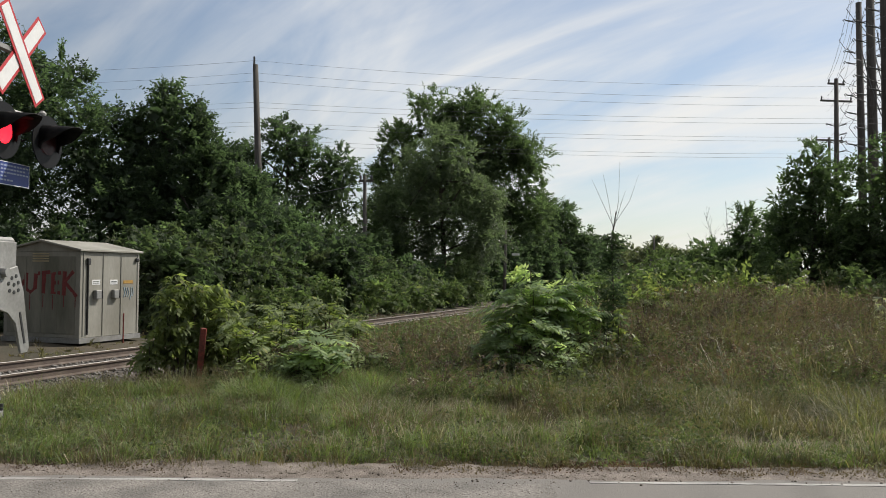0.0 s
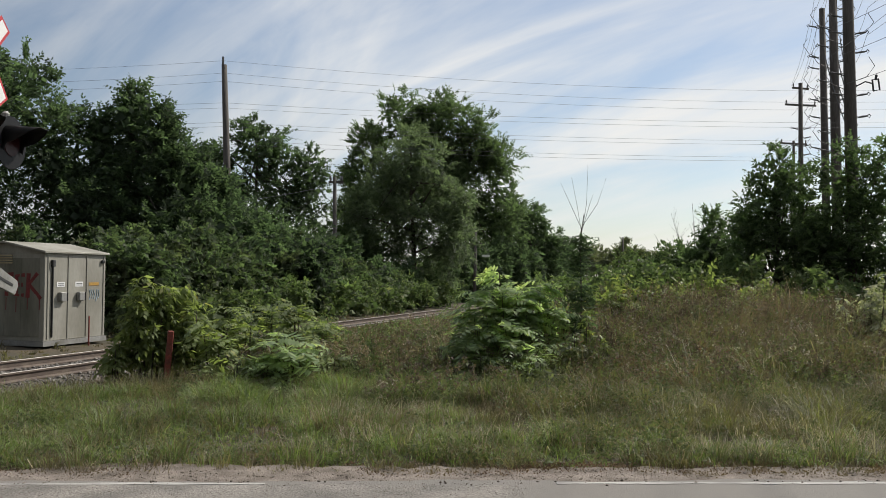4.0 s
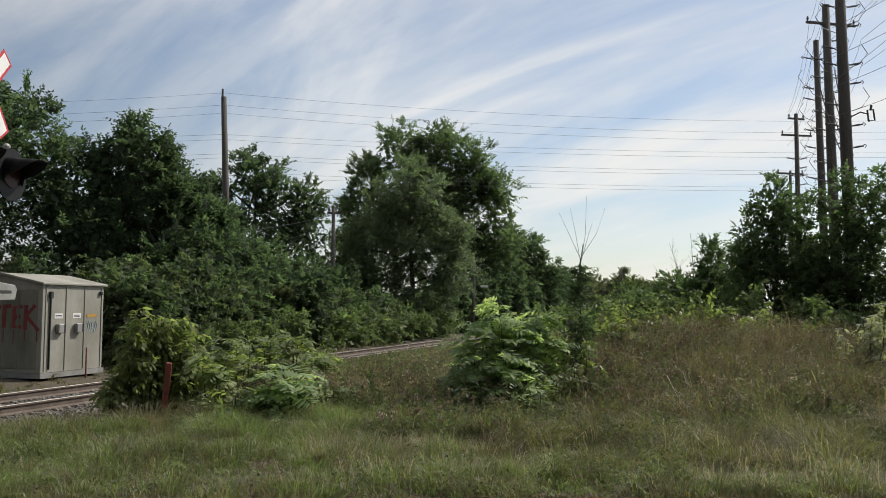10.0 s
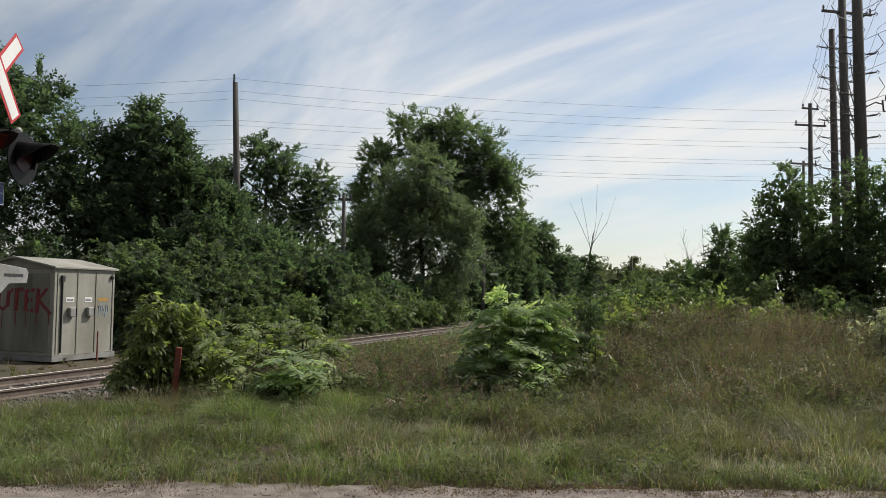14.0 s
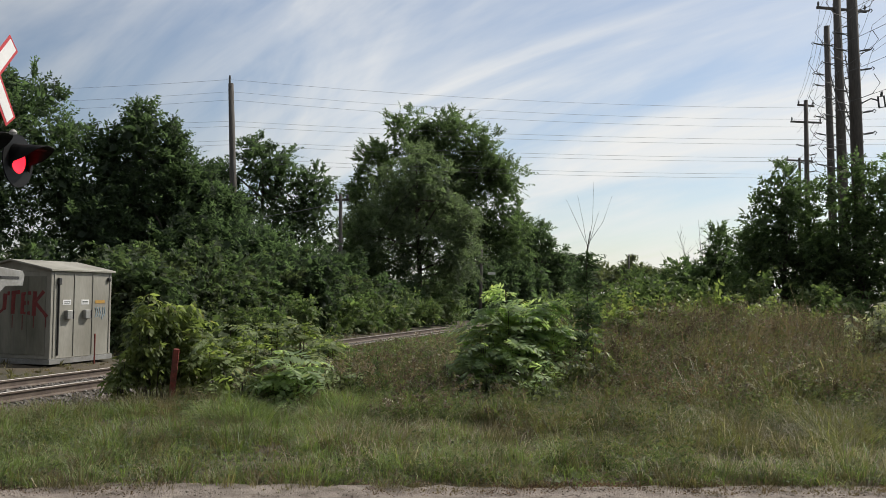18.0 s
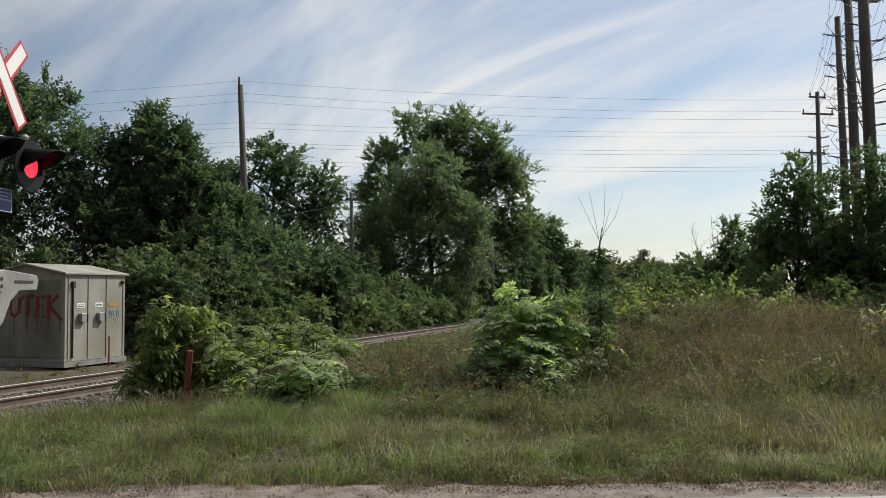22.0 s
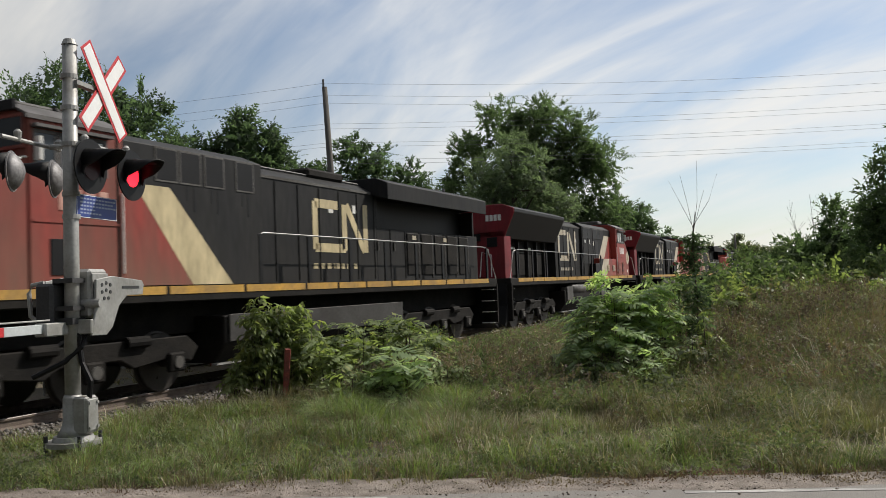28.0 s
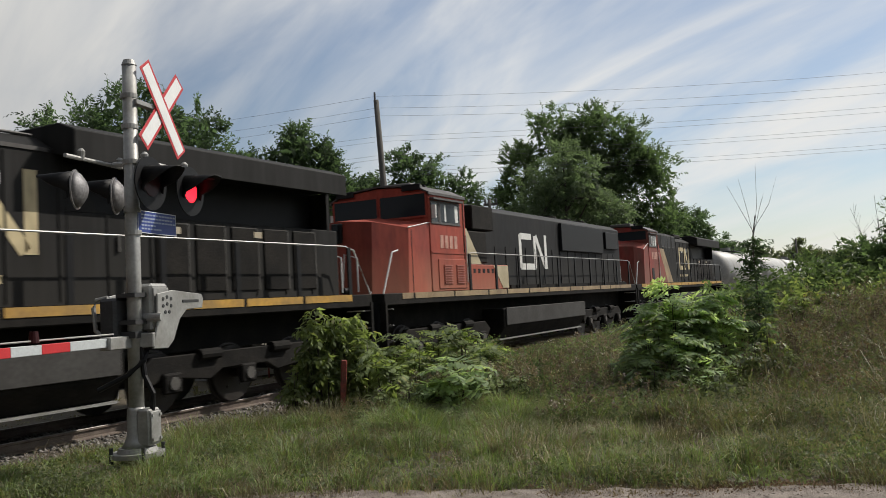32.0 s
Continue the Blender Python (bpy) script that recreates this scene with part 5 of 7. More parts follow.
    for k in range(22):
        a, r = rng.uniform(0, math.tau), rng.uniform(0.2, 1.3)
        e = Vector((math.cos(a) * r, math.sin(a) * r * 0.6, rng.uniform(2.8, 4.4)))
        rows = [(((e.x * 0.1, 0, 0), (e.x * 0.45, e.y * 0.45, e.z * 0.6), e), [0.016, 0.009, 0.003])]
        for q in range(7):
            s = rng.uniform(0.5, 0.95)
            p = Vector((e.x * 0.45, e.y * 0.45, e.z * 0.6)).lerp(e, (s - 0.5) * 2)
            rows.append(((p, p + Vector((rng.normal(0, 0.22), rng.normal(0, 0.15), rng.uniform(0.2, 0.55)))), [0.004, 0.002]))
        part("twig", tubes(*rows, sides=4), M["bark"], bare)


def thicket(name, seed, row, leaf, label, size, per=30, density=26, group="", spread=0.22, droop=0.45):
    """A bank of brush; row: (x, y, half width, half depth, height) blobs that run together."""
    rng = np.random.default_rng(seed)
    V = []
    for x, y, rx, ry, h in row:
        z = float(ground_z(x, y))
        lobes = [(x, y, z + h * 0.42, rx, ry, h * 0.52), (x + rx * 0.4, y - ry * 0.2, z + h * 0.5, rx * 0.6, ry * 0.7, h * 0.5), (x - rx * 0.5, y, z + h * 0.3, rx * 0.6, ry * 0.8, h * 0.4)]
        start, way = crown_sprays(rng, lobes, max(12, int(density * rx * h * per / 12)), spread, 12, 0.45, 0.36)
        keep = start[:, 2] > z
        V.append(sprays(rng, start[keep], way[keep], spread * 2.4, size, size * 0.5, 12, droop, 0.35))
        A = np.array(lobes, float)
        n = int(90 * rx * h)
        k = rng.integers(3, size=n)
        Q = A[k, :3] + unit(rng.normal(size=(n, 3))) * A[k, 3:] * (0.78 * rng.random(n) ** 0.4)[:, None]
        V.append(leaves(rng, Q[Q[:, 2] > z], size * 2.0, size * 1.3, 0.1))
    return tagged(link_mesh(name, quads_mesh(name, np.concatenate(V)), LEAF[leaf]), label, "shrub", group, "stuff")


def build_thickets():
    row = [(-11.9 + 0.3409 * s, 15.8 + 0.9401 * s, 1.3, 1.2, 2.9 if s < 21 else 2.9 - 0.09 * (s - 21)) for s in (10.1, 11.6, 13.2, 15, 16.8, 18.6, 20.4, 22.4, 24.6, 26.8, 29, 31.4, 34)]
    low = [(-10.5 + 0.3409 * s, 15.3 + 0.9401 * s, 0.9, 0.8, h) for s, h in ((11.5, 1.2), (13.0, 1.6), (15.2, 1.2), (17.5, 1.8), (20, 1.4), (22, 1.7), (24, 1.3), (26, 1.6), (28, 1.5), (30, 1.7), (32.5, 1.6), (35, 1.7), (37.5, 1.5))]
    thicket("lineside_brush", 47, low, "weedy", "bright green brush along the foot of the bramble bank", 0.17, 24, 46, spread=0.24)
    row += [(-13.2 + 0.3409 * s, 16.2 + 0.9401 * s, 1.1, 1.0, h) for s, h in ((12, 3.4), (15.5, 3.6), (18.8, 3.2), (22, 3.3))]
    row += [(-9.6, 26.4, 1.7, 1.4, 3.0), (-11.8, 25.4, 1.8, 1.5, 2.8), (-14.0, 24.4, 1.8, 1.5, 2.8)]
    thicket("bramble_bank", 41, row, "hedge", "dense green bramble bank behind the track", 0.19, 28, 56)
    thicket("undergrowth", 42, [(-18 + 2.2 * k, 29 + 0.9 * k, 1.8, 1.4, 3.6) for k in range(7)] + [(-15 + 2.6 * k, 40 + 1.2 * k, 2.0, 1.5, 4.2) for k in range(5)] + [(-2.2 + 1.3 * k, 44 + 3.6 * k, 1.6, 1.4, 2.6) for k in range(6)] + [(2.4 + 1.7 * k, 57 + 3.0 * k, 2.0, 1.5, 4.6) for k in range(5)], "tree_deep", "shaded undergrowth below the trees", 0.22, 26, 40)
    thicket("verge_thicket", 43, [(3.4, 18.4, 0.8, 0.8, 1.55), (4.6, 20.5, 1.1, 1.0, 1.85), (5.7, 20.0, 1.1, 1.0, 1.95), (6.7, 21.0, 1.2, 1.0, 2.2), (7.9, 20.6, 1.2, 1.0, 2.1), (9.2, 19.6, 1.3, 1.0, 2.0), (5.2, 24.5, 1.2, 1.1, 1.85), (6.5, 25.3, 1.1, 1.0, 2.2),
                                   (4.2, 27.5, 1.2, 1.1, 1.75), (7.6, 28.0, 1.3, 1.2, 2.3), (9.2, 33.0, 1.5, 1.3, 2.8), (8.6, 28.6, 1.2, 1.2, 2.8)], "weedy", "green verge thicket in front of the track", 0.15, 30, 44, spread=0.24)
    thicket("verge_saplings", 46, [(3.6, 16.9, 0.5, 0.5, 1.15), (4.5, 18.4, 0.6, 0.5, 1.3), (5.6, 18.0, 0.6, 0.5, 1.25), (6.5, 18.9, 0.6, 0.5, 1.5), (7.4, 18.4, 0.6, 0.5, 1.3), (8.3, 18.3, 0.6, 0.5, 1.2)], "sumac_low", "bright young leafy growth along the thicket edge", 0.14, 26, 50, spread=0.24, droop=0.3)
    thicket("goldenrod_patch", 44, [(-1.9, 18.2, 0.4, 0.3, 0.55), (-1.3, 19.4, 0.5, 0.3, 0.5), (0.3, 21.0, 0.5, 0.4, 0.45), (2.0, 26.5, 0.6, 0.5, 0.7), (2.6, 28.5, 0.6, 0.5, 0.7)], "golden", "yellow goldenrod beside the rails", 0.05, 12, 40)
    thicket("shade_brush", 45, [(9.6 + 1.1 * k, 19.2 - 0.25 * k, 1.0, 0.8, 1.7) for k in range(6)], "ash", "dark brush at the foot of the verge trees", 0.14, 30, 60)


def sumac(name, x, y, spread, height, n, seed, label, leaf="sumac", length=0.5):
    """A sumac: thin stems and feather leaves in tiers."""
    rng = np.random.default_rng(seed)
    z = float(ground_z(x, y))
    g = thing(name, pose(x, y, z), label, "shrub", "sumac shrubs")
    tips = []
    for k in range(max(6, n // 8)):
        a, r = rng.uniform(0, math.tau), spread * math.sqrt(rng.random()) * 0.75
        h = height * (1 - 1.1 * (r / spread) ** 2) * rng.uniform(0.75, 1.0)
        tip = Vector((math.cos(a) * r, math.sin(a) * r * 0.8, h))
        part("stem", tubes((((tip.x * 0.35, tip.y * 0.35, -0.05), (tip.x * 0.7, tip.y * 0.7, h * 0.55), tip), [0.014, 0.011, 0.006]), sides=5), M["bark"], g)
        tips.append(tip)
    T = np.array(tips)[rng.integers(len(tips), size=n)]
    base = T + rng.normal(size=(n, 3)) * np.array([0.03, 0.03, 0.07])
    low = rng.random(n) < 0.3
    base[:, 2] *= np.where(low, rng.uniform(0.12, 1.0, n), 1.0)
    base[:, :2] *= np.where(low, 1.3, 1.0)[:, None]
    a = rng.uniform(0, math.tau, n)
    ways = np.stack([np.cos(a), np.sin(a), rng.uniform(-0.05, 0.7, n)], 1)
    link_mesh("foliage", quads_mesh("foliage", fronds(rng, base, ways, length, 7, length * 0.33, 0.45)), LEAF[leaf], g)
    return g


def leafy_weed(x, y, spread, height, n, seed, label, leaf="droop", size=0.15):
    """A tall weed: upright stems hung with broad drooping leaves."""
    rng = np.random.default_rng(seed)
    g = thing("weed_shrub", pose(x, y, float(ground_z(x, y))), label, "shrub", "weed shrubs")
    S, W = [], []
    for k in range(n):
        a, r = rng.uniform(0, math.tau), spread * math.sqrt(rng.random())
        h = height * (1 - 0.45 * (r / spread) ** 2) * rng.uniform(0.72, 1.05)
        tip = Vector((math.cos(a) * r, math.sin(a) * r, h))
        foot = Vector((tip.x * 0.45, tip.y * 0.45, -0.05))
        mid = foot.lerp(tip, 0.55) + Vector((tip.x * 0.12, tip.y * 0.12, 0.06))
        part("stem", tubes(((foot, mid, tip), [0.012, 0.009, 0.004]), sides=5), M["bark"], g)
        for q in range(int(9 + 11 * h)):
            u = rng.uniform(0.2, 1.0) ** 0.7
            p = foot.lerp(mid, u / 0.55) if u < 0.55 else mid.lerp(tip, (u - 0.55) / 0.45)
            b = rng.uniform(0, math.tau)
            S.append(tuple(p))
            W.append((math.cos(b), math.sin(b), rng.uniform(-0.1, 0.6)))
    S, W = np.array(S), np.array(W)
    link_mesh("foliage", quads_mesh("foliage", sprays(rng, S, W, size * 1.6, size, size * 0.42, 7, 0.45, 0.55)), LEAF[leaf], g)
    return g


def build_sumacs():
    bright, low, drooping = "bright green sumac shrub with layered feathery leaves", "low pale green sumac shrub in the verge", "tall drooping leafy weed shrub beside the track"
    edge = "green sumac shrub at the edge of the thicket"
    for x, y, r, h, n, seed, label, leaf, length in (
            (1.45, 13.2, 0.72, 1.8, 290, 51, bright, "sumac", 0.4), (2.0, 13.45, 0.6, 1.5, 180, 52, bright, "sumac", 0.4), (1.1, 13.1, 0.45, 1.15, 80, 61, bright, "sumac", 0.44), (1.6, 12.7, 0.65, 1.0, 140, 71, bright, "sumac", 0.38),
            (-3.0, 13.2, 0.42, 1.2, 54, 55, "pale-leaved young sumac shrub beside the stake", "sumac_low", 0.38), (-2.75, 14.3, 0.45, 1.25, 60, 53, low, "sumac_low", 0.4), (-1.9, 14.1, 0.5, 1.25, 66, 56, low, "sumac_low", 0.4),
            (-1.45, 14.8, 0.4, 1.05, 48, 72, low, "sumac_low", 0.38), (-2.6, 15.6, 0.5, 1.4, 54, 73, low, "sumac_low", 0.42), (-3.3, 14.6, 0.5, 1.4, 66, 74, low, "sumac_low", 0.4),
            (-1.85, 12.5, 0.42, 0.72, 60, 54, low, "sumac", 0.52), (-2.5, 12.6, 0.3, 0.55, 24, 57, low, "sumac_low", 0.42), (-1.15, 12.75, 0.3, 0.7, 24, 62, low, "sumac_low", 0.4),
            (4.1, 16.6, 0.6, 1.3, 78, 68, edge, "sumac_low", 0.42), (5.5, 18.3, 0.7, 1.5, 90, 69, edge, "sumac_low", 0.42), (7.1, 18.7, 0.7, 1.5, 90, 70, edge, "sumac_low", 0.42)):
        sumac("sumac_shrub", x, y, r, h, n, seed, label, leaf, length)
    small = "small leafy weed shrub among dry stems"
    for x, y, r, h, n, seed, label, leaf, size in (
            (-4.2, 13.8, 0.38, 1.85, 18, 58, drooping, "droop", 0.16), (-3.75, 14.1, 0.4, 1.75, 18, 59, drooping, "droop", 0.16), (-3.5, 13.8, 0.3, 1.35, 10, 63, drooping, "droop", 0.15), (-4.6, 13.4, 0.2, 0.8, 6, 75, drooping, "droop", 0.13),
            (-0.75, 15.0, 0.3, 0.7, 9, 64, small, "weedy", 0.1), (0.15, 15.6, 0.35, 0.8, 10, 65, small, "weedy", 0.1), (0.5, 14.1, 0.3, 0.6, 9, 66, small, "weedy", 0.1), (-1.2, 16.4, 0.4, 0.85, 12, 67, small, "weedy", 0.1),
            (-0.45, 13.6, 0.35, 0.55, 10, 76, small, "weedy", 0.09), (0.1, 13.0, 0.35, 0.45, 10, 77, small, "weedy", 0.09), (2.5, 12.6, 0.25, 0.85, 12, 78, "dark leafy weed under the sapling", "weed", 0.1), (0.95, 12.3, 0.4, 0.55, 14, 79, "dark leafy weed at the foot of the sumac", "weed", 0.1),
            (1.8, 12.2, 0.45, 0.5, 16, 80, "dark leafy weed at the foot of the sumac", "weed", 0.1), (2.85, 13.1, 0.2, 1.15, 5, 81, "yellowing leafy weed beside the sapling", "sumac_low", 0.11),
            (-1.55, 15.4, 0.4, 0.95, 12, 84, small, "weedy", 0.11), (-1.75, 17.2, 0.45, 1.05, 12, 85, small, "weedy", 0.12), (-2.0, 18.9, 0.5, 0.9, 12, 86, small, "weedy", 0.12), (-0.55, 14.4, 0.4, 0.55, 12, 87, small, "weedy", 0.09),
            (0.45, 15.0, 0.35, 0.6, 10, 88, small, "weedy", 0.1), (-0.1, 16.6, 0.45, 0.7, 12, 89, small, "weedy", 0.1), (0.7, 17.5, 0.5, 0.7, 12, 90, small, "weedy", 0.11), (-1.0, 13.4, 0.35, 0.6, 10, 91, small, "weedy", 0.09),
            (4.6, 12.2, 0.35, 0.55, 8, 82, "low silvery-leaved weed in the olive grass", "silver", 0.08), (5.3, 12.4, 0.4, 0.5, 9, 83, "low silvery-leaved weed in the olive grass", "silver", 0.08),
            (7.6, 13.7, 0.55, 1.45, 12, 92, "sparse shrub with pale leaves on the mound", "silver", 0.1), (8.3, 14.2, 0.6, 1.8, 14, 93, "sparse shrub with pale leaves on the mound", "sumac_low", 0.1)):
        leafy_weed(x, y, r, h, n, seed, label, leaf, size)
    # slender sapling with a bare fork above its leaves
    rng = np.random.default_rng(60)
    z = float(ground_z(2.78, 13.7))
    g = thing("sapling", pose(2.78, 13.7, z), "slender weedy sapling with bare forked twigs on top", "sapling")
    part("stem", tubes((((0, 0, -0.05), (0.03, 0, 1.2), (0.0, 0, 2.2), (0.07, 0, 2.62)), [0.018, 0.012, 0.008, 0.006])), M["bark"], g)
    for end in ((-0.32, 0, 3.12), (-0.12, 0.1, 3.22), (0.13, 0, 3.42), (0.42, -0.05, 3.2), (0.22, 0, 2.95)):
        part("twig", tubes((((0.03, 0, 2.25 + 0.35 * abs(end[0])), (end[0] * 0.6 + 0.03, end[1] * 0.5, 2.78), end), [0.004, 0.003, 0.0016]), sides=5), M["bark"], g)
    n = 330
    zz = 2.15 * rng.random(n) ** 1.15 + 0.05
    b = rng.uniform(0, math.tau, n)
    P = np.stack([rng.normal(0, 0.05, n) * (1.6 - 0.5 * zz), rng.normal(0, 0.05, n), zz], 1)
    W = np.stack([np.cos(b), np.sin(b), np.full(n, 0.55)], 1)
    link_mesh("foliage", quads_mesh("foliage", sprays(rng, P, W, 0.26, 0.1, 0.034, 10, 0.3)), LEAF["tree_deep"], g)


def build_grass():
    rng = np.random.default_rng(90)

    humps = np.stack([rng.uniform(-9, 13, 900), rng.uniform(7, 19, 900)], 1)
    hump_r, hump_h = rng.uniform(0.12, 0.42, 900), rng.uniform(0.3, 1.0, 900)

    def along(x, y):
        return (x - TRACK_AT.x) * TRACK_WAY.x + (y - TRACK_AT.y) * TRACK_WAY.y

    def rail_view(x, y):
        """How tall weeds stand in the open gap before the rails, capped below the camera's sight line to them."""
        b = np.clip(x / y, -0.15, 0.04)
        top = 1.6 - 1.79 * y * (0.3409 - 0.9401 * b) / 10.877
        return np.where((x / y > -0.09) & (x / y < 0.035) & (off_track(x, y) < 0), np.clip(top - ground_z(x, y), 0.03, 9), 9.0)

    def hummock(x, y):
        """0 between the tussocks, up to 1 on them."""
        out = np.zeros(len(x))
        for i in range(0, len(x), 2000):
            d = np.hypot(x[i:i + 2000, None] - humps[None, :, 0], (y[i:i + 2000, None] - humps[None, :, 1]) * 0.8)
            out[i:i + 2000] = (hump_h * np.exp(-(d / hump_r) ** 2)).max(1)
        return out

    def field(name, n, x0, x1, y0, y1, h, w, leaf, label, keep, lean=0.62, category="grass"):
        x, y = rng.uniform(x0, x1, n), y0 + (y1 - y0) * rng.random(n)
        k = keep(x, y)
        x, y = x[k], y[k]
        hh = h(x, y) if callable(h) else np.full(len(x), h)
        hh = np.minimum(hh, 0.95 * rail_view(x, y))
        hk = hummock(x, y)
        k = rng.random(len(x)) < 0.3 + 1.1 * hk
        x, y, hh = x[k], y[k], hh[k] * (0.5 + 1.15 * hk[k])
        me = strips_mesh(name, blades(rng, x, y, ground_z(x, y), hh, w, lean))
        tagged(link_mesh(name, me, LEAF[leaf]), label, category, kind="stuff")
    bal = lambda x, y: off_track(x, y) < np.where(along(x, y) > 6, -1.75, -1.95)
    patch = lambda x, y, s: np.sin(x * 1.1 * s + 1.7) + np.sin(y * 1.6 * s + x * 0.7) + np.sin((x - y) * 0.8 * s)
    edge = lambda x, y: y > 7.06 + 0.12 * np.sin(x * 2.2) + 0.08 * np.sin(x * 5.3)
    near = lambda x, y: np.clip((-off_track(x, y) - 1.5) / 1.6, 0.4, 1)
    field("verge_grass", 14000, -9, 10, 7.0, 13, lambda x, y: (0.15 + 0.035 * (y - 7)) * near(x, y), 0.0065, "grass", "unmown mixed green verge grass beside the road", lambda x, y: bal(x, y) & edge(x, y))
    field("green_grass", 12500, -9, 8, 7.1, 12.4, lambda x, y: (0.19 + 0.02 * (y - 7)) * near(x, y), 0.007, "fresh", "fresh green grass on the verge near the signal", lambda x, y: bal(x, y) & edge(x, y) & (rng.random(len(x)) < np.clip(0.7 - 0.2 * (x + 1.5) + 0.25 * patch(x, y, 1), 0.05 + 0.35 * (y < 8.3), 1)))
    field("bank_grass", 1500, -8, -2.5, 10, 15.5, 0.3, 0.008, "dry", "dry brown grass beside the ballast", lambda x, y: (off_track(x, y) < -1.85) & (off_track(x, y) > -3.4) & (patch(x, y, 1.5) > -0.8), 0.7)
    field("edge_grass", 2600, -9, 10, 6.9, 7.6, 0.1, 0.007, "dry", "short dry grass at the road edge", lambda x, y: rng.random(len(x)) < np.clip(0.45 + 0.3 * patch(x, y, 2.0), 0.05, 1), 0.6)
    field("tall_grass", 7500, -4.5, 12, 10.5, 19, lambda x, y: np.clip(0.3 + 0.05 * x + 0.02 * (y - 10), 0.2, 0.75), 0.0075, "grass", "tall unmown grass and weeds behind the verge", lambda x, y: (off_track(x, y) < -2.4) & (rng.random(len(x)) < 0.55 + 0.3 * patch(x, y, 0.8)))
    field("dry_weeds", 5600, 0.5, 13, 9.0, 18, lambda x, y: np.clip(0.22 + 0.08 * (y - 9.5) + 0.03 * x, 0.15, 0.85), 0.007, "dry", "dry brown weeds and seed heads", lambda x, y: (off_track(x, y) < -2.6) & (rng.random(len(x)) < np.clip(0.3 + 0.1 * x + 0.22 * patch(x, y, 0.9), 0.06, 1)))
    field("rusty_weeds", 3000, 1.5, 13, 12.6, 18.5, lambda x, y: np.clip(0.4 + 0.1 * (y - 11), 0.3, 1.0), 0.01, "rusty", "reddish brown dead weeds on the mound", lambda x, y: rng.random(len(x)) < np.clip(0.15 + 0.08 * x + 0.3 * patch(x, y, 0.7), 0.02, 1))
    field("mound_grass", 8200, 1.2, 11, 8.4, 15, lambda x, y: np.clip(0.26 + 0.06 * (y - 9) + 0.02 * x, 0.2, 0.7), 0.007, "olive", "olive green tall grass on the mound", lambda x, y: (off_track(x, y) < -2.6) & (rng.random(len(x)) < np.clip(0.75 + 0.2 * patch(x, y, 1.1), 0.15, 1)), 0.75)
    field("rail_weeds", 1800, -4, 4, 14, 32, lambda x, y: 0.75 + 0 * x, 0.012, "dry", "brown weeds along the ballast edge", lambda x, y: (off_track(x, y) < -1.5) & (off_track(x, y) > -6) & (along(x, y) > 5.5))
    field("rail_grass", 7000, -4, 4, 14, 32, lambda x, y: 0.6 + 0 * x, 0.012, "grass", "green grass along the ballast edge", lambda x, y: (off_track(x, y) < -1.6) & (off_track(x, y) > -7) & (along(x, y) > 5.5))
    field("meadow_grass", 3600, -3.2, 2.6, 10.6, 13.6, lambda x, y: 0.34 + 0 * x, 0.0075, "fresh", "taller green grass before the shrubs", lambda x, y: (off_track(x, y) < -2.6) & (patch(x, y, 1.2) > -1.0), 0.7)
    field("straw", 1500, 0, 12, 8.2, 17, lambda x, y: np.clip(0.3 + 0.05 * (y - 8), 0.2, 0.7), 0.006, "straw", "pale dry grass stems", lambda x, y: (off_track(x, y) < -2.6) & (rng.random(len(x)) < np.clip(0.3 + 0.08 * x, 0, 1)), 0.6)
    field("pale_stems", 2600, -2, 12, 7.4, 12, lambda x, y: 0.24 + 0.02 * (y - 7), 0.005, "straw", "pale dry stems in the verge grass", lambda x, y: rng.random(len(x)) < np.clip(0.35 + 0.04 * x + 0.3 * patch(x, y, 1.5), 0.03, 1), 0.55)
    field("line_side_grass", 3600, -16, -5, 10, 24, 0.16, 0.012, "grass", "short grass between the rails and the bungalow", lambda x, y: (off_track(x, y) > 2.1) & (off_track(x, y) < 3.5))
    field("gap_dry_weeds", 650, -2.2, 1.6, 12.4, 22, lambda x, y: 0.55 + 0 * x, 0.009, "dry", "brown dry weeds in front of the rails", lambda x, y: (off_track(x, y) < -1.9) & (patch(x, y, 1.1) > -0.6))
    field("gap_straw", 420, -2.2, 1.6, 12.4, 20, lambda x, y: 0.6 + 0 * x, 0.007, "straw", "pale dry stems in front of the rails", lambda x, y: off_track(x, y) < -2.2, 0.4)
    field("track_weeds", 10500, -6, 6, 16, 42, lambda x, y: np.where(np.abs(off_track(x, y)) < 1.0, 0.11, 0.24), 0.012, "dry", "low brown weeds growing through the ballast", lambda x, y: (np.abs(off_track(x, y)) < 3.4) & (along(x, y) > 7) & (np.abs(np.abs(off_track(x, y)) - 0.75) > 0.12))
    field("far_grass", 5000, -16, 30, 17, 46, 0.35, 0.02, "grass", "rough grass along the railway", lambda x, y: np.abs(off_track(x, y)) > 2.7)

    def stalks(n, xr, yr, tall, keep, leafage="weed", tufts=0.1, plume="plume"):
        """Upright weed stalks with narrow leaves and brown seed plumes."""
        x, y = rng.uniform(*xr, n), rng.uniform(*yr, n)
        k = keep(x, y)
        x, y = x[k], y[k]
        n = len(x)
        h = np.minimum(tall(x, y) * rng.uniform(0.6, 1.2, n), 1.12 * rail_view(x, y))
        base = np.stack([x, y, ground_z(x, y)], 1)
        tip = base + np.stack([rng.normal(0, 0.1, n), rng.normal(0, 0.1, n), h], 1)
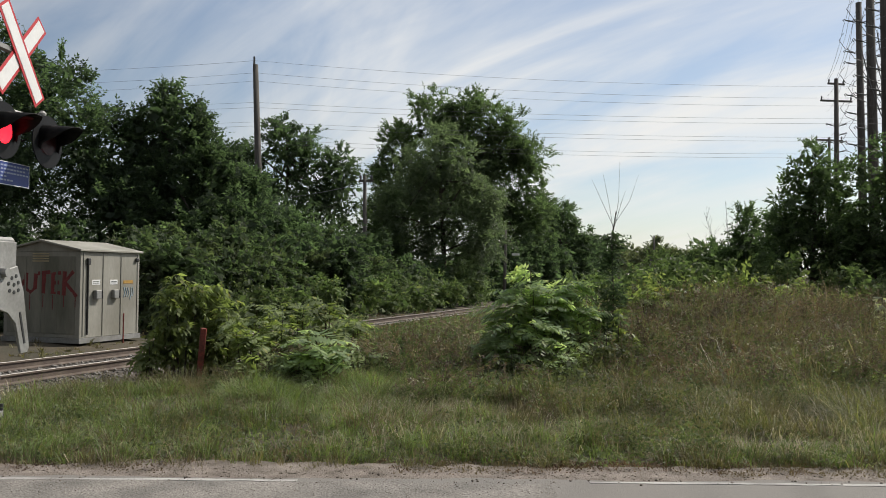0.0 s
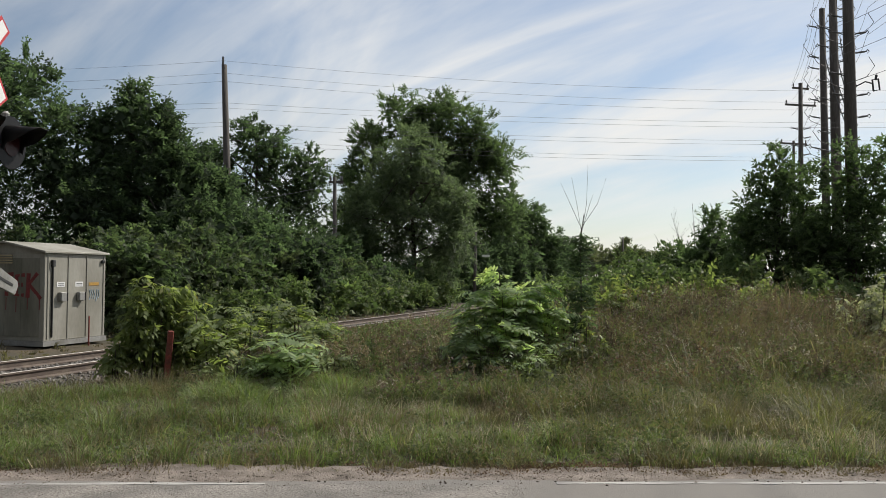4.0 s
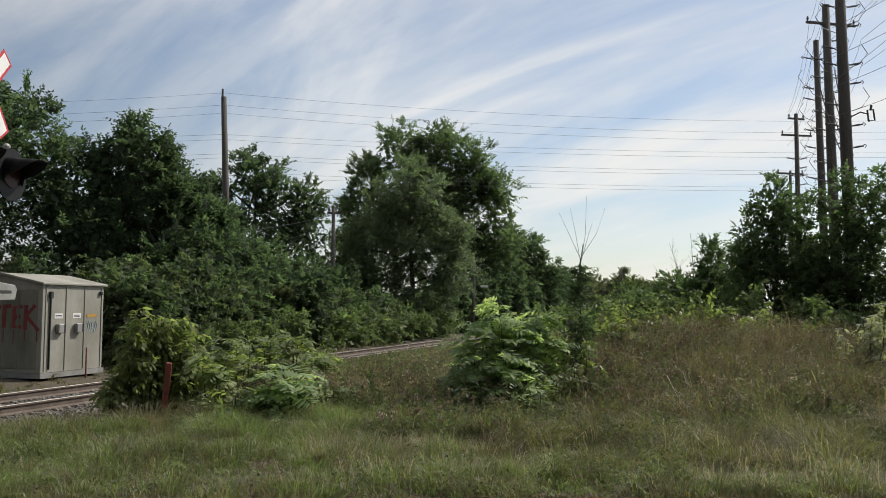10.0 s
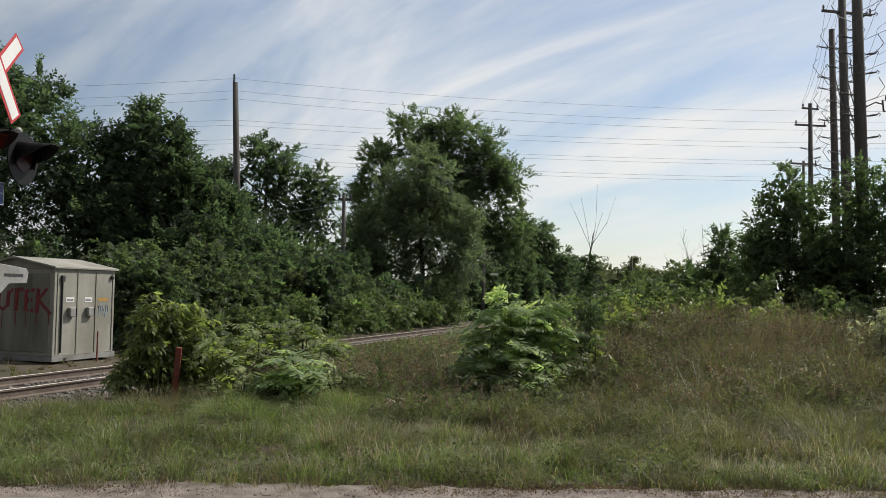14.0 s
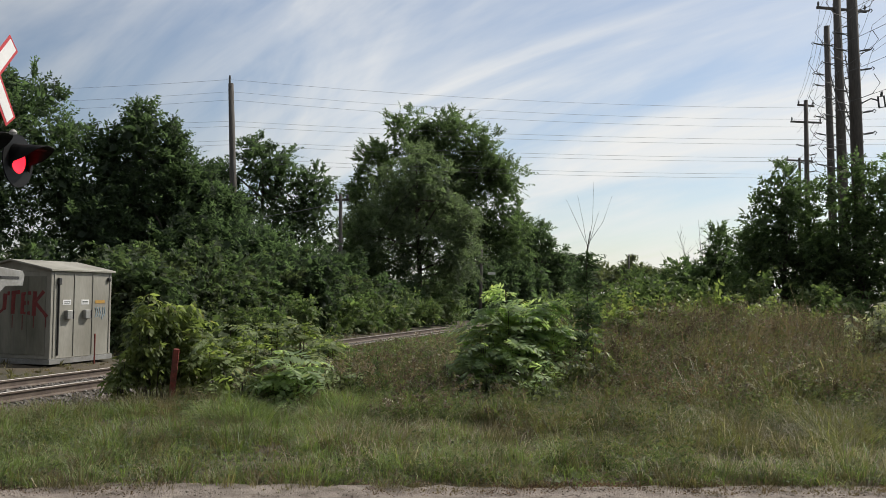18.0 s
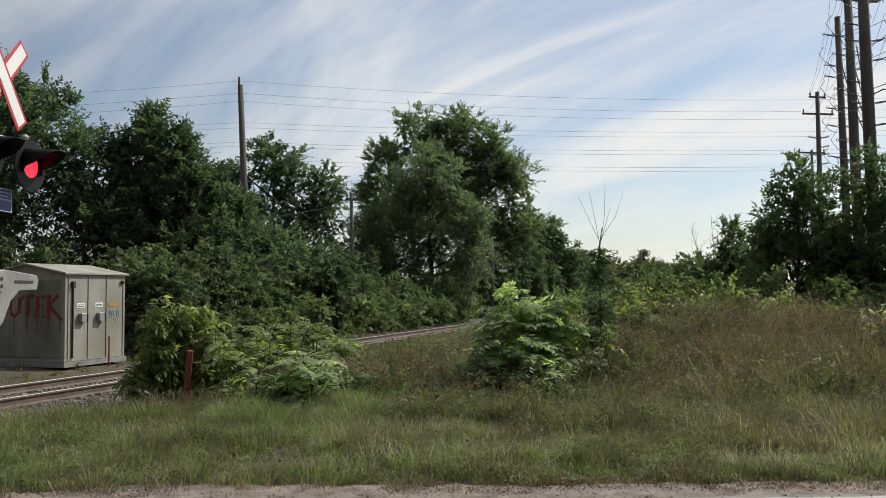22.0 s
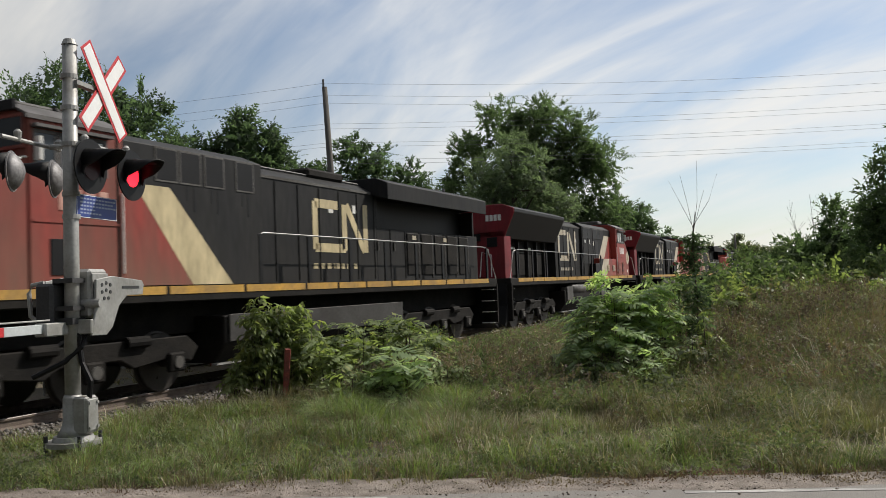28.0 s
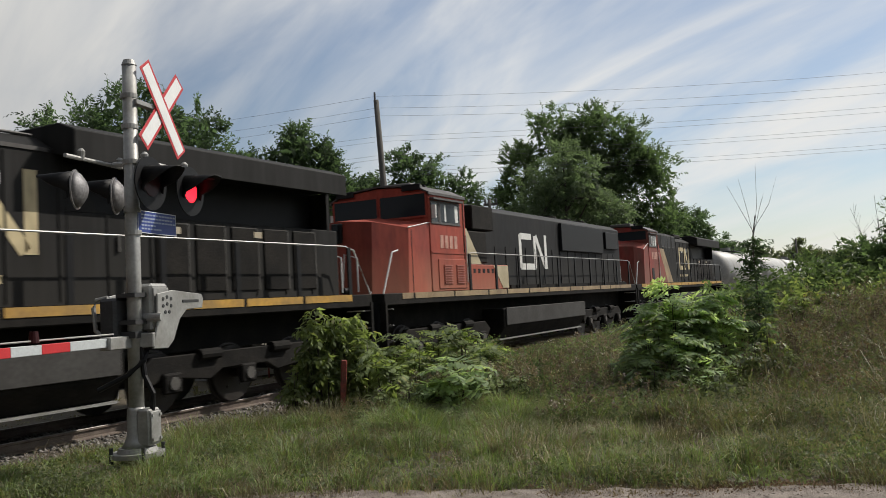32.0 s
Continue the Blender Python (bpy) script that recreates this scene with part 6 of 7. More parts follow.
        for name, per, lo, hi, size, wide, leaf, label in (("weed_stalks", 34, 0.05, 0.85, 0.09, 0.02, leafage, "tall leafy weed stalks"), ("seed_plumes", 26, 0.78, 1.0, 0.04, 0.022, plume, "brown seed plumes on tall weeds"), ("flower_tufts", 9, 0.93, 1.02, 0.03, 0.025, "flower", "pale tufts on tall weeds")):
            use = rng.random(n) < {"weed_stalks": 1.0, "seed_plumes": 0.7, "flower_tufts": tufts}[name]
            s = rng.uniform(lo, hi, (use.sum() * per, 1))
            P = np.repeat(base[use], per, 0) * (1 - s) + np.repeat(tip[use], per, 0) * s + rng.normal(size=(use.sum() * per, 3)) * 0.022
            tagged(link_mesh(name, quads_mesh(name, leaves(rng, P, size, wide, 0.25)), LEAF[leaf]), label, "weeds", kind="stuff")
        thin = np.stack([base - [0.003, 0, 0], base + [0.003, 0, 0], tip + [0.002, 0, 0], tip - [0.002, 0, 0]], 1)
        tagged(link_mesh("weed_stems", quads_mesh("weed_stems", thin), LEAF["dry"]), "thin brown weed stems", "weeds", kind="stuff")

    def herb(name, n, xr, yr, h, size, leaf, label, keep=None, flat=1.0):
        x, y = rng.uniform(*xr, n), rng.uniform(*yr, n)
        if keep is not None:
            k = keep(x, y)
            x, y = x[k], y[k]
        n = len(x)
        per = 14
        hh = h * rng.uniform(0.4, 1.2, n)
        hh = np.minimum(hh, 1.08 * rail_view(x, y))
        P = np.stack([x, y, ground_z(x, y)], 1)
        P = np.repeat(P, per, 0) + rng.normal(size=(n * per, 3)) * np.array([size * 1.3, size * 1.3, 0])
        P[:, 2] += np.repeat(hh, per) * rng.random(n * per)
        tagged(link_mesh(name, quads_mesh(name, leaves(rng, P, size, size * 0.45, -0.1 * flat)), LEAF[leaf]), label, "weeds", kind="stuff")
    cx, cy, cr = rng.uniform(-6, 12, 55), 7.3 + 9 * rng.random(55) ** 1.3, rng.uniform(0.1, 0.5, 55)
    clumped = lambda x, y: (np.hypot(x[:, None] - cx, (y[:, None] - cy)) < cr).any(1) & (off_track(x, y) < -2.6)
    herb("weed_clumps", 30000, (-6, 12), (7.3, 16.5), 0.34, 0.036, "weed", "dark leafy weed clumps in the verge grass", clumped)
    herb("gap_weeds", 11000, (-3.6, 2.4), (12.5, 25), 0.8, 0.06, "weedy", "leafy weeds in front of the rails", lambda x, y: (off_track(x, y) < -1.8) & (along(x, y) > 4) & (patch(x, y, 1.3) > -0.5))
    herb("gap_goldenrod", 1300, (-3.0, 1.6), (15, 25), 0.8, 0.03, "golden", "yellow flower heads among the weeds", lambda x, y: (off_track(x, y) < -2.2) & (off_track(x, y) > -6) & (along(x, y) > 6))
    stalks(3600, (-0.5, 13), (10.5, 17.5), lambda x, y: np.clip(0.35 + 0.09 * (y - 10.5) + 0.02 * x, 0.3, 1.0), lambda x, y: (off_track(x, y) < -2.6) & (rng.random(len(x)) < np.clip(0.35 + 0.06 * x + 0.25 * patch(x, y, 1.2), 0.02, 1)))
    stalks(1500, (-2.6, 1.6), (12.6, 18.5), lambda x, y: 0.55 + 0.05 * (y - 12.6), lambda x, y: (off_track(x, y) < -2.3) & (patch(x, y, 1.4) > -0.9), "weedy", 0.03, "dry")
    stalks(2600, (2.6, 13), (11.2, 18.5), lambda x, y: np.clip(0.55 + 0.1 * (y - 11.2), 0.5, 1.25), lambda x, y: patch(x, y, 2.1) > 0.75)
    herb("leaf_litter", 3200, (-7, 9), (6.8, 7.32), 0.03, 0.028, "rusty", "brown leaf litter along the road edge", lambda x, y: patch(x, y, 2.2) > -0.3)
    herb("verge_herbs", 900, (-7, 9), (7.15, 9.5), 0.14, 0.05, "weed", "leafy low weeds along the road edge", bal)
    herb("leafy_weeds", 2600, (1.0, 12), (9.6, 17), 0.5, 0.05, "weed", "leafy weeds among the tall grass", lambda x, y: off_track(x, y) < -2.6)
    herb("rusty_herbs", 2600, (1.8, 12.5), (10.2, 17.5), 0.75, 0.045, "rusty", "reddish leafy weeds among the dry grass", lambda x, y: patch(x, y, 1.7) > -0.2)
    herb("white_flowers", 170, (4.2, 8.5), (14, 16.5), 1.15, 0.03, "flower", "white flower heads on the mound")
    herb("seed_heads", 260, (-1, 12), (10.5, 17.5), 0.8, 0.028, "flower", "pale dry seed heads", lambda x, y: (off_track(x, y) < -2.6) & (rng.random(len(x)) < np.clip(0.1 + 0.1 * x, 0, 1)))


def far_shed():
    g = thing("far_shed", pose(45.0, 170.0, -0.3, 0, 0, 20), "small grey shed far down the railway", "shed")
    part("wall", boxes((-2.3, 2.3, -2, 2, 0, 4.6)), M["siding"], g)
    part("roof", prisms(([(-2.4, 4.5), (2.4, 4.5), (0, 5.6)], -2.6, 2.6), axis="x"), M["roofing"], g)
    part("window", boxes((-1.2, -0.2, -2.05, -2.0, 3.2, 4.0), (0.6, 1.4, -2.05, -2.0, 3.2, 4.0)), M["glass"], g)
    pole(42.6, 168.0, 9.5, 0.0, "distant bare wooden pole beside the shed", 0.2)
    g = pole(4.2, 55.5, 4.6, 0.02, "short bare wooden post under the large tree", 0.1)
    part("signal_arm", boxes((-0.5, 0.5, -0.05, 0.05, 4.0, 4.12)), M["pole"], g)
    part("white_plate", boxes((0.5, 1.0, -0.06, 0.06, 3.2, 3.35)), M["white"], g)


def build_rear_bank():
    """An unseen bank of trees, added behind the camera to close the place and block sky light."""
    rng = np.random.default_rng(99)
    row = [(-46 + 5.4 * k, -17 + 2.5 * math.sin(k * 1.7), 4.2, 3.5, 12 + 3 * math.sin(k * 2.3)) for k in range(18)]
    V = []
    for x, y, rx, ry, h in row:
        start, way = crown_sprays(rng, [(x, y, h * 0.5, rx, ry, h * 0.5)], 260, 0.7)
        V.append(sprays(rng, start, way, 1.8, 1.5, 1.1, 6))
    tagged(link_mesh("sky_block_bank", quads_mesh("sky_block_bank", np.concatenate(V)), LEAF["tree_deep"]), "unseen bank of trees added to block sky light", "trees", kind="stuff")


far_shed()
build_rear_bank()
build_trees()
build_thickets()
build_sumacs()
build_grass()


# ---- the train ----
TRAIN = []


def flat_bar(bm, p, q, w, y0, y1):
    """A bar of width w from p to q in the x, z plane, y0 to y1 thick."""
    (a, b), (c, d) = p, q
    L = math.hypot(c - a, d - b)
    nx, nz = -(d - b) / L * w / 2, (c - a) / L * w / 2
    prism(bm, [(a + nx, b + nz), (c + nx, d + nz), (c - nx, d - nz), (a - nx, b - nz)], y0, y1)


def emblem(parent, x, z, h, y, side, material, bars=True):
    """The ribbon device and a row of small bars, on the side at y; x is its leading end as one reads it."""
    f = -1 if side > 0 else 1
    w = h * 0.17
    y0, y1 = (y, y + 0.006 * side)
    X = lambda v: x + f * v * h
    a = w / 2 / h
    rows = [("emblem_stroke", p, q, w) for p, q in (((0.88, 1 - a), (0.08, 1 - a)), ((a, 0.95), (a, 0.05)), ((0.08, a), (1.14, a)), ((1.2 - a, 0.05), (1.2 - a, 0.95)), ((1.2, 0.95), (1.86, 0.05)), ((1.93, 0.02), (1.93, 1.0)))]
    v = 0.0
    for g in (0.2, 0.2, 0.2, 0.06, 0.16, 0.16, 0.06, 0.16, 0.16) if bars else ():
        rows.append(("lettering_bar", (v, -0.26), (v + g * 0.7, -0.26), h * 0.1))
        v += g + 0.03
    for name, p, q, wide in rows:
        bm = bmesh.new()
        flat_bar(bm, (X(p[0]), z + p[1] * h), (X(q[0]), z + q[1] * h), wide, y0, y1)
        part(name, bm, material, parent)


def number_bars(parent, x, z, h, y, side, material, n=4):
    f = -1 if side > 0 else 1
    for k in range(n):
        bm = bmesh.new()
        flat_bar(bm, (x + f * k * h * 0.75, z), (x + f * k * h * 0.75, z + h), h * 0.5, y, y + 0.006 * side)
        part("number_bar", bm, material, parent)


def louvre(parent, x0, x1, z0, z1, y, side, n, material):
    bm = bmesh.new()
    for k in range(n):
        z = z0 + (z1 - z0) * k / n
        a, b = sorted((y, y + 0.03 * side))
        box(bm, x0, x1, a, b, z, z + (z1 - z0) / n * 0.45)
    part("louvre", bm, material, parent)


def wheelset(root, x, r):
    """Two flanged wheels on their axle, free to turn."""
    bm = bmesh.new()
    for y in (-0.76, 0.76):
        s = 1 if y > 0 else -1
        tube(bm, [(0, y - s * 0.07, 0), (0, y - s * 0.04, 0), (0, y - s * 0.03, 0), (0, y + s * 0.06, 0), (0, y + s * 0.061, 0), (0, y + s * 0.02, 0)], [r + 0.03, r + 0.03, r, r - 0.01, r * 0.8, r * 0.35], 24)
        for k in range(5):
            a = math.tau * k / 5
            tube(bm, [(math.cos(a) * r * 0.55, y + s * 0.02, math.sin(a) * r * 0.55), (math.cos(a) * r * 0.55, y + s * 0.075, math.sin(a) * r * 0.55)], 0.035, 6)
    tube(bm, [(0, -1.0, 0), (0, 1.0, 0)], 0.09, 10)
    part("wheelset", bm, M["wheel"], root, "steel wheels on an axle").location = (x, 0, r)


def truck(root, x):
    tk = part("truck_frame", prisms(*[([(x - 2.5, 0.75), (x - 2.2, 0.98), (x + 2.2, 0.98), (x + 2.5, 0.75), (x + 2.3, 0.5), (x + 1.9, 0.62), (x + 0.9, 0.5), (x + 0.6, 0.66), (x - 0.6, 0.66), (x - 0.9, 0.5), (x - 1.9, 0.62), (x - 2.3, 0.5)], y, y + 0.16) for y in (-1.14, 0.98)], bevel=0.02), M["loco_under"], root)
    for dx in (-1.85, 0.0, 1.85):
        wheelset(root, x + dx, 0.53)
        for y in (-1.24, 1.12):
            jb = part("journal_box", boxes((x + dx - 0.2, x + dx + 0.2, y, y + 0.12, 0.36, 0.7), bevel=0.03), M["loco_under"], tk)
            o = 0.12 if y > 0 else 0.0
            # paler than the truck: the sunlit spots on the caps, put into the colour
            part("axle_cap", tubes((((x + dx, y + o - 0.03, 0.53), (x + dx, y + o + 0.03, 0.53)), 0.11), sides=12), M["loco_tank"], jb, "grey bearing cap, sunlit tone in its colour")
    for dx in (-0.95, 0.95):
        for y in (-1.22, 1.16):
            part("brake_cylinder", tubes((((x + dx - 0.25, y, 0.95), (x + dx + 0.25, y, 0.95)), 0.1), sides=10), M["loco_under"], tk)


def steps_and_rails(root, xe, sgn, half=1.5, rail="loco_white"):
    """Corner steps and grab rails at one end of a locomotive."""
    for y in (-1, 1):
        st = part("step_well", boxes((xe - 0.04, xe + 0.04, y * half - 0.02 if y < 0 else y * half - 0.5, y * half + 0.5 if y < 0 else y * half + 0.02, 0.35, 1.7)), M["loco_under"], root)
        for z in (0.38, 0.75, 1.12, 1.5):
            a, b = sorted((y * half, y * (half - 0.45)))
            part("step_tread", boxes((xe - 0.28 if sgn > 0 else xe, xe if sgn > 0 else xe + 0.28, a, b, z, z + 0.03)), M["loco_under"], st)
            part("tread_edge", boxes((xe - 0.3 if sgn > 0 else xe + 0.28, xe - 0.28 if sgn > 0 else xe + 0.3, a, b, z, z + 0.03)), M["loco_white"], st)
        yy = y * (half - 0.03)
        part("grab_rail", tubes((((xe + 0.02 * sgn, yy, 0.75), (xe + 0.02 * sgn, yy, 1.9), (xe - 0.5 * sgn, yy * 0.97, 2.85), (xe - 0.75 * sgn, yy * 0.97, 2.9)), 0.02)), M[rail], root)
        part("grab_rail", tubes((((xe - 0.02 * sgn, y * 0.75, 1.95), (xe - 0.02 * sgn, y * 0.75, 2.75), (xe - 0.02 * sgn, y * 0.4, 2.85), (xe - 0.02 * sgn, y * 0.3, 1.95)), 0.02)), M[rail], root)


def underside(root, tank="plain", sill="loco_yellow"):
    part("deck", boxes((-10.4, 10.4, -1.5, 1.5, 1.6, 1.88), bevel=0.02), M["loco_under"], root)
    part("centre_sill", boxes((-10.6, 10.6, -0.7, 0.7, 1.0, 1.6)), M["loco_under"], root)
    x = -9.6
    while x < 9.4:
        n = random.choice((1.3, 1.7, 2.1))
        for y in (-1, 1):
            a, b = sorted((y * 1.5, y * 1.512))
            part("sill_stripe", boxes((x, min(9.6, x + n - 0.09), a, b, 1.74, 1.88)), M[sill], root)
        x += n
    tk = part("fuel_tank", prisms(([(-1.42, 1.3), (1.42, 1.3), (1.42, 0.75), (1.15, 0.4), (-1.15, 0.4), (-1.42, 0.75)], -3.6, 3.7), axis="x", bevel=0.03), M["loco_under"], root)
    # pale steel tone gives the ledge its sunlit line in colour
    for y in (-1, 1):
        part("tank_ledge", boxes((-3.6, 3.7, *sorted((y * 1.1, y * 1.24)), 0.36, 0.4)), M["galv"], tk)
    if tank == "plain":
        for y in (-1, 1):
            a, b = sorted((y * 1.43, y * 1.47))
            part("tank_plate", boxes((-3.5, 3.6, a, b, 0.8, 1.32), bevel=0.01), M["loco_plate"], tk, "grey tank side plate")
    else:
        for y in (-1, 1):
            for x in (-1.5, 1.0):
                part("air_reservoir", tubes((((x - 1.02, y * 1.3, 1.35), (x - 0.98, y * 1.3, 1.35), (x + 0.98, y * 1.3, 1.35), (x + 1.02, y * 1.3, 1.35)), [0.16, 0.22, 0.22, 0.16]), sides=18), M["loco_tank"], tk, "horizontal air reservoir cylinder", True)
            for x in (-3.4, 2.4):
                a, b = sorted((y * 1.2, y * 1.48))
                part("equipment_box", boxes((x, x + 0.9, a, b, 0.85, 1.45), bevel=0.02), M["loco_tank"], tk)
    for x in (-6.6, 6.6):
        truck(root, x)
    for sgn in (-1, 1):
        part("coupler", boxes((sgn * 10.3 if sgn > 0 else -11.0, 11.0 if sgn > 0 else -10.3, -0.15, 0.15, 0.72, 1.05), bevel=0.04), M["loco_under"], root)
        part("pilot", prisms(([(sgn * 10.35, 1.7), (sgn * 10.4, 0.35), (sgn * 10.75, 0.18), (sgn * 10.5, 0.9), (sgn * 10.42, 1.7)], -1.35, 1.35)), M["black"], root)
        steps_and_rails(root, sgn * 10.35, sgn)
        for y in (-0.6, -0.45, 0.45, 0.6):
            part("air_hose", tubes((((sgn * 10.45, y, 1.2), (sgn * 10.8, y, 0.9), (sgn * 10.75, y + 0.1, 0.55)), 0.03), sides=6), M["black"], root)


def handrails(root, x0, x1, z=2.92, half=1.47):
    for y in (-half, half):
        rl = part("handrail", tubes((((x0, y, z - 0.5), (x0, y, z - 0.05), (x0 + 0.08, y, z), (x1 - 0.08, y, z), (x1, y, z - 0.05), (x1, y, z - 0.5)), 0.016), sides=6), M["galv"], root)
        n = int((x1 - x0) / 1.55)
        for k in range(n + 1):
            x = x0 + (x1 - x0) * k / n
            part("stanchion", boxes((x - 0.065, x + 0.065, y - 0.02, y + 0.02, 1.86, z - 0.02), bevel=0.008), M["black"], rl)


def side_panels(root, rows):
    """Colour panels on both sides: name, outline in x, z, half width, material."""
    for name, o, half, mt in rows:
        for sg in (-1, 1):
            part(name, prisms((o, sg * half, sg * (half + 0.008))), M[mt], root)


def windows(root, rows, half, frame="loco_grey"):
    for x0, x1, z0, z1 in rows:
        for sg in (-1, 1):
            a, b = sorted((sg * half, sg * (half + 0.02)))
            fr = part("window_frame", boxes((x0, x1, a, b, z0, z0 + 0.05), (x0, x1, a, b, z1 - 0.05, z1), (x0, x0 + 0.05, a, b, z0 + 0.05, z1 - 0.05), (x1 - 0.05, x1, a, b, z0 + 0.05, z1 - 0.05)), M[frame], root)
            a, b = sorted((sg * half, sg * (half + 0.009)))
            part("pane", boxes((x0 + 0.05, x1 - 0.05, a, b, z0 + 0.05, z1 - 0.05)), M["glass"], fr)


def wide_cab(root, red, nose_x=9.3, nose_z=3.78, cab=(8.0, 6.2), fall=0.42, slant=(0.35, 0.38), sill_z=3.98, battery=True):
    """Broad nose and cab with windscreens, lamps and roof gear."""
    f, r = cab
    bm = bmesh.new()
    c, d = slant
    lo = [(f + 0.02, -1.48), (nose_x - c, -1.48), (nose_x, d - 1.48), (nose_x, 1.48 - d), (nose_x - c, 1.48), (f + 0.02, 1.48)]
    A = [bm.verts.new((x, y, 1.88)) for x, y in lo]
    B = [bm.verts.new((x - (0.12 if x > f + 0.1 else 0), y, nose_z + (0.14 if x < f + 0.1 else -fall) - 0.14 * (abs(y) > 1.2))) for x, y in lo]
    ridge = [bm.verts.new((f + 0.02, 0, nose_z + 0.26)), bm.verts.new((nose_x - 0.12, 0, nose_z + 0.1 - fall))]
    n = len(lo)
    for i in range(n):
        bm.faces.new((A[i], A[(i + 1) % n], B[(i + 1) % n], B[i]))
    bm.faces.new(A[::-1])
    for tri in ((B[0], B[1], ridge[1], ridge[0]), (B[1], B[2], ridge[1]), (B[2], B[3], ridge[1]), (B[3], B[4], ridge[1]), (B[4], B[5], ridge[0], ridge[1]), (B[5], B[0], ridge[0])):
        bm.faces.new(tri)
    bmesh.ops.recalc_face_normals(bm, faces=bm.faces)
    nose = part("nose", bm, M[red], root, "broad red nose")
    # white tubes stand in for the highlights along the nose edges
    for y in (-1.48, 1.48):
        part("nose_edge_highlight", tubes((((f + 0.02, y, nose_z + 0.02), (nose_x - c - 0.1, y, nose_z - 0.13 - fall)), 0.015)), M["loco_white"], nose)
    sec = [(-1.5, 1.88), (1.5, 1.88), (1.5, 4.38), (1.1, 4.58), (0.0, 4.66), (-1.1, 4.58), (-1.5, 4.38)]
    body = part("cab", prisms((sec, r, f), axis="x", bevel=0.02), M[red], root, "red cab")
    part("cab_roof", prisms(([(-1.53, 4.39), (-1.1, 4.6), (0, 4.68), (1.1, 4.6), (1.53, 4.39), (1.53, 4.43), (1.1, 4.64), (0, 4.72), (-1.1, 4.64), (-1.53, 4.43)], r, f + 0.04), axis="x"), M["loco_roof"], body, "pale dusty cab roof")
    for y0, y1 in ((-1.41, -0.05), (0.05, 1.41)):
        w = part("windscreen", boxes((f + 0.004, f + 0.02, y0, y1, sill_z, 4.4)), M["glass"], body)
        part("windscreen_frame", boxes((f, f + 0.03, y0 - 0.03, y0, sill_z - 0.05, 4.45), (f, f + 0.03, y1, y1 + 0.03, sill_z - 0.05, 4.45), (f, f + 0.03, y0, y1, sill_z - 0.05, sill_z), (f, f + 0.03, y0, y1, 4.4, 4.45)), M[red], w)
    for y in (-1.3, 0.75):
        part("number_board", boxes((f + 0.01, f + 0.08, y, y + 0.55, 4.5, 4.66), bevel=0.008), M["black"], body)
    windows(body, ((f - 0.5, f - 0.08, 3.62, 4.22), (r + 0.35, f - 0.52, 3.62, 4.22)), 1.5, "loco_roof")
    for sg in (-1, 1):
        a, b = sorted((sg * 1.5, sg * 1.62))
        part("sun_shade", boxes((r + 0.3, f - 0.05, a, b, 4.24, 4.29)), M["loco_roof"], body)
        part("window_blind", boxes((r + 0.45, r + 0.62, *sorted((sg * 1.51, sg * 1.514)), 3.7, 4.15), (f - 0.88, f - 0.8, *sorted((sg * 1.51, sg * 1.514)), 3.7, 4.15)), M["loco_white"], body, "pale seat back behind the cab window")
        part("roof_gutter", boxes((r, f + 0.05, *sorted((sg * 1.5, sg * 1.54)), 4.36, 4.4)), M["loco_roof"], body)
        part("mirror", boxes((f - 0.14, f - 0.09, sg * 1.58 - 0.06, sg * 1.58 + 0.06, 3.75, 4.1)), M["loco_white"], body)
    for sg in (-1, 1):
        a, b = sorted((sg * 1.5, sg * 1.515))
        part("belt_rail", boxes((r + 0.05, f - 0.05, a, b, 2.86, 2.9)), M[red], body)
        if battery:
            part("battery_door", boxes((f - 0.75, f - 0.35, a, b, 2.08, 2.62), bevel=0.004), M["black"], body, "dark open battery box door")
        part("door_seam", boxes((r + 0.12, r + 0.15, a, b, 1.95, 4.3)), M["loco_under"], body)
        part("grab_iron", tubes((((r + 0.06, sg * 1.53, 2.1), (r + 0.06, sg * 1.53, 3.4)), 0.018), sides=6), M["loco_white"], body)
    part("headlight_housing", boxes((nose_x - 0.13, nose_x - 0.02, -0.15, 0.15, nose_z - fall - 0.45, nose_z - fall + 0.03), bevel=0.02), M["black"], nose)
    for z in (nose_z - fall - 0.09, nose_z - fall - 0.32):
        part("headlight", tubes((((nose_x - 0.02, 0, z), (nose_x + 0.01, 0, z)), 0.085), sides=14), M["headlamp"] if not TRAIN else M["glass"], nose)
    for y in (-0.72, 0.72):
        part("ditch_light", tubes((((nose_x + 0.6, y, 1.98), (nose_x + 0.8, y, 1.98)), 0.075), sides=14), M["headlamp"] if not TRAIN else M["black"], root)
    part("nose_door", boxes((nose_x - 0.06, nose_x + 0.012, -0.78, -0.25, 1.95, 2.7), bevel=0.01), M[red], nose)
    part("roof_unit", boxes((r + 0.3, r + 1.2, -0.5, 0.5, 4.68, 4.86), bevel=0.04), M["loco_tank"], body, "grey roof air conditioner")
    part("horn", tubes((((r + 0.1, 0.5, 4.72), (r + 0.5, 0.5, 4.8)), [0.03, 0.08])), M["loco_grey"], body)
    return body


